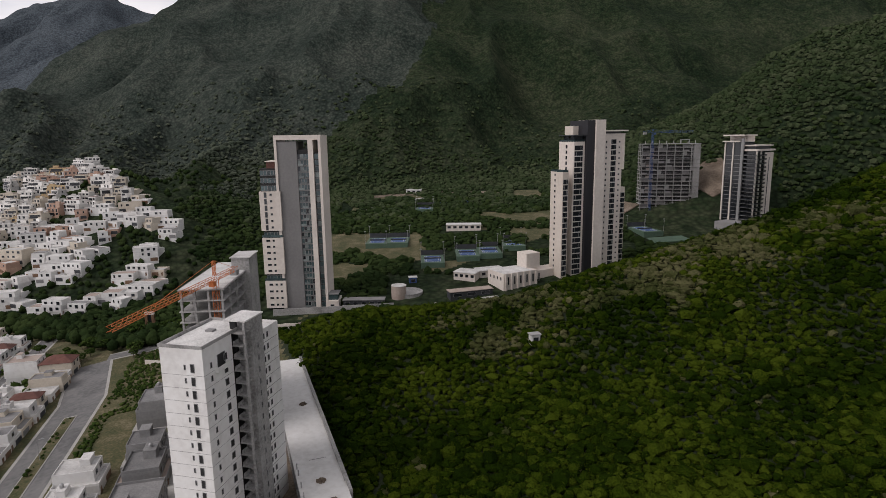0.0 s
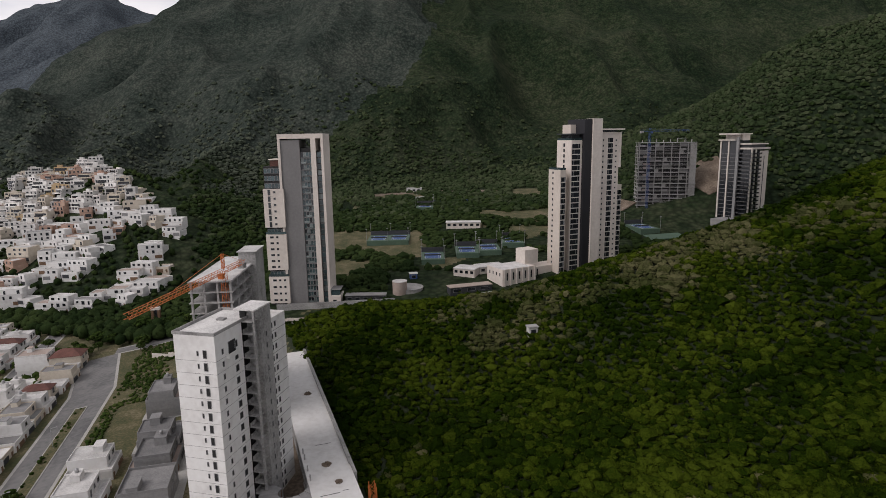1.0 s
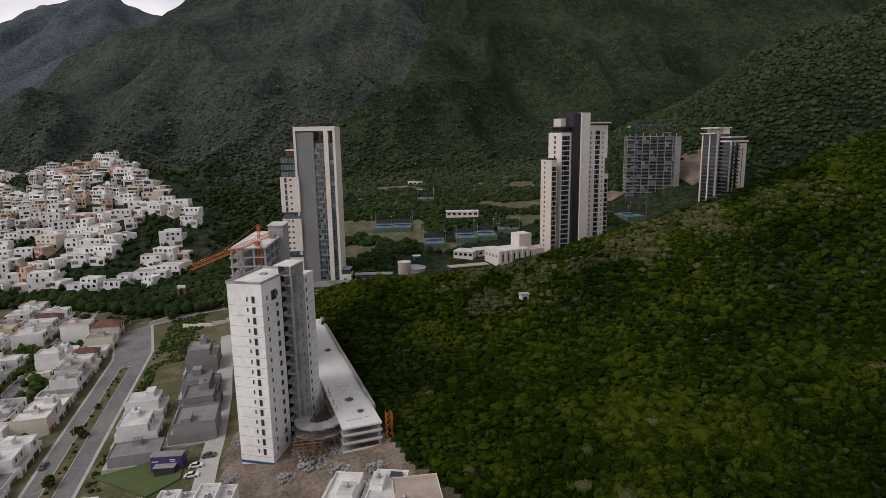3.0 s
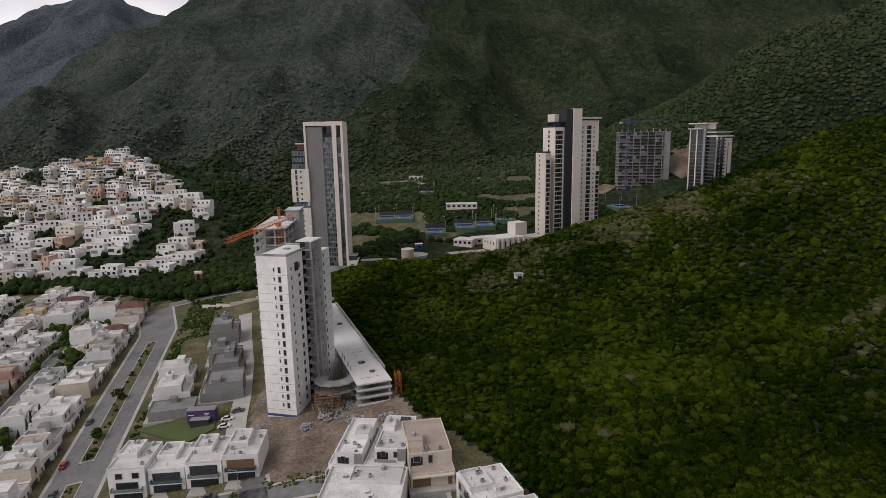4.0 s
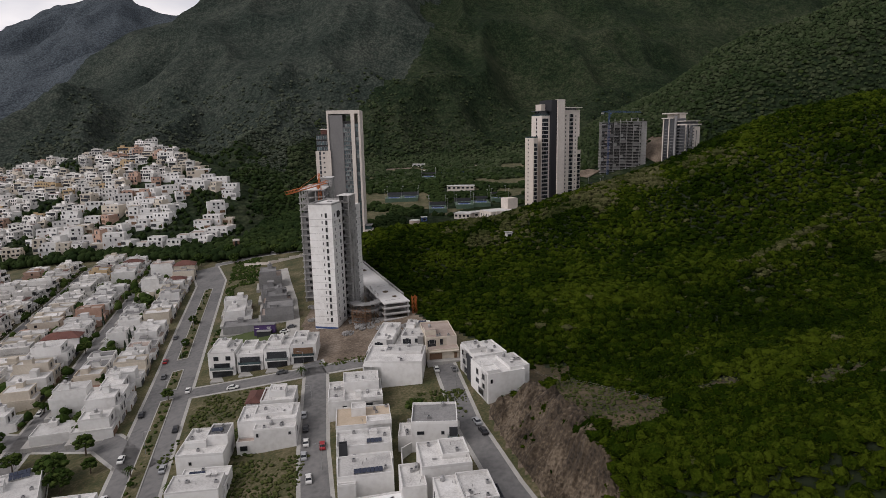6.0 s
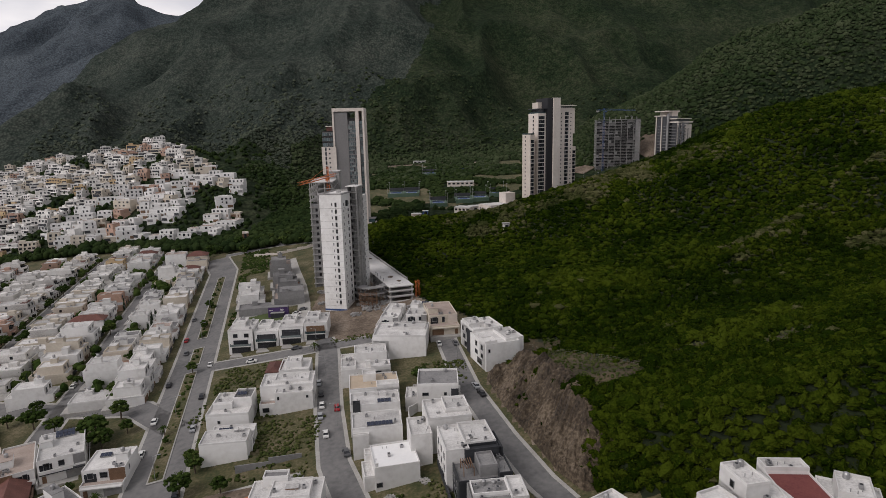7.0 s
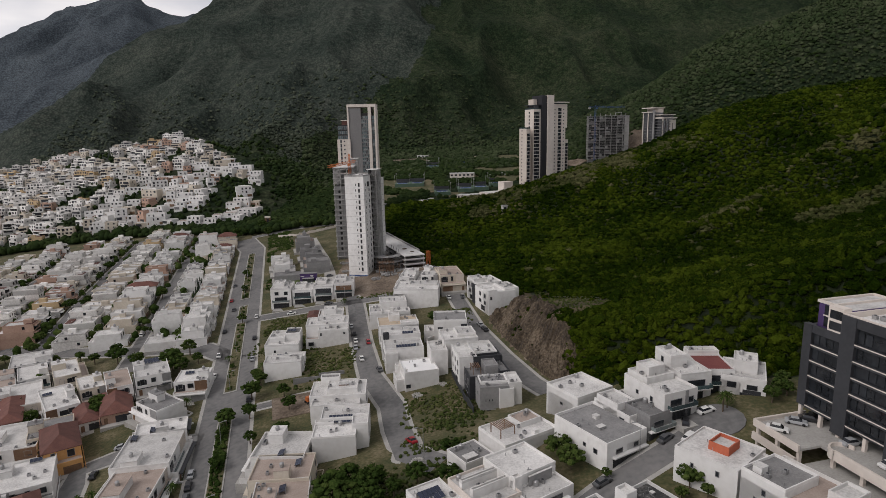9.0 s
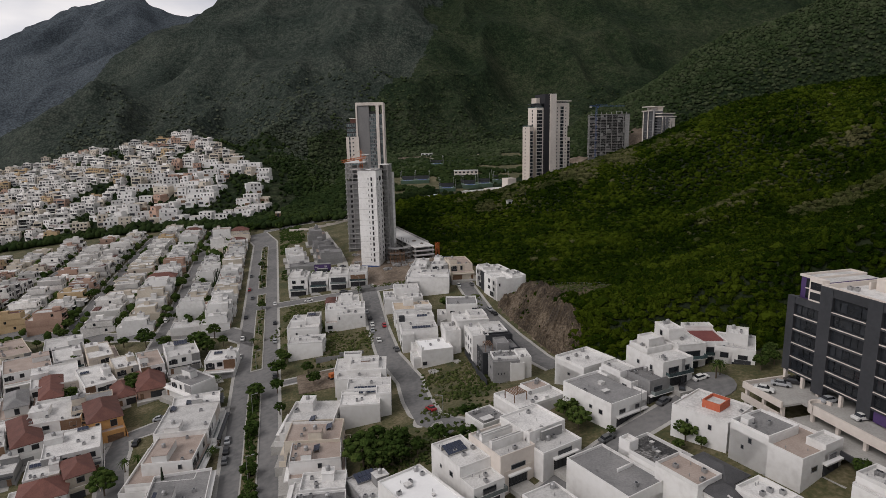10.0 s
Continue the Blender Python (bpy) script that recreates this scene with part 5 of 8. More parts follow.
    for k in range(7):
        part("column", shared("ob_col2", lambda: Solid().box(-0.25, -0.25, -5, 0.25, 0.25, -0.35).mesh("column", WARMWHITE)), root, at=pose(10.5 + k * 4.6, -3.5, 0))
    for x, y in ((0.5, -7.2), (4.3, -7.2), (8.2, -7.2)):
        part("column", shared("ob_col2", lambda: None), root, at=pose(x, y, 0))
    return root


office_block()

# ---- the houses below the scrub hill, one by one ----
house(-42.1, -37.4, 9.7, 11.7, -91, 2, 102, WHITE, z=-7.4, solar=(3, 1))
house(-39.9, -45.3, 8.6, 11.0, -87, 2, 103, CREAM, z=-7.4, roof=TERRACE)
house(-37.8, -53.5, 9.1, 10.3, -82, 2, 104, WHITE, z=-7.6, roof=TERRACE)
house(-35.5, -62.2, 6.8, 10.4, -85, 2, 105, WHITE, z=-7.7)
house(-33.6, -69.2, 6.9, 10.1, -83, 2, 106, WHITE, z=-7.8)
house(-21.7, 69.7, 7.0, 16.1, -6, 2, 115, WHITE, z=1.4)
house(-13.7, 67.9, 8.0, 16.7, -7, 2, 116, WHITE, z=2.2)
house(-6.3, 64.6, 8.5, 17.7, 9, 2, 118, CREAM, z=2.8, roof=TERRACE)
def villa(x, y, w, d, yaw, z, blocks, label, seed=0, wall=None, roof=None, boxes=(), glass=(), gate=None, rail=None, solar=None, pergola=None, sunk=6.0, panel=None, group="houses of the close"):
    """A modern house in stepped blocks. blocks: x0, y0, x1, y1 as shares of the plan, storeys, and if wanted a wall and a roof material.
    glass: side (front, left, right, back), share along it, storey, width, height. gate: share along the front and width."""
    r = random.Random(seed + 5000)
    wall, roof = wall or WHITE, roof or ROOF
    root = base("house", x, y, z, yaw, label, "house", group)
    at = lambda fx, fy: (-w / 2 + fx * w, -d / 2 + fy * d)  # noqa: E731
    tops = []
    for n, (fx0, fy0, fx1, fy1, storeys, *mats) in enumerate(blocks):
        (x0, y0), (x1, y1) = at(fx0, fy0), at(fx1, fy1)
        face, top = (mats[0] if mats else wall), storeys * ST
        cover = mats[1] if len(mats) > 1 else roof
        low = -sunk if n < 1 or not (mats and len(mats) > 2) else mats[2] * ST
        part("wing", Solid().box(x0, y0, low, x1, y1, top).mesh("wing", face), root)
        if cover is CLAY or cover is SLATE:
            part("hip_roof", hip_mesh(x0, y0, x1, y1, top, 0.28 * min(x1 - x0, y1 - y0), 0.3, cover), root)
        else:
            part("parapet", ring_mesh("parapet", x0 + 0.004, y0 + 0.004, x1 - 0.004, y1 - 0.004, top, top + r.choice((0.35, 0.45, 0.55)), 0.16, face), root)
            part("roof", Solid().box(x0 + 0.16, y0 + 0.16, top, x1 - 0.16, y1 - 0.16, top + 0.05).mesh("roof", cover), root)
            tops.append((x0, y0, x1, y1, top))
    for fx, fy, a, b, h, lift, mat in boxes:
        px, py = at(fx, fy)
        part("roof_box", Solid().box(px, py, lift * ST + 0.03, px + a, py + b, lift * ST + h).box(px - 0.06, py - 0.06, lift * ST + h, px + a + 0.06, py + b + 0.06, lift * ST + h + 0.08, 1).mesh("roof_box", mat, roof), root)
    for side, f, storey, ww, hh in glass:
        lift = storey * ST
        if side == "front":
            m = pose(-w / 2 + f * w, -d / 2 - 0.02, lift)
        elif side == "back":
            m = pose(-w / 2 + f * w, d / 2 + 0.02, lift, 0, 0, 180)
        elif side == "left":
            m = pose(-w / 2 - 0.02, -d / 2 + f * d, lift, 0, 0, -90)
        else:
            m = pose(w / 2 + 0.02, -d / 2 + f * d, lift, 0, 0, 90)
        part("window", window_mesh(ww, hh), root, at=m)
    if gate:
        f, gw = gate
        gx = -w / 2 + f * w
        # A flat near-black panel stands for the shade of the open garage.
        part("garage_opening", Solid().box(gx - gw / 2, -d / 2 - 0.05, 0, gx + gw / 2, -d / 2 + 0.02, 1.95).mesh("garage_opening", VOID), root)
        for k in range(int(gw / 0.3)):
            part("gate_bar", shared("gate_bar", lambda: Solid().box(-0.09, -0.06, 0.05, 0.09, 0, 1.8).mesh("gate_bar", DARK)), root, at=pose(gx - gw / 2 + 0.15 + k * 0.3, -d / 2 - 0.06, 0))
        part("canopy", Solid().box(gx - gw / 2 - 0.3, -d / 2 - 0.7, 2.05, gx + gw / 2 + 0.3, -d / 2 + 0.01, 2.3).mesh("canopy", wall), root)
        part("driveway", Solid().box(gx - gw / 2, -d / 2 - 3.2, -0.8, gx + gw / 2, -d / 2, 0.02).mesh("driveway", KERB), root)
    if rail:
        f0, f1, storey = rail
        a, b, lift = -w / 2 + f0 * w, -w / 2 + f1 * w, storey * ST
        balcony = Solid().box(a, -d / 2 - 1.0, lift - 0.14, b, -d / 2, lift + 0.02)
        balcony.box(a, -d / 2 - 1.0, lift + 0.02, b, -d / 2 - 0.94, lift + 0.7, 1).box(a, -d / 2 - 0.94, lift + 0.02, a + 0.06, -d / 2, lift + 0.7, 1).box(b - 0.06, -d / 2 - 0.94, lift + 0.02, b, -d / 2, lift + 0.7, 1)
        part("balcony", balcony.mesh("balcony", wall, r.choice((TEAL, CURTAIN))), root)
    if panel:
        f0, f1, s0, s1, mat = panel
        part("wall_panel", Solid().box(-w / 2 + f0 * w, -d / 2 - 0.08, s0 * ST, -w / 2 + f1 * w, -d / 2 + 0.02, s1 * ST + 0.3).mesh("wall_panel", mat), root)
    if pergola:
        px, py, n, lift = *at(*pergola[:2]), pergola[2], pergola[3] * ST
        for k in range(n):
            part("pergola_slat", shared("pergola_slat", lambda: Solid().box(0, 0, 1.7, 0.12, 3.2, 1.85).mesh("pergola_slat", WOOD)), root, at=pose(px + k * 0.42, py, lift))
        for a, b in ((0, 0.1), (n * 0.42 - 0.3, 0.1), (0, 3.0), (n * 0.42 - 0.3, 3.0)):
            part("pergola_post", shared("pergola_post", lambda: Solid().box(0, 0, 0, 0.14, 0.14, 1.7).mesh("pergola_post", WOOD)), root, at=pose(px + a, py + b, lift))
    if solar:
        solar_array(root, solar[2], solar[3], *at(*solar[:2]), solar[4] * ST + 0.06)
    for x0, y0, x1, y1, top in tops:
        if (x1 - x0) * (y1 - y0) < 14:
            continue
        for k in range(r.choice((1, 2, 3))):
            part("air_conditioner", cooler_mesh(), root, at=pose(r.uniform(x0 + 0.7, x1 - 0.7), r.uniform(y0 + 0.7, y1 - 0.7), top + 0.05, 0, 0, r.choice((0, 90))))
        if r.random() < 0.4:
            part("water_tank", tank_mesh(), root, at=pose(r.uniform(x0 + 0.8, x1 - 0.8), y1 - 0.9, top + 0.05))
        for k in range(3):
            part("vent_pipe", shared("vent_pipe", lambda: Solid().rod((0, 0, 0), (0, 0, 0.5), 0.06, 6).mesh("vent_pipe", METAL)), root, at=pose(r.uniform(x0 + 0.5, x1 - 0.5), r.uniform(y0 + 0.5, y1 - 0.5), top + 0.04))
    return root


FULL = (0, 0, 1, 1)
villa(16.9, -35.7, 9.4, 8.6, 31, 4.2, ((*FULL, 1.4), (0, 0.15, 0.28, 0.95, 0.9)), "white single-storey house with a pale cream flat roof", 1, glass=(("left", 0.5, 0.3, 0.8, 0.6),), sunk=4)
villa(16.6, -51.2, 9.4, 12.2, 31, 3.2, ((*FULL, 1.9, WHITE, ROOFGREY), (0.5, 0, 1, 0.3, 1.5)), "long white house with a large grey flat roof", 2, boxes=((0.3, 0.35, 1.4, 0.9, 0.5, 1.9, METAL), (0.55, 0.6, 0.9, 0.9, 0.6, 1.9, WHITE)), glass=(("left", 0.2, 0.9, 0.9, 0.9), ("left", 0.4, 1.0, 0.7, 0.7), ("front", 0.3, 1.05, 1.6, 0.9), ("front", 0.72, 1.05, 1.2, 0.9)), gate=(0.55, 7.4), sunk=4)
villa(23.4, -47.4, 7.0, 11.6, 27, 4.9, ((0, 0.25, 1, 1, 1.6, WHITE, ROOFGREY), (0.25, 0, 1, 0.5, 1.9, GREY, ROOFGREY), (0, 0.5, 0.6, 0.95, 2.0)), "white and grey cantilevered house with stepped flat roofs", 3, glass=(("front", 0.55, 1.05, 2.4, 1.2), ("left", 0.4, 1.0, 1.2, 0.8)), gate=(0.55, 4.2), rail=(0.3, 1.0, 1.0))
villa(29.2, -44.8, 7.4, 10.4, 22, 7.4, ((*FULL, 2.0), (0.1, 0.5, 0.95, 1, 2.35), (0.3, 0.62, 0.8, 0.95, 2.9, WHITE, ROOF)), "white three-level house stepping up to a roof box", 4, glass=(("front", 0.35, 1.05, 2.6, 1.4), ("front", 0.8, 1.1, 1.2, 1.2), ("left", 0.3, 1.1, 0.7, 1.0), ("left", 0.65, 1.1, 0.7, 0.8)), gate=(0.5, 4.6), rail=(0.1, 0.9, 1.0), panel=(0.62, 0.72, 0, 2.0, GREY))
villa(35.4, -39.6, 6.2, 9.0, 10, 7.9, ((*FULL, 2.2), (0, 0.4, 0.55, 1, 3.1)), "white house with a tall roof box and terrace", 5, glass=(("front", 0.5, 1.15, 3.6, 1.4), ("left", 0.7, 2.35, 0.9, 1.1), ("front", 0.5, 0.1, 3.0, 1.6)), rail=(0.05, 0.95, 1.1))
villa(41.2, -37.6, 6.0, 10.0, -4, 8.3, ((*FULL, 2.0, WHITE, CLARET), (0, 0.75, 1, 1, 2.25)), "white house with a dark red roof terrace behind a parapet", 6, glass=(("front", 0.5, 1.1, 3.2, 1.3), ("front", 0.35, 0.1, 2.4, 1.7)), rail=(0.05, 0.95, 1.0))
villa(46.4, -41.0, 7.4, 9.6, -28, 8.3, ((*FULL, 1.75), (0.25, 0.3, 0.8, 0.85, 2.6), (0.0, 0.0, 0.45, 0.5, 1.5)), "white house with a roof box at the close's head", 7, glass=(("front", 0.25, 0.95, 1.6, 1.2), ("front", 0.7, 0.95, 1.8, 1.0), ("right", 0.3, 0.8, 1.2, 0.8), ("left", 0.4, 0.7, 1.2, 1.0), ("front", 0.6, 0.05, 2.4, 1.5)), panel=(0.5, 0.9, 0, 0.8, DARK))
villa(30.9, -64.4, 9.0, 9.4, 39, 5.6, ((*FULL, 1.9), (0.35, 0.3, 0.75, 0.62, 2.25, TILE_RED, ROOF), (0.55, -0.08, 0.9, 0.4, 1.75)), "white house with a red-walled roof terrace", 8, glass=(("front", 0.3, 1.0, 1.3, 1.0), ("front", 0.68, 0.85, 1.4, 1.5), ("left", 0.3, 1.1, 0.6, 0.9), ("left", 0.7, 1.0, 0.5, 0.8), ("front", 0.3, 0.1, 1.1, 1.2)), rail=(0.55, 0.95, 0.8))
villa(36.9, -74.9, 9.3, 11.4, 26, 6.6, ((*FULL, 1.55, WHITE, TERRACE), (0.0, 0.45, 0.75, 1, 2.0, WHITE, ROOFGREY), (0.55, 0, 1, 0.25, 1.85)), "white house with pinkish tiled roof terraces", 9, boxes=((0.1, 0.8, 1.3, 1.3, 1.0, 2.0, WHITE),), glass=(("left", 0.7, 1.1, 0.6, 0.9), ("left", 0.8, 0.5, 0.5, 0.7), ("front", 0.3, 0.6, 1.4, 0.9), ("front", 0.75, 0.9, 1.8, 1.1), ("right", 0.3, 0.9, 1.4, 1.0)), gate=(0.72, 3.6))
villa(2.6, -61.4, 8.6, 11.4, 32, 1.0, ((0, 0.35, 1, 1, 2.15), (0, 0, 1, 0.35, 1.45), (0, 0.3, 0.16, 0.4, 2.3)), "white cube house with a roof terrace behind a dark wall", 10, boxes=((0.32, 0.3, 4.6, 0.2, 1.7, 1.45, GREY),), glass=(("front", 0.55, 0.95, 3.2, 0.9), ("left", 0.75, 1.2, 0.6, 0.8)), gate=(0.55, 4.8))
villa(3.4, -45.6, 12.0, 8.0, 31, 1.3, ((*FULL, 1.15), (0.55, 0.5, 0.95, 0.98, 1.45, WHITE, TERRACE)), "low white house with a wooden roof pergola", 11, pergola=(0.1, 0.35, 8, 1.15), boxes=((0.6, 0.1, 0.9, 0.9, 0.7, 1.15, WHITE), (0.4, 0.7, 1.2, 0.8, 0.5, 1.15, METAL)), sunk=4)
villa(-5.6, -49.6, 6.0, 5.8, 33, -0.4, ((*FULL, 1.0, WHITE, ROOFGREY),), "small white annex with a grey roof patio", 12, boxes=((0.1, 0.1, 2.4, 1.4, 0.6, 1.0, CONCRETE),), sunk=3)
villa(-4.4, -64.4, 7.2, 9.0, 31, -0.6, ((*FULL, 2.3, WARMWHITE, ROOF), (0.05, 0.3, 0.95, 0.38, 2.75), (0.05, 0.62, 0.95, 0.7, 2.75)), "cream house with two sloping roof lights across its roof", 13, glass=(("front", 0.5, 1.2, 3.0, 0.9), ("front", 0.5, 0.15, 3.4, 1.2)), gate=(0.5, 3.8), panel=(0.1, 0.9, 0.9, 1.1, BEIGE))
villa(-10.4, -67.2, 6.0, 12.6, 31, -1.8, ((0, 0.3, 1, 1, 2.35), (0, 0, 1, 0.3, 1.6)), "white house with a solar array and a balcony over the garage", 14, solar=(0.08, 0.62, 5, 2, 2.35), glass=(("front", 0.5, 1.05, 2.6, 1.1), ("left", 0.5, 1.3, 1.0, 0.9), ("left", 0.75, 1.3, 0.6, 0.6)), gate=(0.5, 4.0), rail=(0.02, 0.98, 1.0))
villa(10.9, -76.8, 7.6, 12.0, 31, 1.2, ((*FULL, 2.25, WHITE, ROOFGREY), (0.5, 0, 1, 0.3, 1.7)), "white house with a wide grey roof and thin parapets", 15, boxes=((0.5, 0.45, 3.2, 0.14, 0.5, 2.25, WHITE),), glass=(("front", 0.7, 0.9, 1.4, 1.1), ("right", 0.3, 1.2, 1.0, 1.0), ("front", 0.2, 1.2, 0.8, 1.2)))
villa(17.9, -74.0, 6.6, 8.4, 31, 2.9, ((*FULL, 2.0, WHITE, STAINED), (0, 0.75, 0.3, 1, 2.5)), "white house with a black-stained flat roof", 16, glass=(("front", 0.4, 1.1, 1.2, 1.0), ("left", 0.4, 1.2, 0.7, 0.7)), boxes=((0.45, 0.4, 0.5, 0.5, 0.5, 2.0, METAL), (0.7, 0.7, 0.5, 0.5, 0.4, 2.0, METAL)))
villa(23.0, -81.6, 9.4, 11.6, 30, 3.4, ((0, 0.4, 0.55, 1, 2.2, WHITE, TERRACE), (0.5, 0.3, 1, 0.9, 1.95, WHITE, SLATE), (0.15, 0, 0.6, 0.45, 1.9, WHITE, SLATE), (0.6, 0.02, 1, 0.35, 1.4, WHITE, SLATE)), "white house under several dark grey hipped roofs", 17, glass=(("front", 0.35, 1.0, 1.2, 1.0), ("front", 0.8, 0.4, 1.4, 1.0)))
villa(1.8, -81.8, 6.0, 9.0, 31, -0.4, ((*FULL, 2.1), (0.3, 0, 1, 0.3, 1.6)), "white house with a pale flat roof beside the street", 18, glass=(("front", 0.5, 1.0, 1.6, 1.0), ("left", 0.5, 1.2, 0.7, 0.8)))
villa(42.6, -88.6, 5.4, 6.4, 24, 6.6, ((*FULL, 1.4), (0.1, 0.4, 0.9, 1, 1.9)), "small white house with a stepped flat roof", 19, glass=(("front", 0.5, 0.6, 1.4, 1.0), ("left", 0.5, 0.8, 0.6, 0.7)))
villa(-17.9, -73.7, 8.0, 12.0, 36, -2.6, ((*FULL, 1.9, WHITE, BRIGHT),), "white house with a freshly painted bright white roof", 20, boxes=((0.35, 0.65, 1.0, 1.0, 0.5, 1.9, METAL), (0.6, 0.3, 0.4, 0.4, 0.35, 1.9, METAL)), glass=(("left", 0.3, 1.0, 0.8, 0.8),))
villa(28.4, -88.5, 8.0, 9.0, 28, 4.0, ((*FULL, 1.7), (0.2, 0.4, 0.8, 1, 2.1)), "white two-level house with a pale flat roof", 21, glass=(("front", 0.4, 0.9, 1.6, 1.0), ("left", 0.6, 0.9, 0.7, 0.7)))

# the rows on both sides of the middle street
MIDDLE_STREET = "houses along the middle street"
villa(-26.4, 38.4, 12.6, 11.5, 8, -1.6, ((*FULL, 1.45), (0.28, 0.45, 0.95, 1, 2.45), (0, 0.1, 0.3, 0.6, 1.75), (0.6, 0, 1, 0.35, 1.7)), "white house in stepped boxes with roof terraces", 31, boxes=((0.5, 0.2, 1.2, 1.0, 1.5, 1.45, WHITE),), glass=(("left", 0.3, 0.8, 1.2, 1.2), ("left", 0.7, 0.8, 1.0, 1.2), ("front", 0.75, 0.9, 1.6, 1.0), ("front", 0.3, 0.8, 1.0, 0.9)), group=MIDDLE_STREET)
villa(-22.8, 24.8, 11.7, 8.6, 8, -2.3, ((*FULL, 1.95, WHITE, SAND), (0.28, 0.5, 0.55, 0.85, 2.6), (0.55, 0, 1, 0.3, 2.1)), "white house with a sand-coloured roof terrace", 32, glass=(("left", 0.3, 1.1, 1.2, 1.2), ("left", 0.7, 1.1, 1.0, 1.2), ("front", 0.65, 1.2, 1.2, 0.8), ("front", 0.87, 1.2, 0.9, 0.8), ("left", 0.5, 0.1, 2.6, 1.6)), group=MIDDLE_STREET)
villa(-21.4, 14.2, 11.0, 9.2, 8, -2.9, ((0, 0.3, 1, 1, 2.05), (0, 0, 1, 0.3, 1.3), (0.05, 0.28, 0.2, 0.4, 2.3, DARK)), "white house with a terrace under thin slabs", 33, solar=(0.55, 0.4, 4, 1, 2.05), boxes=((0.6, 0.8, 1.6, 1.0, 0.8, 2.05, WHITE), (0.3, 0.02, 3.0, 0.12, 0.9, 1.3, GREY)), glass=(("left", 0.2, 0.1, 1.8, 1.7), ("left", 0.7, 1.1, 1.2, 1.2), ("front", 0.3, 0.3, 2.2, 1.3), ("front", 0.7, 0.3, 1.8, 1.3)), group=MIDDLE_STREET)
villa(-20.2, 5.4, 10.2, 7.0, 9, -3.4, ((*FULL, 2.3), (0, -0.12, 0.32, 0, 1.9)), "white house with solar panels along its parapet", 34, solar=(0.3, 0.1, 7, 1, 2.3), glass=(("front", 0.2, 1.4, 1.1, 0.5), ("left", 0.3, 1.2, 1.2, 1.2), ("left", 0.3, 0.1, 2.4, 1.7), ("left", 0.75, 1.2, 0.9, 1.0)), group=MIDDLE_STREET)
villa(-16.4, -5.6, 9.6, 8.4, 13, -4.0, ((0.12, 0, 1, 1, 1.85, WHITE, BRIGHT), (-0.08, 0.1, 0.12, 0.75, 0.95), (0.0, 0.75, 0.3, 1.0, 1.6)), "plain white cube house with a spotless roof", 35, boxes=((0.14, 0.02, 0.5, 0.14, 1.0, 1.85, WHITE),), glass=(("left", 0.35, 0.1, 1.8, 1.4), ("front", 0.2, 0.25, 1.2, 1.0)), group=MIDDLE_STREET)
villa(-47.2, 41.2, 11.2, 8.0, 6, -3.5, ((0.3, 0, 1, 1, 1.55), (0, 0.05, 0.32, 0.95, 1.5, WHITE, CLAY), (0.45, 0.3, 0.8, 0.8, 2.2), (0.75, 0, 1, 0.5, 1.3, WHITE, TERRACE)), "white house with a small red hipped roof", 36, glass=(("front", 0.45, 0.8, 1.2, 1.0), ("front", 0.15, 0.6, 0.9, 1.0), ("right", 0.4, 0.8, 1.0, 1.0)), group=MIDDLE_STREET)
villa(-44.4, 28.2, 12.6, 10.4, 7, -4.5, ((0, 0.25, 1, 1, 2.35), (0.3, 0, 1, 0.3, 2.1), (0, 0.02, 0.3, 0.25, 0.9, WHITE, TERRACE), (0.25, 0.5, 0.9, 0.95, 2.55)), "tall white house with blank walls and a low terrace", 37, glass=(("front", 0.36, 1.45, 0.5, 0.9), ("front", 0.9, 1.5, 0.6, 0.7), ("left", 0.5, 1.3, 1.2, 1.1), ("front", 0.12, 0.2, 1.6, 1.2), ("right", 0.3, 1.2, 0.9, 1.0)), group=MIDDLE_STREET)
villa(-56.2, 21.6, 9.6, 9.4, 5, -6.1, ((*FULL, 1.8), (0.1, 0.35, 0.55, 0.95, 2.35), (0.55, 0.45, 1, 1, 2.7, WHITE, ROOFGREY)), "white house with stair boxes and roof solar panels", 38, solar=(0.62, 0.6, 3, 1, 2.7), glass=(("left", 0.4, 0.8, 1.2, 1.0), ("front", 0.3, 1.0, 0.6, 0.8)), group=MIDDLE_STREET)
villa(-53.0, 9.8, 10.2, 9.4, 7, -6.7, ((0, 0, 0.95, 0.62, 1.85), (0.1, 0.62, 1, 1, 1.5), (0.8, 0.3, 1, 0.7, 1.3)), "white house with blank gable walls beside the avenue", 39, solar=(0.25, 0.68, 4, 1, 1.5), boxes=((0.62, 0.5, 0.8, 0.6, 0.5, 1.85, METAL), (0.74, 0.5, 0.8, 0.6, 0.5, 1.85, METAL)), glass=(("left", 0.3, 0.9, 1.0, 1.0), ("left", 0.75, 0.6, 1.2, 1.0), ("right", 0.5, 0.7, 0.8, 1.0)), group=MIDDLE_STREET)
villa(-7.3, 20.4, 9.4, 8.8, 0, -0.9, ((*FULL, 2.35, WHITE, ROOFGREY), (-0.3, 0.1, 0, 0.75, 0.85), (0.82, -0.03, 1, 0.1, 1.9, DARK)), "white house with a grey roof and a walled side patio", 40, glass=(("front", 0.2, 1.35, 1.5, 0.8), ("front", 0.68, 1.35, 0.7, 0.8), ("front", 0.68, 0.3, 0.7, 0.6), ("left", 0.5, 1.2, 1.0, 0.8)), rail=(0.78, 1.0, 1.1), group=MIDDLE_STREET)
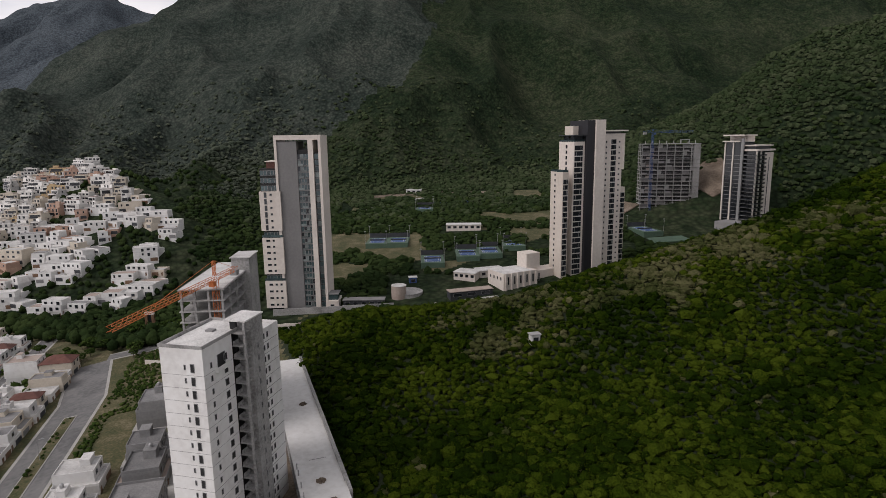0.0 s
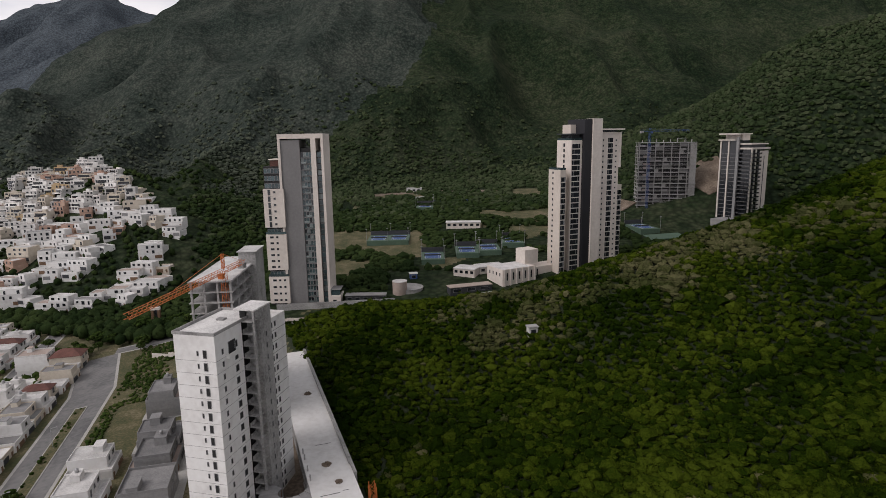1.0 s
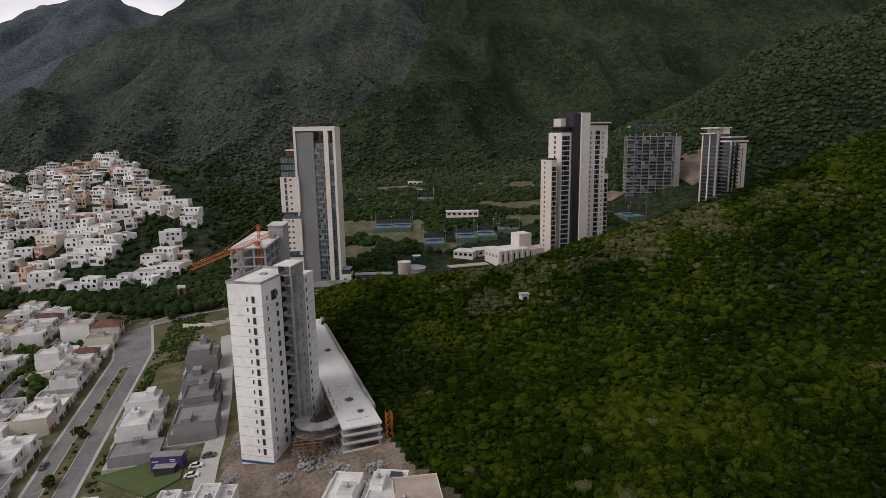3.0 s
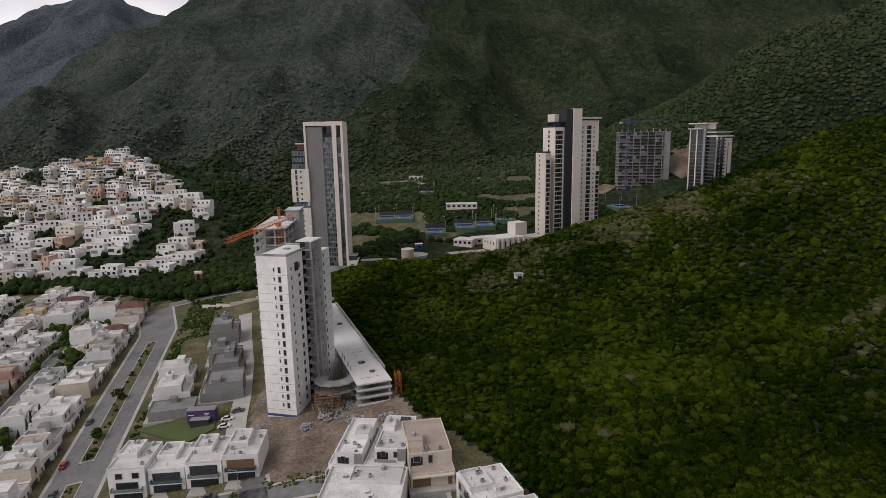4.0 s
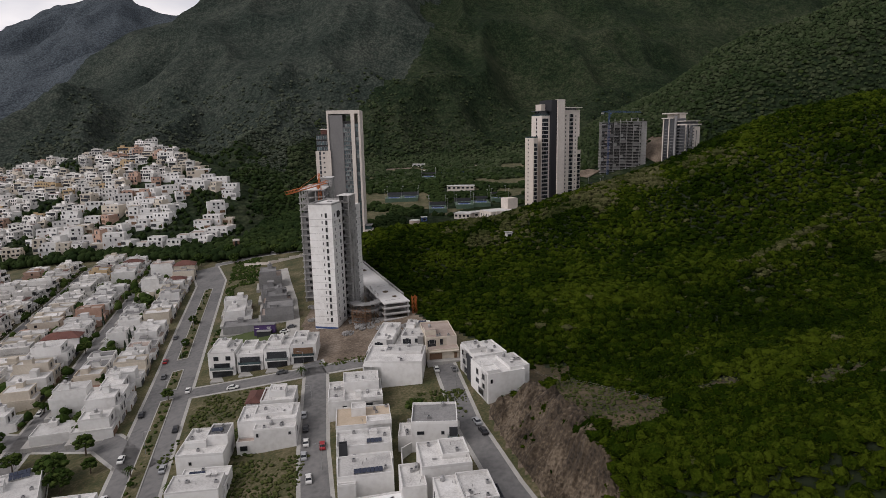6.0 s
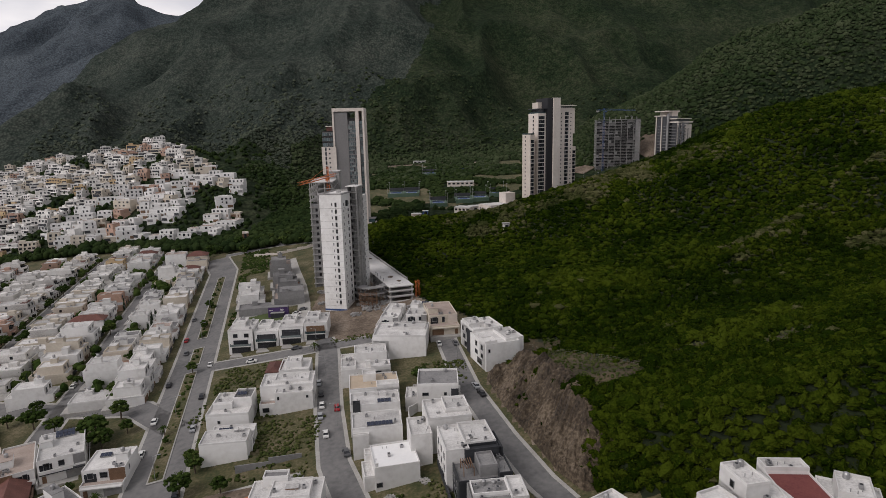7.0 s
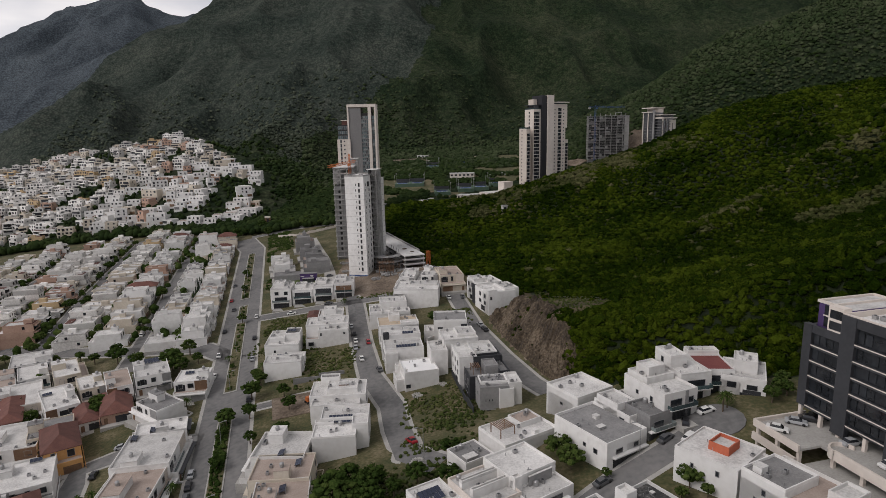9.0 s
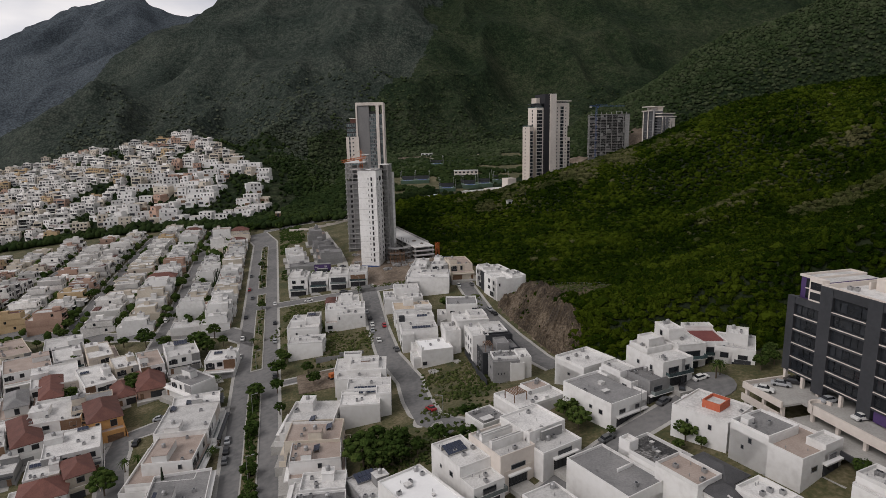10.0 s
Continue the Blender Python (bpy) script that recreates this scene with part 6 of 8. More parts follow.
villa(-5.6, 4.0, 9.0, 8.6, 9, -1.9, ((*FULL, 2.85), (-0.42, -0.35, 0.05, 0.5, 2.2), (0.45, 0.3, 1, 0.95, 3.05)), "tall white house of two joined blocks", 41, boxes=((0.25, 0.3, 0.7, 0.6, 0.5, 2.85, METAL),), glass=(("right", 0.3, 1.9, 1.2, 1.0), ("front", 0.75, 1.9, 0.8, 0.9), ("left", 0.3, 1.9, 0.6, 0.7)), group=MIDDLE_STREET)
villa(-2.0, -7.6, 9.6, 9.2, 10, -2.4, ((0, 0, 0.45, 1, 3.1), (0.4, 0.15, 1, 1, 3.15), (0.35, -0.06, 1.05, 0.15, 3.0, DARK, DARK), (1.0, -0.06, 1.08, 0.6, 3.0, DARK, DARK)), "white and charcoal house with a dark screen wall on its roof", 42, boxes=((0.6, 0.35, 1.0, 0.8, 0.15, 3.15, GLASS), (0.45, 0.2, 0.5, 0.9, 1.0, 3.1, WHITE)), glass=(("left", 0.2, 2.1, 0.9, 1.3), ("left", 0.5, 2.1, 0.9, 1.3), ("left", 0.8, 2.1, 0.9, 1.3), ("left", 0.2, 1.1, 0.9, 1.3), ("left", 0.5, 1.1, 0.9, 1.3), ("left", 0.35, 0.1, 2.4, 1.6), ("left", 0.8, 1.1, 0.7, 1.0)), group=MIDDLE_STREET)
villa(0.3, -15.0, 9.4, 6.4, 9, -2.3, ((0.0, 0, 1, 1, 2.0, DARK, ROOFGREY), (0.42, 0.2, 0.75, 0.9, 2.75, GREY, ROOFGREY), (0.75, 0, 1, 1, 2.3, DARK, ROOFGREY)), "charcoal house with a roof deck and a glazed box", 43, pergola=(0.12, 0.25, 5, 2.0), glass=(("left", 0.3, 1.1, 1.0, 1.3), ("left", 0.7, 1.1, 1.0, 1.3), ("left", 0.5, 0.1, 2.6, 1.6), ("front", 0.2, 1.1, 1.0, 1.2)), group=MIDDLE_STREET)
villa(2.3, -22.6, 9.2, 6.6, 6, -2.4, ((0, 0.1, 0.7, 1, 2.25, GREY, ROOFGREY), (0.45, 0, 0.8, 0.45, 2.0), (0.7, 0.1, 1, 1, 2.45), (0.05, 0.4, 0.7, 0.98, 2.4, WHITE, ROOFGREY)), "grey and white cubic house with a pale parapet", 44, glass=(("front", 0.12, 1.1, 0.3, 0.6), ("front", 0.2, 1.1, 0.3, 0.6), ("front", 0.28, 1.1, 0.3, 0.6), ("front", 0.25, 0.1, 2.0, 0.5), ("left", 0.5, 1.2, 0.9, 1.0), ("right", 0.5, 1.3, 1.2, 1.1)), group=MIDDLE_STREET)
villa(-34.0, -17.0, 12.6, 11.0, 4, -6.0, ((0, 0.25, 1, 1, 2.25), (0.3, 0.4, 0.85, 0.9, 2.6), (0.05, 0, 0.9, 0.3, 1.85), (0.15, 0.85, 0.5, 1.05, 2.9, WHITE, ROOFGREY)), "broad white house with a roof well and stepped parapets", 45, boxes=((0.5, 0.6, 2.2, 1.4, 0.3, 2.6, WOOD),), glass=(("left", 0.3, 1.2, 1.2, 1.0), ("left", 0.7, 1.2, 0.8, 1.0), ("right", 0.5, 1.2, 1.2, 1.0)), group=MIDDLE_STREET)
villa(-31.0, -31.4, 11.0, 12.0, 4, -5.4, ((0, 0.0, 0.78, 0.5, 1.8), (0.1, 0.5, 1, 1, 2.15), (0.7, 0.2, 1, 0.55, 2.3), (0.0, 0.45, 0.35, 0.55, 1.95)), "white house with a large solar array over its roof terrace", 46, solar=(0.25, 0.46, 7, 2, 1.8), glass=(("left", 0.7, 1.1, 1.2, 1.0), ("right", 0.3, 1.0, 0.9, 1.0)), group=MIDDLE_STREET)
villa(-17.4, 51.0, 14.6, 11.6, -4, -0.4, ((0, 0.0, 1, 1, 2.75), (0.3, 0.55, 0.95, 1.0, 2.9), (-0.02, 0, 0.3, 0.5, 2.3)), "large plain white house with blank walls", 47, boxes=((0.2, 0.7, 0.8, 0.7, 0.5, 2.75, METAL), (0.55, 0.3, 0.6, 0.6, 0.4, 2.75, METAL)), glass=(("front", 0.12, 1.2, 0.7, 0.7), ("left", 0.4, 1.9, 1.0, 1.0), ("left", 0.7, 1.9, 0.8, 1.0)), group=MIDDLE_STREET)
villa(5.0, 47.2, 8.8, 9.2, 19, 2.2, ((0, 0, 1, 1, 2.7), (0, 0.3, 0.5, 0.9, 3.0), (-0.05, 0.1, 0.1, 0.4, 2.5, DARK)), "white house with dark slatted bays on the street", 48, boxes=((0.5, 0.2, 1.4, 1.2, 0.7, 2.7, WHITE),), glass=(("left", 0.2, 1.9, 1.4, 1.4), ("left", 0.5, 1.9, 1.2, 1.4), ("left", 0.8, 1.9, 1.2, 1.4), ("left", 0.3, 1.0, 2.0, 1.4), ("left", 0.7, 1.0, 1.6, 1.4), ("left", 0.5, 0.1, 3.4, 1.6)), sunk=4, group=MIDDLE_STREET)
villa(8.4, 37.6, 11.0, 10.4, 19, 1.8, ((0, 0, 0.85, 1, 2.75), (0.55, 0.1, 1, 0.9, 2.9), (0.1, 0.45, 0.4, 0.8, 2.5, WHITE, LAWNGREEN), (0.0, 0.05, 0.3, 0.4, 3.0)), "white house with a blank end wall above the rock cutting", 49, boxes=((0.7, 0.4, 0.6, 0.6, 0.5, 2.9, METAL), (0.76, 0.5, 0.6, 0.6, 0.5, 2.9, METAL)), glass=(("left", 0.25, 1.9, 1.3, 1.4), ("left", 0.6, 1.9, 1.3, 1.4), ("left", 0.25, 1.0, 1.3, 1.2), ("left", 0.6, 1.0, 1.8, 1.2), ("left", 0.4, 0.1, 3.0, 1.6), ("front", 0.08, 1.9, 0.6, 1.0)), sunk=5, group=MIDDLE_STREET)

house(-26.1, -65.1, 6.2, 10.4, 31, 1, 143, GREY, z=-5.4, solar=(5, 2))
house(-70.2, -43.1, 16.2, 12.9, 97, 2, 144, WHITE, z=-12.3, roof=TERRACE)
house(-71.3, -30.2, 13.4, 13.0, 100, 2, 145, WHITE, z=-11.5)
house(-75.0, -17.7, 6.3, 10.9, 109, 1, 146, WHITE, z=-10.7)
house(-64.1, -54.6, 12.6, 10.7, 104, 1, 147, WHITE, z=-11.8, roof=ROOFGREY)
house(-80.3, -7.6, 11.8, 7.7, -36, 2, 148, WHITE, z=-11.0, roof=ROOFGREY)
house(-91.9, 13.7, 8.8, 14.5, 29, 2, 149, WHITE, z=-10.8, solar=(5, 2))
house(-76.4, 4.7, 8.2, 11.1, 10, 2, 150, WHITE, z=-10.0, solar=(3, 1))
house(-140.4, 35.1, 11.3, 19.7, 31, 2, 151, WHITE, z=-15.9)
house(-121.9, 24.6, 8.8, 16.9, 35, 2, 152, CREAM, z=-14.3, roof=ROOF)
house(-143.3, 20.7, 12.5, 20.3, 35, 2, 153, WHITE, z=-17.3)
house(-159.9, 37.6, 8.5, 20.8, 42, 2, 154, CREAM, z=-17.9)
house(-133.0, 24.7, 7.8, 18.9, 35, 2, 155, WHITE, z=-15.9)
house(-153.3, 15.4, 9.0, 18.5, 31, 2, 156, WHITE, z=-18.8)
house(-127.6, 9.8, 11.7, 21.8, 32, 2, 157, WHITE, z=-16.1)
house(-113.1, 4.8, 7.7, 20.2, 39, 2, 158, WHITE, z=-14.6)
house(-107.4, 10.4, 6.1, 15.9, 36, 2, 159, CREAM, z=-13.4, roof=ROOF)
house(-100.1, 10.9, 6.2, 16.7, 32, 2, 160, WHITE, z=-12.4, roof=TERRACE)
house(-123.4, -0.1, 6.9, 18.5, 32, 2, 161, WOOD, z=-16.1, hip=CLAY)
house(-129.7, -5.0, 6.9, 15.2, 33, 2, 162, WHITE, z=-17.5, hip=ROOFGREY)
house(-101.0, -3.1, 5.3, 12.2, 36, 1, 163, WHITE, z=-13.4, hip=CLAY)
house(-95.1, 0.2, 6.9, 15.0, 28, 1, 164, SALMON, z=-12.2, hip=CLAY)
house(-138.1, -6.0, 7.1, 17.8, 27, 2, 165, WHITE, z=-18.6)
house(-97.3, -19.7, 7.3, 16.5, 34, 2, 166, OCHRE, z=-14.1, hip=CLAY)
house(-103.9, -12.5, 9.1, 13.3, 29, 2, 167, CREAM, z=-14.6, roof=ROOFGREY)
house(-110.3, -16.9, 11.9, 19.4, 22, 2, 168, WHITE, z=-15.6, roof=ROOF)
house(-113.0, -23.7, 7.8, 17.8, 38, 2, 169, WHITE, z=-16.4, hip=CLAY)
house(-120.7, -26.2, 6.4, 17.7, 32, 2, 170, WHITE, z=-17.6)
house(-96.7, -33.2, 11.0, 14.6, 28, 2, 171, WHITE, z=-15.0, solar=(3, 1))
house(-97.9, -41.7, 6.4, 11.3, 27, 2, 172, WHITE, z=-16.2)
house(-90.1, -42.7, 5.2, 10.1, 37, 2, 173, CREAM, z=-15.2, hip=CLAY)
house(-94.1, -49.9, 10.8, 11.6, 27, 2, 174, WHITE, z=-16.3, hip=CLAY)
house(-113.6, -34.0, 9.0, 13.4, 23, 1, 175, GREY, z=-17.1)

# ---- the house rows west of the avenue ----
def far_house(s, x, y, w, d, yaw, floors, seed, z, deep=3.0):
    """One house of the far rows: storeys, parapets, roof plates, a stair box and windows, added to a joined stand."""
    r = random.Random(seed)
    turn = pose(x, y, z, 0, 0, yaw)
    wall = r.choice((0, 0, 0, 0, 0, 0, 0, 0, 0, 4, 4, 4, 5, 7))
    a, b, e, f = -w / 2, -d / 2, w / 2, d / 2
    for k in range(floors):
        top = (k + 1) * ST
        if k and k == floors - 1:
            b, f = b + r.uniform(0, 0.2) * d, f - r.uniform(0, 0.22) * d
            a, e = (a + 0.2 * w, e) if r.random() < 0.25 else (a, e)
        s.box(a, b, -deep if k == 0 else k * ST, e, f, top, wall, turn)
        s.box(a, b, top, e, b + 0.14, top + 0.4, wall, turn).box(a, f - 0.14, top, e, f, top + 0.4, wall, turn)
        s.box(a, b + 0.14, top, a + 0.14, f - 0.14, top + 0.4, wall, turn).box(e - 0.14, b + 0.14, top, e, f - 0.14, top + 0.4, wall, turn)
        s.box(a + 0.14, b + 0.14, top, e - 0.14, f - 0.14, top + 0.05, 1 if r.random() < 0.92 else 3, turn)
        n = max(2, int((e - a) / 2.2))
        for i in range(n):
            ww, hh = r.choice((1.0, 1.3, 1.7)), r.choice((1.1, 1.4, 1.75))
            cx = a + (e - a) * (i + 0.5) / n
            if r.random() < 0.85:
                s.box(cx - ww / 2, b - 0.03, k * ST + 2.0 - hh, cx + ww / 2, b + 0.05, k * ST + 2.0, 2, turn)
            if r.random() < 0.6:
                s.box(cx - 0.4, f - 0.05, k * ST + 1.0, cx + 0.4, f + 0.03, k * ST + 1.9, 2, turn)
        if r.random() < 0.55:
            # a loggia whose shaded depth is a flat dark panel, under a thin slab
            lw = (e - a) * r.uniform(0.35, 0.7)
            lx = r.uniform(a, e - lw)
            s.box(lx, b - 0.06, k * ST + 0.15, lx + lw, b + 0.02, k * ST + 1.95, 2, turn)
            s.box(lx - 0.1, b - 0.9, k * ST + 2.0, lx + lw + 0.1, b, k * ST + 2.15, wall, turn)
            s.box(lx, b - 0.9, k * ST - 0.05, lx + lw, b - 0.8, k * ST + 0.6, r.choice((wall, 2, 6)), turn)
        for side in (a - 0.03, e - 0.05):
            if r.random() < 0.6:
                cy = b + (f - b) * r.uniform(0.25, 0.75)
                s.box(side, cy - 0.45, k * ST + 0.9, side + 0.08, cy + 0.45, k * ST + 1.9, 2, turn)
    top = floors * ST
    if r.random() < 0.1:
        s.box(a + 0.3, b + 0.4, top + 0.05, e - 0.3, b + 2.6, top + 0.5, 3, turn)
    sx, sy = r.uniform(a + 0.3, e - w * 0.4), r.uniform(b + 0.4, f - d * 0.35)
    s.box(sx, sy, top + 0.05, sx + w * 0.32, sy + d * 0.22, top + r.uniform(1.0, 1.9), wall, turn)
    for k in range(2):
        px, py = r.uniform(a + 0.4, e - 0.8), r.uniform(b + 0.4, f - 0.8)
        s.box(px, py, top + 0.05, px + 0.5, py + 0.4, top + 0.55, 6, turn)


FAR_ROWS, FAR_HILL = Solid(), Solid()
FAR_MATS = (TOWN, TOWNROOF, GLASS, CLAY, CREAM, SALMON, METAL, OCHRE_PALE)
number = 300
EMPTY_PLOTS = []
for o, face, first, last, depth in ((-14, 1, 88, 240, 9.5), (-24, -1, 92, 244, 9.5), (-43, 1, 106, 296, 12), (-58.5, -1, 116, 296, 12), (-81, 1, 132, 298, 12), (-96.5, -1, 142, 300, 12), (-119, 1, 156, 300, 12), (-134.5, -1, 164, 298, 12), (-157, 1, 176, 296, 12), (-172, -1, 186, 292, 12), (-190, 1, 196, 290, 12)):
    s, q = float(first), random.Random(int(-o * 10))
    while s < last:
        wide = q.uniform(5.2, 7.6)
        x, y = av(s + wide / 2, o + q.uniform(-0.7, 0.7))
        number += 1
        if q.random() > 0.13 and beside(np.array([x]), np.array([y]), BELT)[0] < -9:
            tiled = CLAY if q.random() < 0.1 else None
            floors = q.choice((2, 2, 2, 2, 1, 3))
            if o > -50:
                house(x, y, wide - 0.25, depth * q.uniform(0.85, 1.05), 14.5 + 90 * face, 2 if tiled else floors, number, detail=1, yard=o > -30, hip=tiled)
            else:
                far_house(FAR_ROWS, x, y, wide - 0.25, depth * q.uniform(0.85, 1.05), 14.5 + 90 * face, floors, number, height(x, y) + 0.2)
        elif beside(np.array([x]), np.array([y]), BELT)[0] < -6:
            EMPTY_PLOTS.append((x, y))
        s += wide
# plots west of the near streets
for x0, y0, n, yaw in ((-165, 30, 9, 35), (-172, 2, 9, 35), (-150, -28, 6, 35), (-160, -52, 6, 35)):
    for k in range(n):
        number += 1
        q = random.Random(number)
        x, y = x0 - k * 6.4, y0 - k * 2.6
        far_house(FAR_ROWS, x, y, 6.2, 11, yaw + q.uniform(-5, 5), 2, number, height(x, y))
# the white row across the upper street
for k, (x, y, storeys) in enumerate(((-68.2, 69.2, 3.0), (-60.6, 70.4, 2.1), (-53.0, 70.8, 2.25), (-45.6, 71.6, 2.2))):
    upper = (WHITE, DARK, DARK, WOOD)[k]
    villa(x, y, 7.3, 10.5, 5, height(x, y) - 0.4, ((*FULL, storeys), (0.06, 0.4, 0.6, 0.95, storeys + 0.35)), ("white three-storey house with dark garage bays", "white and black house with a framed upper window", "white and black house with a wide dark bay", "white house with a brown panelled upper storey")[k], 60 + k, gate=(0.5, 5.6), rail=(0.08, 0.92, 1.05), panel=None if k == 0 else (0.12, 0.88, 1.15, storeys - 0.35, upper), glass=(("front", 0.5, 1.1, 4.4, 1.6),) + ((("front", 0.3, 2.1, 1.4, 1.3), ("front", 0.75, 2.1, 1.4, 1.3)) if k == 0 else ()) + (("left", 0.4, 1.2, 0.9, 0.9), ("left", 0.7, 1.2, 0.6, 0.8)), group="houses on the upper street")
# grey shells and white houses between the avenue and the tower site
for k, (x, y, w, d, floors, wall, roof) in enumerate(((-76.5, 147, 9, 11, 3, GREY, ROOFGREY), (-70.5, 130, 9.5, 9, 2, GREY, ROOFGREY), (-66.5, 119, 10, 9, 2, GREY, ROOFGREY), (-63, 106.5, 11, 10, 2, GREY, ROOFGREY), (-81, 119, 9.5, 8.5, 2, WHITE, ROOF), (-77.5, 108, 9.5, 8, 2, WHITE, ROOF), (-73.5, 98.5, 11, 7, 1, GREY, ROOFGREY))):
    house(x, y, d, w, 104.5, floors, 640 + k, wall, roof, detail=1, label="" if wall is WHITE else "grey unpainted concrete block house shell with a flat roof")

# ---- the houses on the foothill ----
q = random.Random(77)
placed = []
for y in np.arange(255, 476, 8.2):
    for x in np.arange(-470, -124, 10.2):
        hx, hy = x + q.uniform(-2, 2) + (y % 16.4) * 0.2, y + q.uniform(-1.8, 1.8)
        low = 259 if hx < -200 else 259 - 0.42 * (hx + 200)
        high = 442 - 0.0018 * (hx + 262) ** 2 if hx < -262 else 442 - 1.0 * (hx + 262)
        if hx < -262:
            high = 452 + 0.2 * (-262 - hx)
        if hy < low or hy > high or hx > (-165 if hy > 345 else -148 if hy > 300 else -140) or beside(np.array([hx]), np.array([hy]), BELT)[0] < 10 or (hx < -440 and hy < 290):
            continue
        if rough(np.array([hx]), np.array([hy]), 34, 2, 9)[0] > 0.46 or q.random() < 0.14:
            continue
        number += 1
        zs = [height(hx + a, hy + b) for a in (-3.5, 3.5) for b in (-3.5, 3.5)]
        size = (q.uniform(6, 12.5), q.uniform(6, 8.5), q.choice((0, 0, 10, -12, 25, -25, 14, -20)) + q.uniform(-6, 6), q.choice((1, 2, 2, 2, 3)))
        level = 0.5 * min(zs) + 0.5 * max(zs)
        if hx > -265 and hy < 322 + 0.5 * (hx + 265):
            wall = q.choice((WHITE,) * 14 + (CREAM, CREAM, SALMON))
            house(hx, hy, *size, number, wall, z=level, detail=0, deep=6, yard=False, group="houses on the foothill")
        else:
            far_house(FAR_HILL, hx, hy, *size, number, level, 6.0)
tagged(new("far_house_rows", FAR_ROWS.mesh("far_house_rows", *FAR_MATS)), "rows of white flat-roofed houses beyond the near streets", "houses", kind="stuff")
tagged(new("far_foothill_houses", FAR_HILL.mesh("far_foothill_houses", *FAR_MATS)), "white flat-roofed houses crowded up the foothill", "houses", kind="stuff")

# ---- scrub, woods and trees ----
def lumps(subdivisions, rough_by, count, seed, sprays=0):
    """Uneven crown shapes of unit radius: vertices and triangles."""
    made = []
    for k in range(count):
        bm = bmesh.new()
        bmesh.ops.create_icosphere(bm, subdivisions=subdivisions, radius=1.0)
        for v in bm.verts:
            n = noise.noise(v.co * 1.9 + Vector((seed * 3.1, k * 7.7, 0))) * rough_by + noise.noise(v.co * 4.5 + Vector((k * 5.0, seed, 9))) * rough_by * 0.6
            v.co *= 1 + n
            if v.co.z < -0.35:
                v.co.z = -0.35 + (v.co.z + 0.35) * 0.3
        bm.verts.ensure_lookup_table()
        vs, fs = [v.co[:] for v in bm.verts], [[v.index for v in f.verts] for f in bm.faces]
        q = random.Random(seed * 100 + k)
        for n in range(sprays):
            # a loose leaf spray just outside the crown
            p = Vector((q.gauss(0, 1), q.gauss(0, 1), abs(q.gauss(0.2, 0.8)))).normalized() * q.uniform(0.85, 1.2)
            m = len(vs)
            vs += [tuple(p + Vector((q.gauss(0, 0.15), q.gauss(0, 0.15), q.gauss(0, 0.11)))) for i in range(3)]
            fs.append([m, m + 1, m + 2])
        made.append((np.array(vs), np.array(fs)))
        bm.free()
    return made


def thicket(name, x, y, z, r, shapes, mat, label, seed, tall=0.85, smooth=True):
    """Many crowns joined into one stand."""
    g = np.random.default_rng(seed)
    vs, fs, n = [], [], 0
    kind = g.integers(0, len(shapes), len(x))
    for k, (v, f) in enumerate(shapes):
        pick = np.where(kind == k)[0]
        if not len(pick):
            continue
        a = g.uniform(0, 6.28, len(pick))
        c, s = np.cos(a), np.sin(a)
        rx = r[pick] * g.uniform(0.8, 1.25, len(pick))
        rz = r[pick] * tall * g.uniform(0.75, 1.3, len(pick))
        px = (c[:, None] * v[:, 0] - s[:, None] * v[:, 1]) * rx[:, None] + x[pick][:, None]
        py = (s[:, None] * v[:, 0] + c[:, None] * v[:, 1]) * r[pick][:, None] + y[pick][:, None]
        pz = v[None, :, 2] * rz[:, None] + z[pick][:, None]
        vs.append(np.stack([px, py, pz], -1).reshape(-1, 3))
        fs.append((f[None] + (np.arange(len(pick)) * len(v))[:, None, None] + n).reshape(-1, 3))
        n += len(pick) * len(v)
    ob = new(name, mesh_from(name, np.concatenate(vs), np.concatenate(fs), mat, smooth))
    return tagged(ob, label, "vegetation", kind="stuff")


FINE, COARSE, MIDDLE, TINY = lumps(1, 0.8, 11, 1, 56), lumps(1, 0.5, 6, 2, 8), lumps(1, 0.7, 8, 3, 18), lumps(1, 0.7, 8, 4, 4)


def scatter(x0, x1, y0, y1, gap, seed):
    g = np.random.default_rng(seed)
    xs, ys = np.meshgrid(np.arange(x0, x1, gap), np.arange(y0, y1, gap * 0.88))
    xs[1::2] += gap / 2
    return (xs + g.uniform(-0.45, 0.45, xs.shape) * gap).ravel(), (ys + g.uniform(-0.45, 0.45, ys.shape) * gap).ravel(), g


def on_hill(x, y):
    d = beside(x, y, EDGE)
    inner = np.where((y < 31) & (x < 30), 1.0 + 6.4 * step(-15, -6, y) + 2.0 * rough(x, y, 9, 2, 8), np.where(y < 95, 1.5 + 1.5 * rough(x, y, 9, 2, 4), 2.0))
    return (d > inner) & (x < 0.74 * (y + 165) + 14) & (y < 206)


# near slope: full crowns; ridge and spur: paler flowering scrub among them
x, y, g = scatter(-60, 262, -110, 206, 1.55, 3)
keep = on_hill(x, y)
keep &= worn(x, y) + g.uniform(-1.5, 2.5, x.shape) > 0
x, y = x[keep], y[keep]
spur = np.minimum(np.abs(beside(x, y, SPUR)), np.abs(beside(x, y, [(138, 85), (156, 86), (172, 86), (230, 95)])))
crown = np.abs(beside(x, y, [(-30, 168), (18, 168), (49, 168), (91, 172), (130, 172), (150, 172)]))
pale = ((crown < 17) & (x > -5) & (x < 130) | (spur < 7) & (x > 92)) & (rough(x, y, 13, 3, 12) + g.uniform(-0.3, 0.3, x.shape) > 0.0)
pale |= g.uniform(0, 1, x.shape) < 0.012
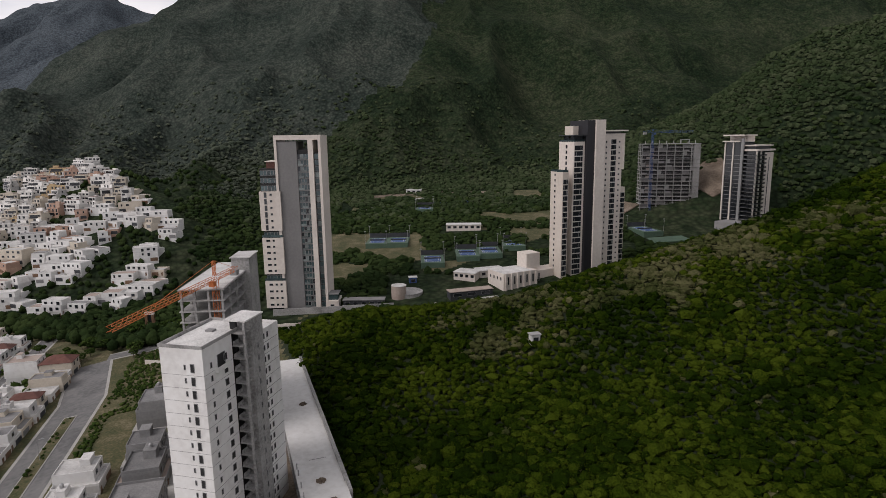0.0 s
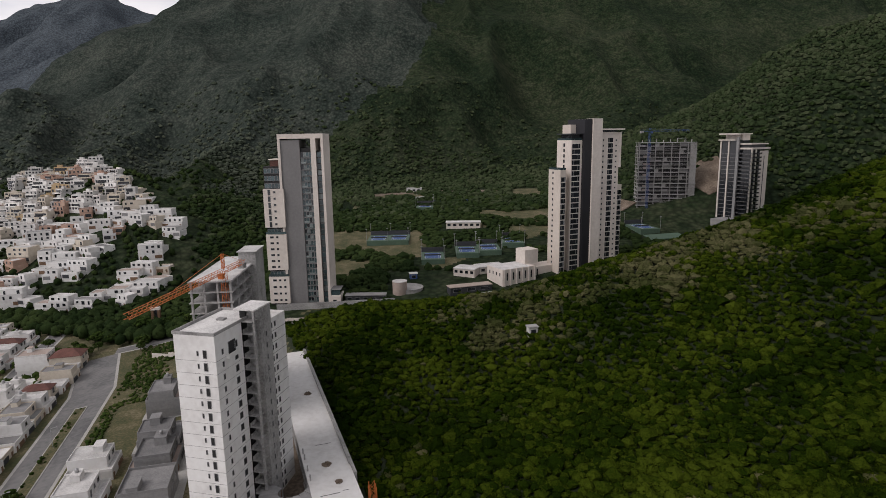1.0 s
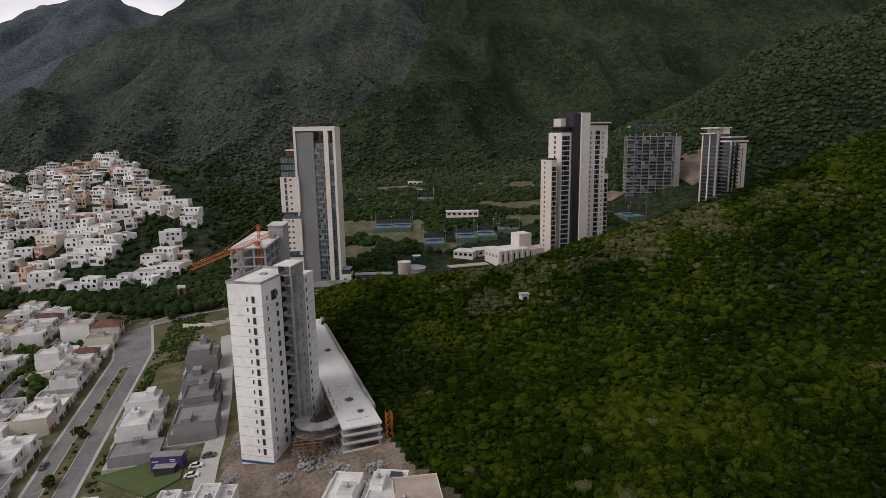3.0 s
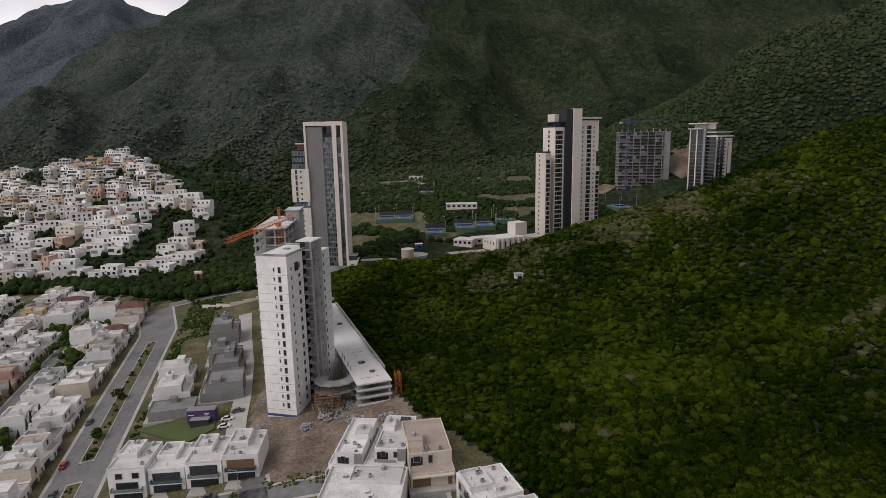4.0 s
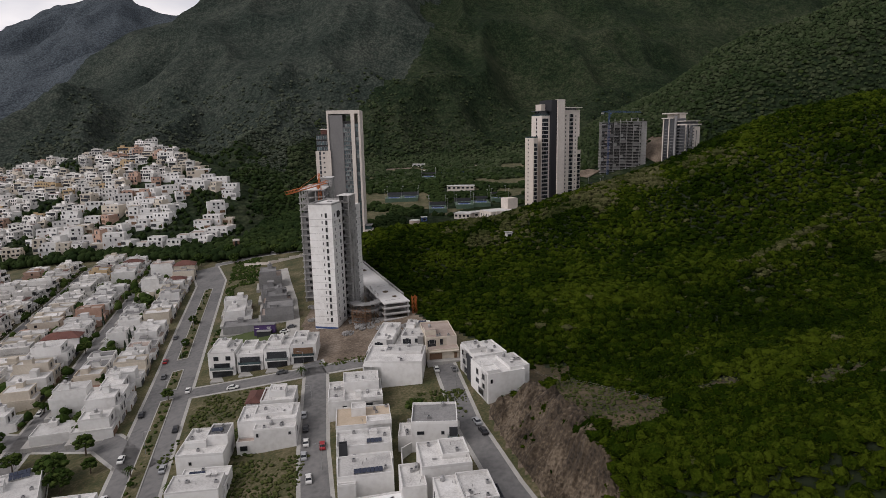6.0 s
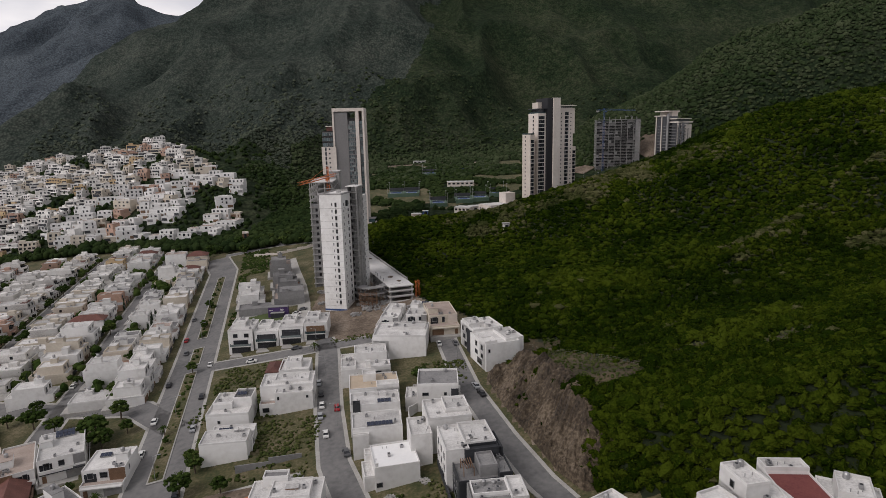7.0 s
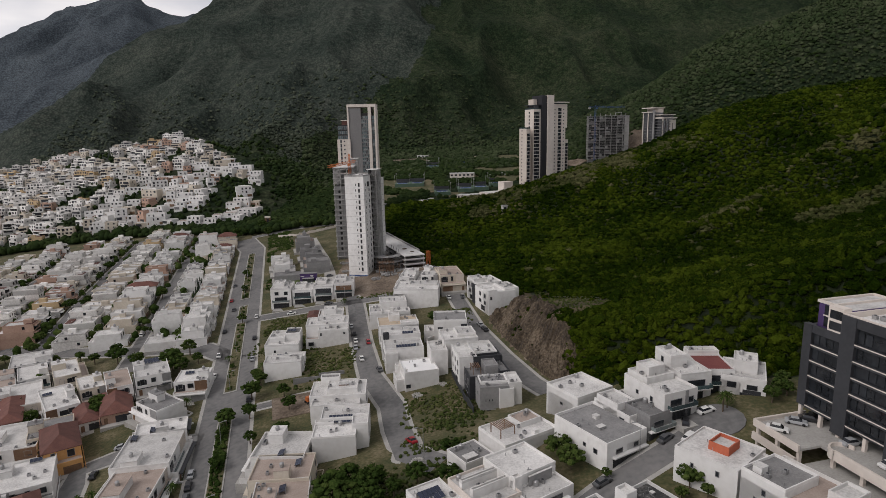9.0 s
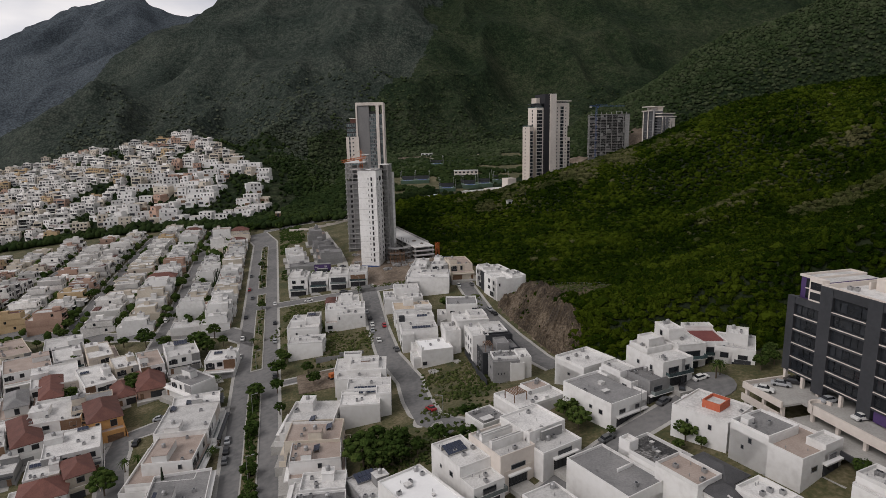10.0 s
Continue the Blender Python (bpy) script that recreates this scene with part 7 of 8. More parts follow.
r = g.uniform(0.75, 1.3, x.shape) * (1 + 0.3 * rough(x, y, 22, 2, 3)) * np.where(g.uniform(0, 1, x.shape) < 0.1, 1.5, 1.0)
r = np.where(worn(x, y) < 1, r * 0.55, r)
z = terrain(x, y) + r * g.uniform(0.25, 0.7, x.shape)
near = (y < 112) & (y < 75 + 0.25 * x)
for name, pick, shapes, mat, label, seed in (("hill_scrub_near", ~pale & near, FINE, CANOPY, "dense dark green scrub covering the near hillside", 1), ("hill_scrub", ~pale & ~near, MIDDLE, CANOPY, "dense dark green scrub covering the hillside", 2), ("flowering_scrub", pale, MIDDLE, BLOOM, "pale brownish flowering scrub along the ridge", 3)):
    thicket(name, x[pick], y[pick], z[pick], r[pick], shapes, mat, label, seed, 0.85, False)

# a second layer of crowns where the slope above the close is steep
x, y, g = scatter(14, 84, -58, 16, 1.15, 63)
keep = on_hill(x, y) & (beside(x, y, EDGE) < 34) & (worn(x, y) > 1)
x, y = x[keep], y[keep]
r = g.uniform(0.8, 1.25, x.shape)
thicket("bank_scrub", x, y, terrain(x, y) + r * 0.3, r, FINE, CANOPY, "dense dark green scrub on the steep bank above the houses", 64, 0.9, False)

# valley woods, the belt of trees behind the town, and the lower mountain
x, y, g = scatter(-430, 420, 205, 640, 3.0, 5)
far = beside(x, y, BELT)
hill_town = ((x < -160) | (x < -134) & (y < 345) | (x < -122) & (y < 305)) & (y > 256) & (y < 446)
open_ground = (x > -66) & (x < 96) & (y < 330) & (rough(x, y, 24, 2, 21) > 0.27)
paved = (x > -76) & (x < -40) & (y < 240) | (x > 20) & (x < 90) & (y > 226) & (y < 275) & (y < 250 + 0.4 * (x - 20)) | (y < 212) & (x > -80) | (x > 100) & (x < 190) & (y > 292) & (y < 365)
courts = (x > -16) & (x < 4) & (y > 262) & (y < 292) | (x > 3) & (x < 30) & (y > 274) & (y < 298) | (x > -44) & (x < -16) & (y > 299) & (y < 324) | (x > -2) & (x < 24) & (y > 322) & (y < 342) | (x > -26) & (x < 24) & (y > 222) & (y < 258)
field = ((x > -70) & (x < 70) & (y > 335) & (y < 440) & (rough(x, y, 30, 2, 33) > 0.26))
keep = (far > 3) & ~hill_town & ~open_ground & ~paved & ~courts & ~field & (np.abs(x + 10) < 0.86 * (y + 165)) & (g.uniform(0, 1, x.shape) < 1 - 0.92 * step(400, 600, y))
x, y = x[keep], y[keep]
r = g.uniform(1.1, 2.1, x.shape) * np.where(g.uniform(0, 1, x.shape) < 0.12, 1.35, 1.0)
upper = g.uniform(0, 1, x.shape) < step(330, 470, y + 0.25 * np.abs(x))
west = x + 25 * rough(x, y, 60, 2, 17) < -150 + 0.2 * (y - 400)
for name, pick, mat, seed in (("woodland", ~upper, TREE, 6), ("slope_woodland", upper & ~west, UPLAND, 36), ("western_slope_woodland", upper & west, HAZED_LEAF, 37)):
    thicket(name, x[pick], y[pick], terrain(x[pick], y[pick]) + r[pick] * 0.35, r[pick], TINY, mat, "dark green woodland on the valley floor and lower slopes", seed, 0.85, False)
x, y, g = scatter(-430, -70, 195, 300, 3.2, 8)
keep = (np.abs(beside(x, y, BELT) - 3) < 6.5) & (g.uniform(0, 1, x.shape) < 0.9)
x, y = x[keep], y[keep]
r = g.uniform(1.6, 2.8, x.shape)
thicket("tree_belt", x, y, terrain(x, y) + r * 0.9, r, COARSE, TREE, "belt of dark green trees behind the house rows", 9, 1.1)
x, y, g = scatter(-440, -125, 258, 440, 5.0, 18)
keep = (rough(x, y, 34, 2, 9) > 0.42) | (g.uniform(0, 1, x.shape) < 0.34)
x, y = x[keep], y[keep]
r = g.uniform(1.1, 2.0, x.shape)
thicket("foothill_bushes", x, y, terrain(x, y) + r * 0.7, r, COARSE, TREE, "dark green garden trees between the foothill houses", 10, 1.1)

# scrub that clings to the rock cutting
x, y, g = scatter(4, 34, -20, 34, 0.9, 91)
side = beside(x, y, EDGE)
keep = (side > 0.6) & (side < 12) & (rough(x, y, 6, 3, 92) + g.uniform(-0.25, 0.25, x.shape) > 0.22)
x, y = x[keep], y[keep]
r = g.uniform(0.25, 0.7, x.shape)
thicket("rock_scrub", x, y, terrain(x, y) + 1.1 + r * 0.3, r, FINE, CANOPY, "scattered green bushes clinging to the rock cutting", 93, 0.8, False)

# dry tufts on the bare shoulder above the rock cutting
x, y, g = scatter(8, 66, -12, 50, 0.75, 49)
keep = (worn(x, y) < 1.0) & (beside(x, y, EDGE) > 8.5) & (g.uniform(0, 1, x.shape) < 0.6)
x, y = x[keep], y[keep]
r = g.uniform(0.12, 0.4, x.shape)
thicket("dry_tufts", x, y, terrain(x, y) + r * 0.3, r, lumps(1, 0.6, 5, 22, 6), WEEDS, "dry grass tufts on the bare shoulder above the rock cutting", 50, 0.7)

# rough grass and weeds on the empty plots
x, y, g = scatter(-100, 20, -60, 66, 0.8, 19)
lots = ((beside(x, y, [(-21.6, -13), (-9.5, -5.6)]) < 0) & (x > -19) & (x < -1) & (y < -9) & (y > -42)) | ((x > -50) & (x < -34) & (y > -3) & (y < 20)) | ((x > -30) & (x < -10) & (y < -45) & (y > -58)) | ((x > -68) & (x < -46) & (y > 22) & (y < 54)) | ((x > -40) & (x < -4) & (y > 62) & (y < 80)) | ((x > -12) & (x < 0) & (y > 26) & (y < 40))
keep = lots & (rough(x, y, 6, 2, 51) + g.uniform(-0.4, 0.4, x.shape) > -0.1)
x, y = x[keep], y[keep]
r = g.uniform(0.14, 0.55, x.shape)
thicket("lot_weeds", x, y, terrain(x, y) + r * 0.3, r, lumps(1, 0.6, 5, 21, 6), WEEDS, "weeds and low bushes on the empty plots", 11, 0.8)

x, y, g = scatter(-115, -52, 84, 200, 1.1, 39)
run = (x + 54) * -0.251 + (y + 44.3) * 0.968
off = (x + 54) * 0.968 + (y + 44.3) * 0.251
keep = (off > 8) & (off < 21) & (run > 118) & (run < 246) & (rough(x, y, 9, 2, 81) + g.uniform(-0.3, 0.3, x.shape) > 0.0) & ((off < 11.5) | (run > 200))
x, y = x[keep], y[keep]
r = g.uniform(0.2, 0.75, x.shape)
thicket("roadside_bushes", x, y, terrain(x, y) + r * 0.3, r, COARSE, LEAF, "green bushes on the verge beside the avenue", 40, 0.9)
# garden trees along the backs of the western rows
g = np.random.default_rng(29)
run = g.uniform(92, 292, 900)
off = g.choice((-19, -27, -35, -51, -66, -74, -89, -104, -112, -127, -142, -150, -165, -181), 900) + g.uniform(-1.8, 1.8, 900)
keep = rough(run, off, 16, 2, 71) > -0.1
run, off = run[keep], off[keep]
x, y = -54 - 0.251 * run + 0.968 * off, -44.3 + 0.968 * run + 0.251 * off
keep = (beside(x, y, BELT) < -3) & (run > 88 - 0.55 * off - 20)
x, y = x[keep], y[keep]
r = g.uniform(0.7, 1.7, x.shape)
thicket("garden_trees", x, y, terrain(x, y) + 1.0 + r * 0.9, r, COARSE, LEAF, "dark green garden trees between the house rows", 30, 1.15)
# clumps of trees on the plots left empty between the rows
g = np.random.default_rng(33)
x = np.concatenate([px + g.uniform(-3, 3, 9) for px, py in EMPTY_PLOTS])
y = np.concatenate([py + g.uniform(-3.4, 3.4, 9) for px, py in EMPTY_PLOTS])
r = g.uniform(0.6, 1.6, x.shape)
thicket("plot_trees", x, y, terrain(x, y) + 0.3 + r * g.uniform(0.5, 1.3, x.shape), r, COARSE, LEAF, "clumps of green trees on empty plots between the houses", 34, 1.1, False)
# the planted median
g = np.random.default_rng(23)
run, off = g.uniform(-88, 204, 2100), g.uniform(-1.1, 1.1, 2100)
keep = ~((run > 35) & (run < 48) | (run > 101) & (run < 108) | (run > 120) & (run < 130)) & ((run < 45) | (g.uniform(0, 1, 2100) < 0.1))
run, off = run[keep], off[keep]
x, y = -54 - 0.251 * run + 0.968 * off, -44.3 + 0.968 * run + 0.251 * off
r = g.uniform(0.2, 0.55, x.shape) * (1 + 0.5 * rough(x, y, 7, 2, 61))
thicket("median_shrubs", x, y, terrain(x, y) + 0.25 + r * 0.4, r, COARSE, LEAF, "low green shrubs on the avenue's median", 24, 0.9)


def leafy_tree(seed, r, h):
    """A tapered trunk with limbs and a crown of many leaf clumps."""
    q = random.Random(seed)
    wood = Solid()
    wood.rod((0, 0, -0.4), (0.1, 0, h * 0.5), 0.16, 7, 0, 0.11)
    tips = []
    for k in range(6):
        a = k * 1.05 + q.uniform(-0.3, 0.3)
        tip = (r * 0.55 * math.cos(a), r * 0.55 * math.sin(a), h * q.uniform(0.6, 0.85))
        wood.rod((0.1, 0, h * 0.45), tip, 0.08, 5, 0, 0.03)
        tips.append(tip)
    trunk = wood.mesh("trunk", BARK)
    g = np.random.default_rng(seed)
    n = 60
    a, d = g.uniform(0, 6.28, n), r * np.sqrt(g.uniform(0.02, 1, n))
    z = h * 0.62 + (h * 0.4) * g.uniform(-0.35, 1, n) * np.sqrt(1 - (d / r) ** 2 * 0.8)
    rr = g.uniform(0.13, 0.31, n) * r
    vs, fs, m = [], [], 0
    for k in range(n):
        v, f = COARSE[k % len(COARSE)]
        vs.append(v * rr[k] * (1, 1, 0.8) + (d[k] * math.cos(a[k]), d[k] * math.sin(a[k]), z[k]))
        fs.append(f + m)
        m += len(v)
    # single leaf sprays that break the outline
    for k in range(320):
        t, u = g.uniform(0, 6.28), g.uniform(0.2, 1.05)
        c = np.array((r * u * math.cos(t), r * u * math.sin(t), h * 0.66 + h * 0.4 * g.uniform(-0.3, 1.0) * math.sqrt(max(0.05, 1.1 - u * u))))
        e = g.normal(0, 0.13, (3, 3)) * r * 0.5
        vs.append(c + e)
        fs.append(np.array([[m, m + 1, m + 2]]))
        m += 3
    crown = mesh_from("crown", np.concatenate(vs), np.concatenate(fs), LEAF, False)
    return trunk, crown


TREES = [leafy_tree(k, (1.5, 1.9, 2.3, 1.3)[k % 4], (3.4, 3.9, 4.4, 3.0)[k % 4]) for k in range(8)]


def tree(x, y, kind, scale=1.0, z=None):
    root = base("tree", x, y, height(x, y) if z is None else z, kind * 77 % 360, "leafy dark green broadleaf tree with a rounded crown", "tree", "trees of the town")
    root.scale = (scale,) * 3
    part("trunk", TREES[kind][0], root)
    part("crown", TREES[kind][1], root)
    return root


def cypress(x, y, h):
    def make():
        s = Solid()
        prof = ((0.1, 0.16), (0.5, 0.42), (1.6, 0.46), (3.0, 0.34), (4.2, 0.16), (4.8, 0.02))
        for (za, ra), (zb, rb) in zip(prof, prof[1:]):
            s.rod((0, 0, za), (0, 0, zb), ra, 9, 0, rb)
        q = random.Random(4)
        for k in range(160):
            z = q.uniform(0.3, 4.4)
            a, rad = q.uniform(0, 6.3), 0.46 * (1 - max(0, z - 1.5) / 3.6)
            p = Vector((rad * math.cos(a), rad * math.sin(a), z))
            s.quad(p, p + Vector((0.1 * math.cos(a + 1.2), 0.1 * math.sin(a + 1.2), 0.12)), p * 1.04 + Vector((0, 0, 0.42)), p + Vector((0.1 * math.cos(a - 1.2), 0.1 * math.sin(a - 1.2), 0.12)))
        return s.mesh("foliage", CYPRESS)
    root = base("cypress", x, y, height(x, y), x * 31 % 360, "tall narrow dark green cypress in a garden", "tree", "cypresses")
    root.scale = (0.95, 0.95, h / 4.8)
    part("foliage", shared("cypress", make), root)
    return root


def palm(x, y, h, z=None):
    def fronds():
        s, q = Solid(), random.Random(9)
        for k in range(26):
            a, lift = k * 2.4, q.uniform(-0.5, 0.9)
            last, wide = Vector((0, 0, 0)), 0.16
            for j in range(1, 5):
                t = j / 4
                nxt = Vector((1.5 * t * math.cos(a), 1.5 * t * math.sin(a), lift * t - 1.1 * t * t + 0.3 * t))
                side = Vector((-math.sin(a), math.cos(a), 0)) * wide
                s.quad(last - side, nxt - side * 0.8, nxt + side * 0.8, last + side)
                last, wide = nxt, wide * 0.75
        return s.mesh("fronds", LEAF)
    root = base("palm_tree", x, y, height(x, y) if z is None else z, x * 57 % 360, "palm tree with arching green fronds and a slim trunk", "tree", "palms")
    part("trunk", shared(("palm_trunk", h), lambda: Solid().rod((0, 0, -0.3), (0.05, 0, h), 0.14, 7, 0, 0.1).mesh("trunk", BARK)), root)
    part("crown", shared("palm_fronds", fronds), root, at=pose(0.05, 0, h))
    return root

# ---- trees and planting in the town ----
q = random.Random(5)
for k in range(62):
    s = q.uniform(-70, 205)
    if 36 < s < 47 or 102 < s < 107 or (s > 50 and k % 4):
        continue
    x, y = av(s, q.uniform(-0.9, 0.9))
    tree(x, y, k % 8, q.uniform(0.3, 0.55) if q.random() < 0.7 else q.uniform(0.7, 1.0))
AVENUE_TREES = ((-50, -5, 1.0), (-47, -12, 0.9), (-46, -24, 0.8), (-58, 3, 1.2), (-60, 6, 1.0), (-86, 18, 1.3), (-90, 22, 1.4), (-95, 26, 1.1), (-83, 24, 1.0), (-104, 29, 1.1), (-112, 33, 1.2), (-121, 36, 1.2), (-128, 40, 1.0), (-136, 38, 1.1), (-99, -2, 0.9), (-84, 2, 0.8), (-107, -8, 1.1), (-117, -2, 1.2), (-126, 6, 1.2), (-140, 18, 1.2), (-150, 30, 1.1), (-158, 38, 1.2), (-168, 45, 1.3))
CLOSE_TREES = ((-92, -36, 0.8), (-88, -56, 1.1), (-84, -60, 0.9), (-24, -52, 1.1), (-22, -55, 1.2), (-19, -53, 0.9), (-26, -56, 1.2), (-15, -51, 0.8), (-28, -53, 0.9), (-30, 44, 0.9), (-28, 48, 0.8), (-12, 30, 0.9), (52, -44, 1.0), (50, -47, 0.9), (9.3, -53, 1.1), (10.6, -56.2, 0.9), (9.0, -50, 0.8), (15.4, -60, 0.5), (-13.2, -75, 1.1), (26, -66, 0.8), (24, -68, 0.7), (27.5, -68.5, 0.6), (-9.5, -53, 0.9), (-8, -55, 0.7), (44.2, -81.5, 1.0))
for k, (x, y, s) in enumerate(AVENUE_TREES + CLOSE_TREES):
    tree(x, y, k % 8, s)
for k in range(70):
    o = q.choice((-19, -34.5, -29, -50.5, -51, -67, -73, -88.5, -104, -111, -126))
    x, y = av(q.uniform(98, 290), o + q.uniform(-1.2, 1.2))
    tree(x, y, k % 8, q.uniform(0.6, 1.1))
for k in range(46):
    x, y = av(q.uniform(243, 268), q.uniform(-30, 40))
    if abs(x + 117) < 6 and abs(y - 196) < 10:
        continue
    tree(x, y, k % 8, q.uniform(0.8, 1.3))
for s, o in ((140, -20), (143, -19), (146, -20), (150, -19.5), (154, -20), (157, -19), (160, -20), (118, -48), (121, -47.5), (176, -20), (183, -36), (196, -20), (205, -52), (170, -50), (188, -88), (162, -89), (206, -88), (150, -75), (226, -50), (-2, -16), (2, -17), (6, -16)):
    x, y = av(s, o)
    cypress(x, y, q.uniform(4.5, 6.5))
for x, y, h in ((-75, -4, 2.6), (-74, -46, 2.8), (-72, 20, 2.4), (-82, -40, 2.6), (-97, 8, 2.8), (-113, 12, 2.8), (-122, -2, 2.4), (-60, 12, 2.2), (-100, 62, 2.6), (-101, 66, 2.4), (-99, 70, 2.8), (-41, -56, 2.4), (40, -33, 3.0), (42.5, -34, 2.8), (-47, 30, 2.4), (-44, 58, 2.2), (-118, 204, 2.6), (-112, 210, 2.6), (-106, 206, 2.4), (-100, 212, 2.6)):
    palm(x, y, h)

for k, (x, y, s) in enumerate(((-129.6, 22.9, 1.3), (-141.4, 20.2, 1.2), (-100.6, 1.5, 1), (-116, 5.5, 0.8), (-136, 29, 1.1), (-158.5, 47.8, 1), (-152.7, 53.3, 0.9), (-117.2, 42.4, 0.9), (-88.7, 32, 1.4), (-85.3, -43.8, 1.3), (-82.3, -47.6, 1.1), (-58.3, -4.3, 1.2), (-56, -13.8, 1.1), (-52.5, -24.9, 1), (-78.8, 3, 0.8), (-8.9, -45.4, 0.9), (-26.8, -50.3, 1.6), (-23.8, -54.9, 1.5), (-29.2, -53.9, 1.5), (-22.9, -50.8, 1.2), (47.3, -49.2, 0.9), (50.8, -47.7, 0.9))):
    tree(x, y, k * 3 % 8, s)
for x, y, h in ((-113.5, 5.4, 2.4), (-105.7, 3, 2.2), (-80.1, -38, 2.0), (-77.1, -43.5, 2.2), (-62, -52, 2.2), (-63.1, -40.2, 2.6), (38.4, -49.9, 3.2), (39.6, -49, 2.8)):
    palm(x, y, h)


# ---- parked cars ----
PAINTS = [(n, material(n.replace(" ", "_") + "_car_paint", [c, tuple(v * 1.1 for v in c)], 1.0, 0.3)) for n, c in (("white", (0.62, 0.62, 0.6)), ("silver", (0.32, 0.33, 0.34)), ("black", (0.018, 0.018, 0.02)), ("dark grey", (0.08, 0.082, 0.085)), ("red", (0.3, 0.015, 0.02)), ("white", (0.66, 0.66, 0.64)))]


def car_parts(paint):
    """A saloon in the local x direction: hull, glasshouse, wheels."""
    hull = Solid()
    side = ((-1.55, 0.22), (-1.58, 0.5), (-1.5, 0.66), (-0.95, 0.7), (0.75, 0.7), (1.4, 0.62), (1.58, 0.45), (1.55, 0.22))
    for y in (-0.62, 0.62):
        hull.v += [(x, y * (0.93 if z > 0.6 else 1), z) for x, z in side]
    n = len(side)
    hull.f = [tuple(range(n)), tuple(range(2 * n - 1, n - 1, -1))] + [(k, k + n, (k + 1) % n + n, (k + 1) % n) for k in range(n)]
    hull.m = [0] * len(hull.f)
    top = Solid()
    top.v = [(x, y, z) for y in (-0.56, 0.56) for x, z in ((-1.05, 0.7), (0.8, 0.7))] + [(x, y, z) for y in (-0.46, 0.46) for x, z in ((-0.75, 1.06), (0.35, 1.06))]
    top.f = [(0, 1, 5, 4), (3, 2, 6, 7), (1, 3, 7, 5), (2, 0, 4, 6), (4, 5, 7, 6)]
    top.m = [1, 1, 1, 1, 0]
    return hull.mesh("hull", paint), top.mesh("glasshouse", paint, GLASS)


CARS = [(n, *car_parts(p)) for n, p in PAINTS]


def car(x, y, yaw, kind=0, z=None, long=1.0):
    name, hull, top = CARS[kind % len(CARS)]
    zz = height(x, y) + 0.07 if z is None else z
    dx, dy = math.cos(radians(yaw)), math.sin(radians(yaw))
    pitch = 0 if z is not None else -math.degrees(math.atan((height(x + dx, y + dy) - height(x - dx, y - dy)) / 2))
    root = base("car", x, y, zz, yaw, f"{name} car parked at the roadside" if z is None else f"{name} car parked on the deck", "car", "parked cars")
    root.rotation_mode = "XYZ"
    root.matrix_basis = pose(x, y, zz, 0, 0, yaw) @ pose(0, 0, 0, 0, pitch, 0)
    part("hull", hull, root)
    part("glasshouse", top, root)
    for a in (-1.0, 1.0):
        for b in (-0.58, 0.58):
            part("wheel", shared("wheel", lambda: Solid().rod((0, -0.08, 0), (0, 0.08, 0), 0.24, 10).mesh("wheel", RUBBER)), root, at=pose(a, b, 0.24))
    return root


k = 0
for s, o, turn in ((-36, -5.2, 0), (-31, -5.1, 0), (4, -5.2, 0), (8, -5.2, 0), (12, -5.2, 0), (60, -5.1, 0), (75, -5.1, 0), (96, -5.1, 0), (118, -3.5, 0), (40, 5.1, 0), (66, 5.1, 0), (83, 5.1, 0), (104, 5.1, 0), (130, -5.1, 0), (150, -5.1, 0), (102, -29.4, 0), (108, -29.6, 0), (113, -34.5, 0), (119, -29.5, 0), (124, -29.5, 0), (140, -34.6, 0), (152, -29.4, 0), (171, -29.5, 0), (133, -67.5, 0), (141, -72.5, 0), (168, -67.4, 0), (190, -29.4, 0)):
    x, y = av(s, o)
    k += 1
    car(x, y, 104.5 + turn, k * 5 % 6 if k % 4 else 2)
for x, y, yaw, kind in ((-38.5, 36, 102, 1), (-36.8, 30, 102, 2), (-35.5, 24, 102, 0), (-34.9, 19, 103, 1), (-31.5, 22, 102, 4), (-32.2, 11, 103, 0), (-26.5, 3, 110, 3), (-16.5, -36.5, 120, 4), (-3.6, 60, 98, 1), (-6.9, 51, 98, 0), (-2.2, 50, 99, 3), (2.9, 20, 108, 2), (1.8, 24, 108, 1), (-62, 55.4, 5, 0), (-50, 61, 8, 3), (3.0, -65, 12, 2), (14.5, -61.2, 24, 3), (30.5, -55, 40, 0), (31.5, -51, 70, 2), (36, -49, 10, 0), (27, -54, 30, 3), (-85, -29, 100, 2), (-84, -19, 15, 1), (-57, 92, 5, 0), (-56.6, 88.5, 5, 0), (-55.5, 95.5, 5, 3)):
    car(x, y, yaw, kind)
for x, y, yaw, kind in ((40.6, -62.3, -35, 0), (44.6, -60.4, -30, 1), (47.2, -59.6, -28, 2), (49.4, -58.8, -28, 2), (48.6, -67, 10, 1), (49.8, -73, 10, 0)):
    car(x, y, yaw, kind, z=11.63)


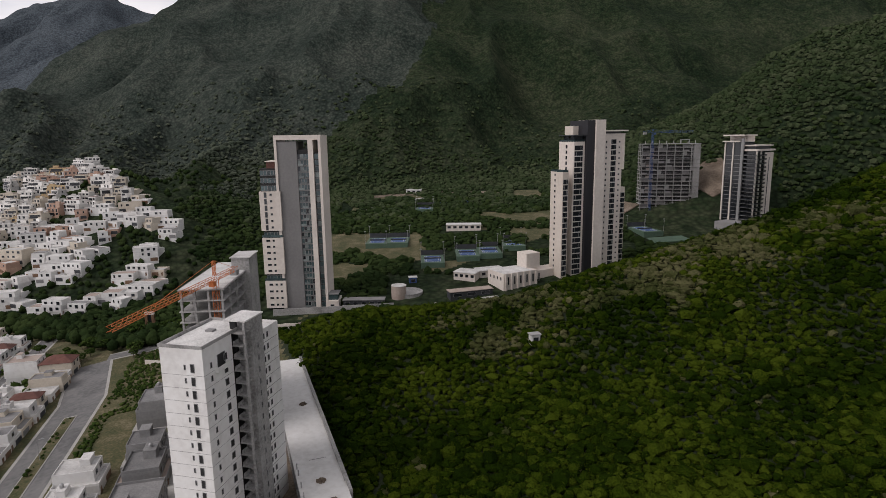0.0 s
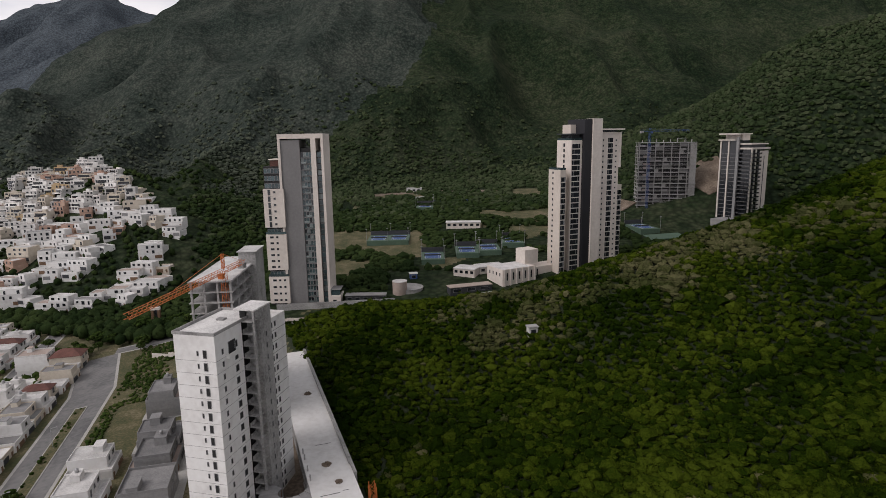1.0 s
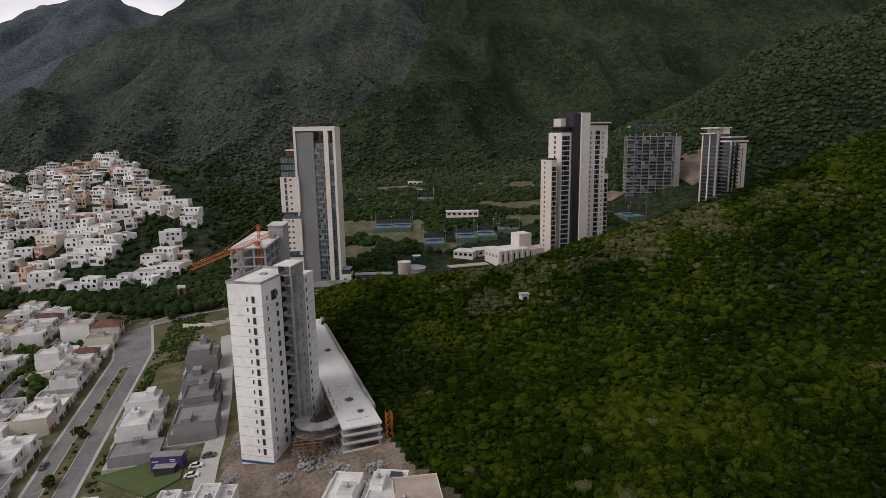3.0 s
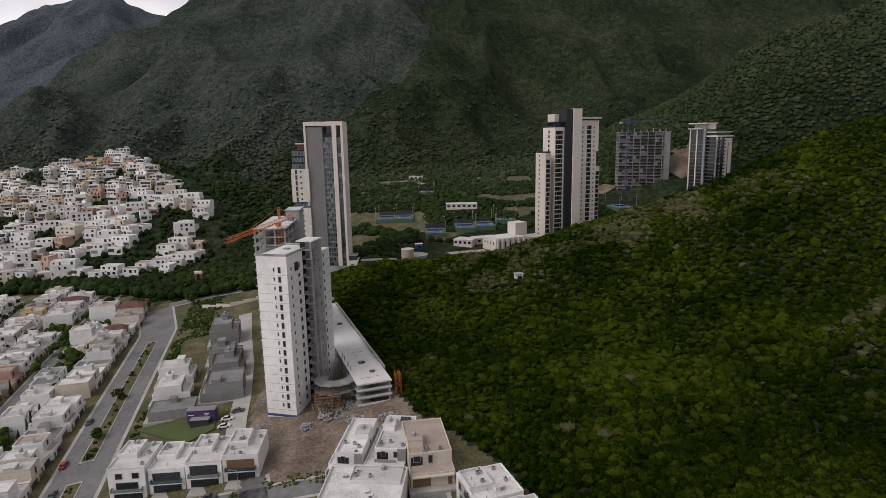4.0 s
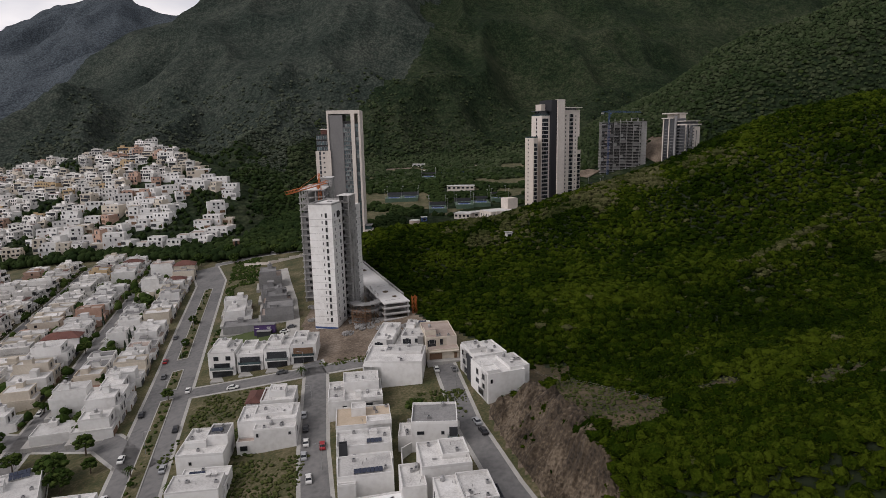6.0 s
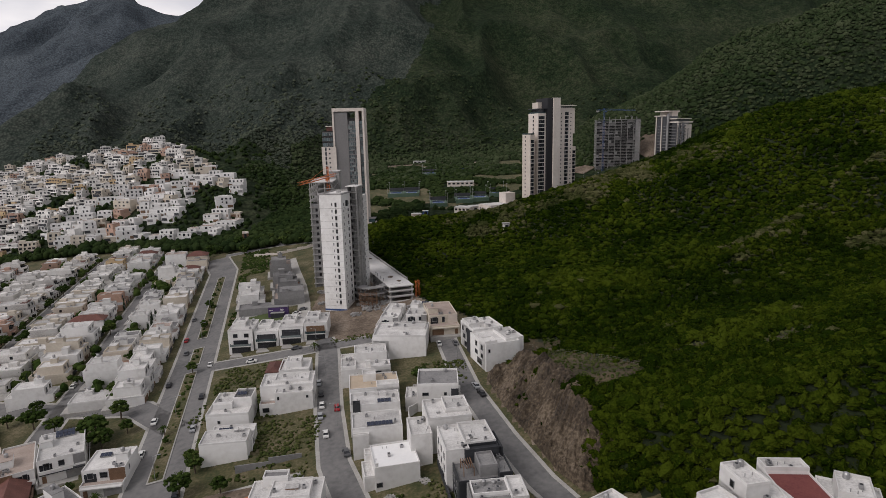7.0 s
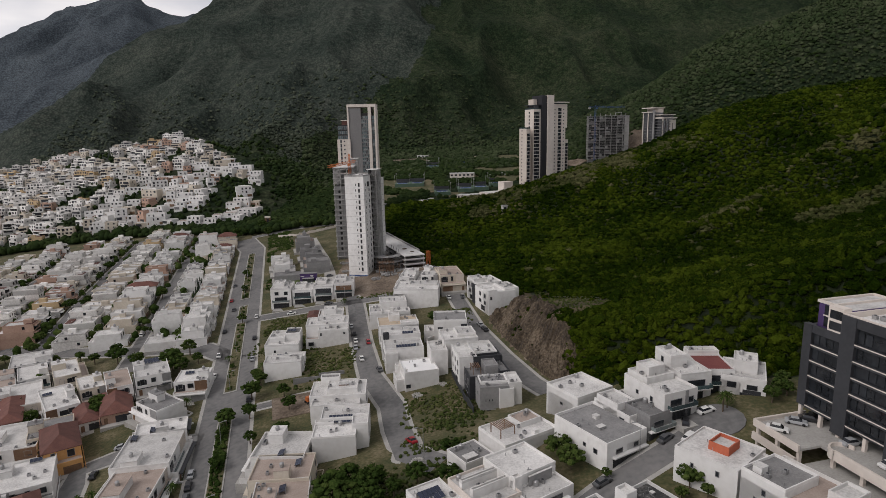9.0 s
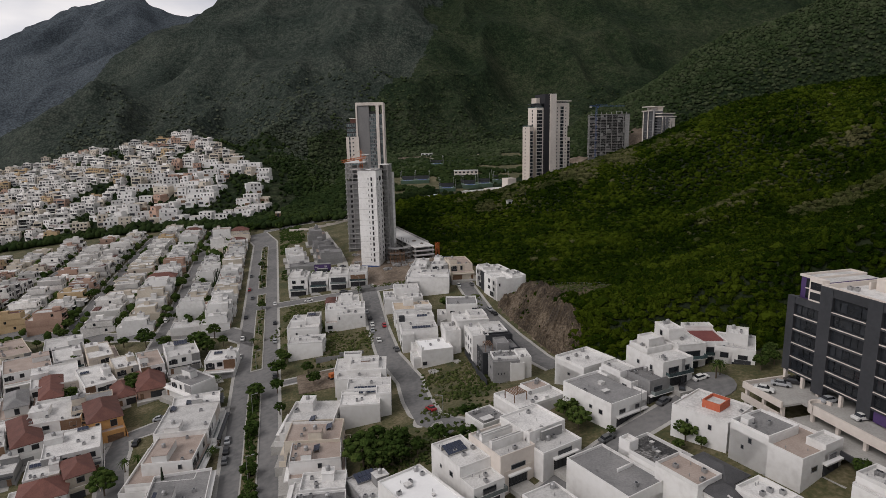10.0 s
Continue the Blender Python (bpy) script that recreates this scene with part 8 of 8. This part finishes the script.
# ---- the tower crane ----
def lattice(root, name, a, b, wide, cell, mat):
    """A square lattice boom from a to b."""
    a, b = Vector(a), Vector(b)
    d = (b - a).normalized()
    u = d.cross(Vector((0, 0, 1)) if abs(d.z) < 0.9 else Vector((1, 0, 0))).normalized() * wide / 2
    v = d.cross(u).normalized() * wide / 2
    s, n = Solid(), max(2, int((b - a).length / cell))
    for i, (p, r) in enumerate(((1, 1), (1, -1), (-1, -1), (-1, 1))):
        s.rod(a + u * p + v * r, b + u * p + v * r, 0.07, 4)
    for k in range(n):
        p0, p1 = a + (b - a) * k / n, a + (b - a) * (k + 1) / n
        for i in range(4):
            e0 = u * (1, 1, -1, -1)[i] + v * (1, -1, -1, 1)[i]
            e1 = u * (1, -1, -1, 1)[i] + v * (-1, -1, 1, 1)[i]
            s.rod(p0 + e0, p1 + e1, 0.045, 3)
    return part(name, s.mesh(name, mat), root)


def tower_crane(x, y, z0, z1, jib, counter, yaw, mat, label, apex=4.0):
    root = base("tower_crane", x, y, z0, yaw, label, "crane")
    h = z1 - z0
    lattice(root, "mast", (0, 0, 0), (0, 0, h), 1.0, 1.2, mat)
    lattice(root, "jib", (0.6, 0, h + 0.2), (jib, 0, h + 0.2), 0.9, 1.3, mat)
    lattice(root, "counter_jib", (-0.6, 0, h + 0.2), (-counter, 0, h + 0.2), 0.9, 1.3, mat)
    lattice(root, "apex", (0, 0, h + 0.6), (0, 0, h + apex), 0.5, 0.9, mat)
    part("counterweight", Solid().box(-counter, -0.7, h - 1.2, -counter + 1.6, 0.7, h).mesh("counterweight", CONCRETE), root)
    part("cab", Solid().box(0.7, -0.6, h - 1.3, 1.7, 0.5, h - 0.2).mesh("cab", mat), root)
    for e in (jib * 0.65, -counter * 0.9):
        part("stay", Solid().rod((0, 0, h + apex), (e, 0, h + 0.6), 0.05, 4).mesh("stay", mat), root)
    return root


tower_crane(-48.6, 121.5, 8, 45.0, 34, 10, -96, ORANGE, "orange lattice tower crane beside the concrete frame tower")
tower_crane(121, 347, 24, 75.0, 26, 6, 12, BLUE, "blue lattice tower crane in front of the concrete tower", 1.5)
hoist = base("construction_hoist", -14.2, 95.0, 2.0, 20.5, "orange construction hoist at the end of the podium", "hoist")
lattice(hoist, "mast", (0, 0, 0), (0, 0, 7.6), 1.3, 1.2, ORANGE)
lattice(hoist, "mast", (0.4, 1.8, 0), (0.4, 1.8, 7.2), 1.1, 1.2, ORANGE)


# ---- the sports club in the valley ----
def court(x, y, yaw, w=11, d=19, sand=False):
    z = max(height(x + a, y + b) for a in (-w / 2, w / 2) for b in (-d / 2, d / 2)) + 0.2
    root = base("tennis_court", x, y, z, yaw, "green tennis court with a blue playing surface and a fence", "tennis court", "tennis courts")
    part("apron", Solid().box(-w / 2, -d / 2, -3, w / 2, d / 2, 0).mesh("apron", COURTGREEN), root)
    part("playing_surface", Solid().box(-3.8, -6.6, 0, 3.8, 6.6, 0.02).mesh("playing_surface", COURT), root)
    for p in (-3.7, -2.8, 2.8, 3.7):
        part("line", shared("court_long", lambda: Solid().box(-0.05, -6.5, 0.02, 0.05, 6.5, 0.03).mesh("line", WHITE)), root, at=pose(p, 0, 0))
    for p in (-6.5, -3.5, 3.5, 6.5):
        part("line", shared("court_short", lambda: Solid().box(-3.7, -0.05, 0.02, 3.7, 0.05, 0.03).mesh("line", WHITE)), root, at=pose(0, p, 0))
    part("net", Solid().box(-4.2, -0.03, 0, 4.2, 0.03, 0.7).mesh("net", DARK), root)
    part("back_fence", Solid().box(-w / 2, d / 2 - 0.1, 0, w / 2, d / 2, 2.4).mesh("back_fence", DARK), root, "dark mesh fence behind the court")
    for a in (-w / 2, w / 2):
        part("fence_post", shared("fence_post", lambda: Solid().rod((0, 0, 0), (0, 0, 6.5), 0.08, 6).box(-0.5, -0.1, 6.3, 0.5, 0.1, 6.6).mesh("fence_post", METAL)), root, at=pose(a, -d / 2, 0))
        part("fence_post", shared("fence_post", lambda: None), root, at=pose(a, d / 2, 0))
    return root


for x, y, yaw in ((-5.8, 277, 2), (11, 285, 2), (22, 288, 2), (-35.5, 311, 0), (-24.5, 311, 0), (35, 299, 0), (-12.5, 384, 0), (108, 315, 10)):
    court(x, y, yaw)
pitch = patch("football_pitch", [(106, 294), (126, 297), (124, 305), (105, 303)], COURTGREEN, "small dark green artificial turf pitch", "sports pitch", 0.4)


def drum(x, y, z, r, h, name, mat, label, category, lid=None):
    root = base(name, x, y, z, 0, label, category)
    part("drum", Solid().rod((0, 0, -2), (0, 0, h), r, 28).mesh("drum", mat), root)
    part("lid", Solid().rod((0, 0, h), (0, 0, h + 0.12), r + 0.1, 28).mesh("lid", lid or ROOF), root)
    return root


drum(-18.8, 232.5, 10.2, 3.0, 5.0, "water_tower", TERRACE, "round brown concrete water tank behind the wall", "tank")
drum(-15.5, 237, 9.6, 6.2, 1.9, "round_pool_wall", CONCRETE, "low round grey concrete basin beside the tank", "basin", CONCRETE)


def club_house(x, y, w, d, h, yaw, wall, roof, label, name="club_building", windows=4):
    z = height(x, y)
    root = base(name, x, y, z, yaw, label, "building")
    block(root, "body", -w / 2, -d / 2, -3, w / 2, d / 2, h, wall)
    block(root, "roof", -w / 2 - 0.3, -d / 2 - 0.3, h, w / 2 + 0.3, d / 2 + 0.3, h + 0.25, roof)
    for k in range(windows):
        part("window", window_mesh(round(w / windows * 0.6, 1), 1.3), root, at=pose(-w / 2 + w * (k + 0.5) / windows, -d / 2 - 0.02, h - 1.9))
    return root


club_house(11, 333, 19.5, 7, 3.0, -2, WARMWHITE, ROOF, "long white pavilion above the courts", windows=6)
club_house(10, 253, 10, 8, 3.0, -25, WARMWHITE, ROOF, "white club house with a flat roof")
club_house(20, 257, 12, 7, 2.4, 20, WARMWHITE, ROOF, "low white club house with a flat roof")
club_house(10, 232, 18, 4.5, 2.6, 18, DARK, TERRACE, "gatehouse with a broad brown canopy roof", "gatehouse", 3)
club_house(-32, 226, 16, 4, 2.4, 0, DARK, ROOFGREY, "low dark shed beside the tower", "shed", 5)
club_house(-22, 438, 11, 5, 2.6, -2, WHITE, ROOF, "small white house on the cleared slope", "hill_house", 3)
club_house(-14, 250, 3.2, 2.6, 2.2, 10, BLUE, WHITE, "small blue slide house in the play area", "play_house", 1)
club_house(24.5, 156, 2.6, 2.0, 1.5, 15, WHITE, CONCRETE, "small white hut on the scrub hill", "hut", 1).location.z += 0.8
strip("club_path", [(-64.6, 361), (-50.5, 392), (-32.7, 412), (-5.8, 422), (20.8, 428)], 2.6, KERB, "pale track climbing past the club", "path", 0.3, 1.0)
strip("earth_track", [(-56, 425), (-40, 432), (-10, 436), (40, 430)], 7.0, DIRT, "bare earth bench on the slope", "earth bank", 0.3, 1.5)
strip("drive", [(-5, 224), (4, 219), (14, 217), (24, 224), (20, 229), (8, 226)], 4.0, KERB, "pale concrete forecourt drive", "drive", 0.2, 0.5)
patch("cleared_slope", [(100, 372), (112, 366), (118, 356), (108, 352), (98, 362)], DIRT, "bare brown earth beside the building site", "earth", 0.6)
patch("cut_bank", [(150, 372), (170, 366), (172, 345), (156, 342), (149, 356)], DIRT, "bare brown cut bank behind the towers", "earth", 0.8)
for k in range(16):
    x = -6 + k * 1.7
    z = height(x, 400 + 0.2 * k)
    tarp = base("tarpaulin", x, 400 + 0.2 * k, z + 0.3, q.uniform(-20, 20), "blue tarpaulin heap along the club track", "tarpaulin", "tarpaulins")
    part("sheet", Solid().box(-0.9, -0.8, -0.4, 0.9, 0.8, 0.5, 0, pose(0, 0, 0, q.uniform(-15, 15), q.uniform(-15, 15), 0)).mesh("sheet", BLUE), tarp)

# the long wall in front of the slim tower, and the white roadside wall with piers
def wall_run(name, line, h, t, mat, label, pier=0, pier_mat=None, lift=0.0):
    root = base(name, *line[0], height(*line[0]), 0, label, "wall")
    x0, y0, z0 = root.location
    for (ax, ay), (bx, by) in zip(line, line[1:]):
        n = max(1, int(math.hypot(bx - ax, by - ay) / 5))
        for k in range(n):
            p, r = (ax + (bx - ax) * k / n, ay + (by - ay) * k / n), (ax + (bx - ax) * (k + 1) / n, ay + (by - ay) * (k + 1) / n)
            yaw, d = math.degrees(math.atan2(r[1] - p[1], r[0] - p[0])), math.hypot(r[0] - p[0], r[1] - p[1])
            z = max(height(*p), height(*r)) - z0 + lift
            part("wall_panel", Solid().box(0, -t / 2, -2.5, d, t / 2, h).mesh("wall_panel", pier_mat if pier and k % pier == 0 else mat), root, at=pose(p[0] - x0, p[1] - y0, z, 0, 0, yaw))
    return root


wall_run("retaining_wall", [(-66, 218), (-24, 220.5), (-20, 221)], 2.4, 0.4, CONCRETE, "long grey retaining wall below the slim tower")
wall_run("roadside_wall", [(-70, 207), (-38, 208.5), (-6, 209.5), (8, 215)], 1.0, 0.25, WARMWHITE, "low cream roadside wall with brown panels", 3, TERRACE)
wall_run("kerb_wall", [(-100, 186), (-88, 184), (-74, 190), (-60, 200)], 1.0, 0.25, WARMWHITE, "low cream wall along the entrance road")
wall_run("garden_wall", [(-2, 23), (-9, 19.5), (-14, 14), (-12, -4)], 1.6, 0.2, WHITE, "white boundary wall between plots")
wall_run("lot_wall", [(-7.5, -4.5), (-3.5, -26)], 1.3, 0.25, DARK, "low dark plot wall below the grey house")
wall_run("street_wall", [(-36, 4), (-49, 1)], 0.9, 0.2, GREY, "low grey wall along the lane")


def gateway():
    root = base("entrance_monument", -115.5, 222, height(-115.5, 222), 10, "brown portal monument at the estate entrance", "monument")
    block(root, "pier", -1.7, -0.8, -1, -0.7, 0.8, 5.6, WOOD)
    block(root, "pier", 0.7, -0.8, -1, 1.7, 0.8, 5.6, WOOD)
    block(root, "lintel", -1.7, -0.8, 5.6, 1.7, 0.8, 6.6, WARMWHITE)
    block(root, "screen", -0.7, 0.2, -1, 0.7, 0.5, 5.6, DARK)
    club_house(-102, 217, 9, 3, 2.0, -8, WARMWHITE, COURTGREEN, "low gatehouse with a green roof", "gate_lodge", 3)


gateway()


def sales_office():
    """The dark sign-clad cabin on the lawn beside the site road."""
    patch("lawn", [(-80, 92), (-64, 83), (-59, 88), (-62, 99), (-78, 100)], material("mown_grass", [(0.05, 0.075, 0.02), (0.075, 0.1, 0.03)], 1.5, 0.95, 0.4), "mown green lawn round the cabin", "lawn", 0.35)
    root = base("sales_cabin", -63.5, 91.5, height(-63.5, 91.5) + 0.4, 5, "dark purple sales cabin clad in printed boards", "cabin")
    block(root, "lower_cabin", -2.2, -1.6, -0.5, 2.2, 1.6, 1.5, DARK)
    block(root, "upper_cabin", -3.4, 0.2, -0.5, 3.4, 2.6, 3.2, PURPLE)
    block(root, "roof", -3.5, 0.1, 3.2, 3.5, 2.7, 3.32, GREY)
    block(root, "deck_roof", -2.3, -1.7, 1.5, 2.3, 0.2, 1.6, GREY)
    for x, z, w in ((-2.4, 2.0, 1.4), (1.4, 2.3, 1.2), (1.4, 1.9, 0.9)):
        block(root, "sign_bar", x - w / 2, 0.17, z, x + w / 2, 0.2, z + 0.22, WHITE)
    return root


sales_office()


def excavator():
    root = base("excavator", -42.5, -9.5, height(-42.5, -9.5) + 0.1, 40, "small orange-brown excavator on a dug plot", "excavator")
    for y in (-0.6, 0.6):
        part("track", Solid().box(-1.1, y - 0.2, 0, 1.1, y + 0.2, 0.45).mesh("track", RUBBER), root)
    part("cab", Solid().box(-0.9, -0.6, 0.45, 0.6, 0.6, 1.5).mesh("cab", ORANGE), root)
    part("boom", Solid().rod((0.5, 0, 0.9), (1.9, 0, 2.4), 0.14, 6).rod((1.9, 0, 2.4), (2.9, 0, 1.2), 0.11, 6).mesh("boom", DARK), root)
    part("bucket", Solid().box(2.6, -0.35, 0.7, 3.2, 0.35, 1.2).mesh("bucket", DARK), root)


excavator()
patch("dug_plot", [(-53, -5.5), (-41, -4), (-39, -14), (-50, -16)], DIRT, "bare brown dug earth on a building plot", "earth", 0.18)
for k, (x, y, r) in enumerate(((-15, -45, 1.4), (-12, 27, 1.8), (-8, 31, 1.3), (-16, -13, 1.2), (-10, -9, 1.0))):
    rubble_pile(x, y, height(x, y) + 0.05, r, 60 + k, KERB, "pale heap of broken concrete on an empty plot")


def street_lamp(x, y, yaw):
    root = base("street_lamp", x, y, height(x, y), yaw, "grey steel street lamp with a single arm", "street lamp", "street lamps")
    part("pole", shared("lamp_pole", lambda: Solid().rod((0, 0, 0), (0, 0, 5.6), 0.07, 6, 0, 0.05).mesh("pole", METAL)), root)
    part("arm", shared("lamp_arm", lambda: Solid().rod((0, 0, 5.5), (1.2, 0, 5.8), 0.04, 5).mesh("arm", METAL)), root)
    part("lantern", shared("lamp_head", lambda: Solid().box(1.0, -0.12, 5.72, 1.6, 0.12, 5.84).mesh("lantern", METAL)), root)


for s in range(-60, 210, 27):
    x, y = av(s, 0)
    street_lamp(x, y, 14.5)
for x, y in ((-37.4, 40), (-30, 14), (-14, -43), (-2, 40), (4, -62), (22, -56), (-44, 61), (-112, 66), (-128, 112), (-140, 150)):
    street_lamp(x, y, 190)


# the wire fence along the bare shoulder
def wire_fence(line):
    spots = []
    for (ax, ay), (bx, by) in zip(line, line[1:]):
        n = max(1, int(math.hypot(bx - ax, by - ay) / 2.4))
        spots += [(ax + (bx - ax) * k / n, ay + (by - ay) * k / n) for k in range(n)]
    spots.append(line[-1])
    x0, y0 = spots[0]
    z0 = height(x0, y0)
    root = base("wire_fence", x0, y0, z0, 0, "pale wire fence with thin posts on the dry slope", "fence")
    tops = [(x - x0, y - y0, height(x, y) - z0) for x, y in spots]
    for p in tops:
        part("post", shared("wire_fence_post", lambda: Solid().rod((0, 0, -0.3), (0, 0, 0.95), 0.035, 6).mesh("post", WOOD)), root, at=pose(*p))
    for lift in (0.45, 0.85):
        wire = Solid()
        for a, b in zip(tops, tops[1:]):
            wire.rod((a[0], a[1], a[2] + lift), (b[0], b[1], b[2] + lift), 0.012, 4)
        part("wire", wire.mesh("wire", METAL), root)
    return root


wire_fence([(17.5, 44), (22, 36), (27, 24), (32, 13), (35, 7)])
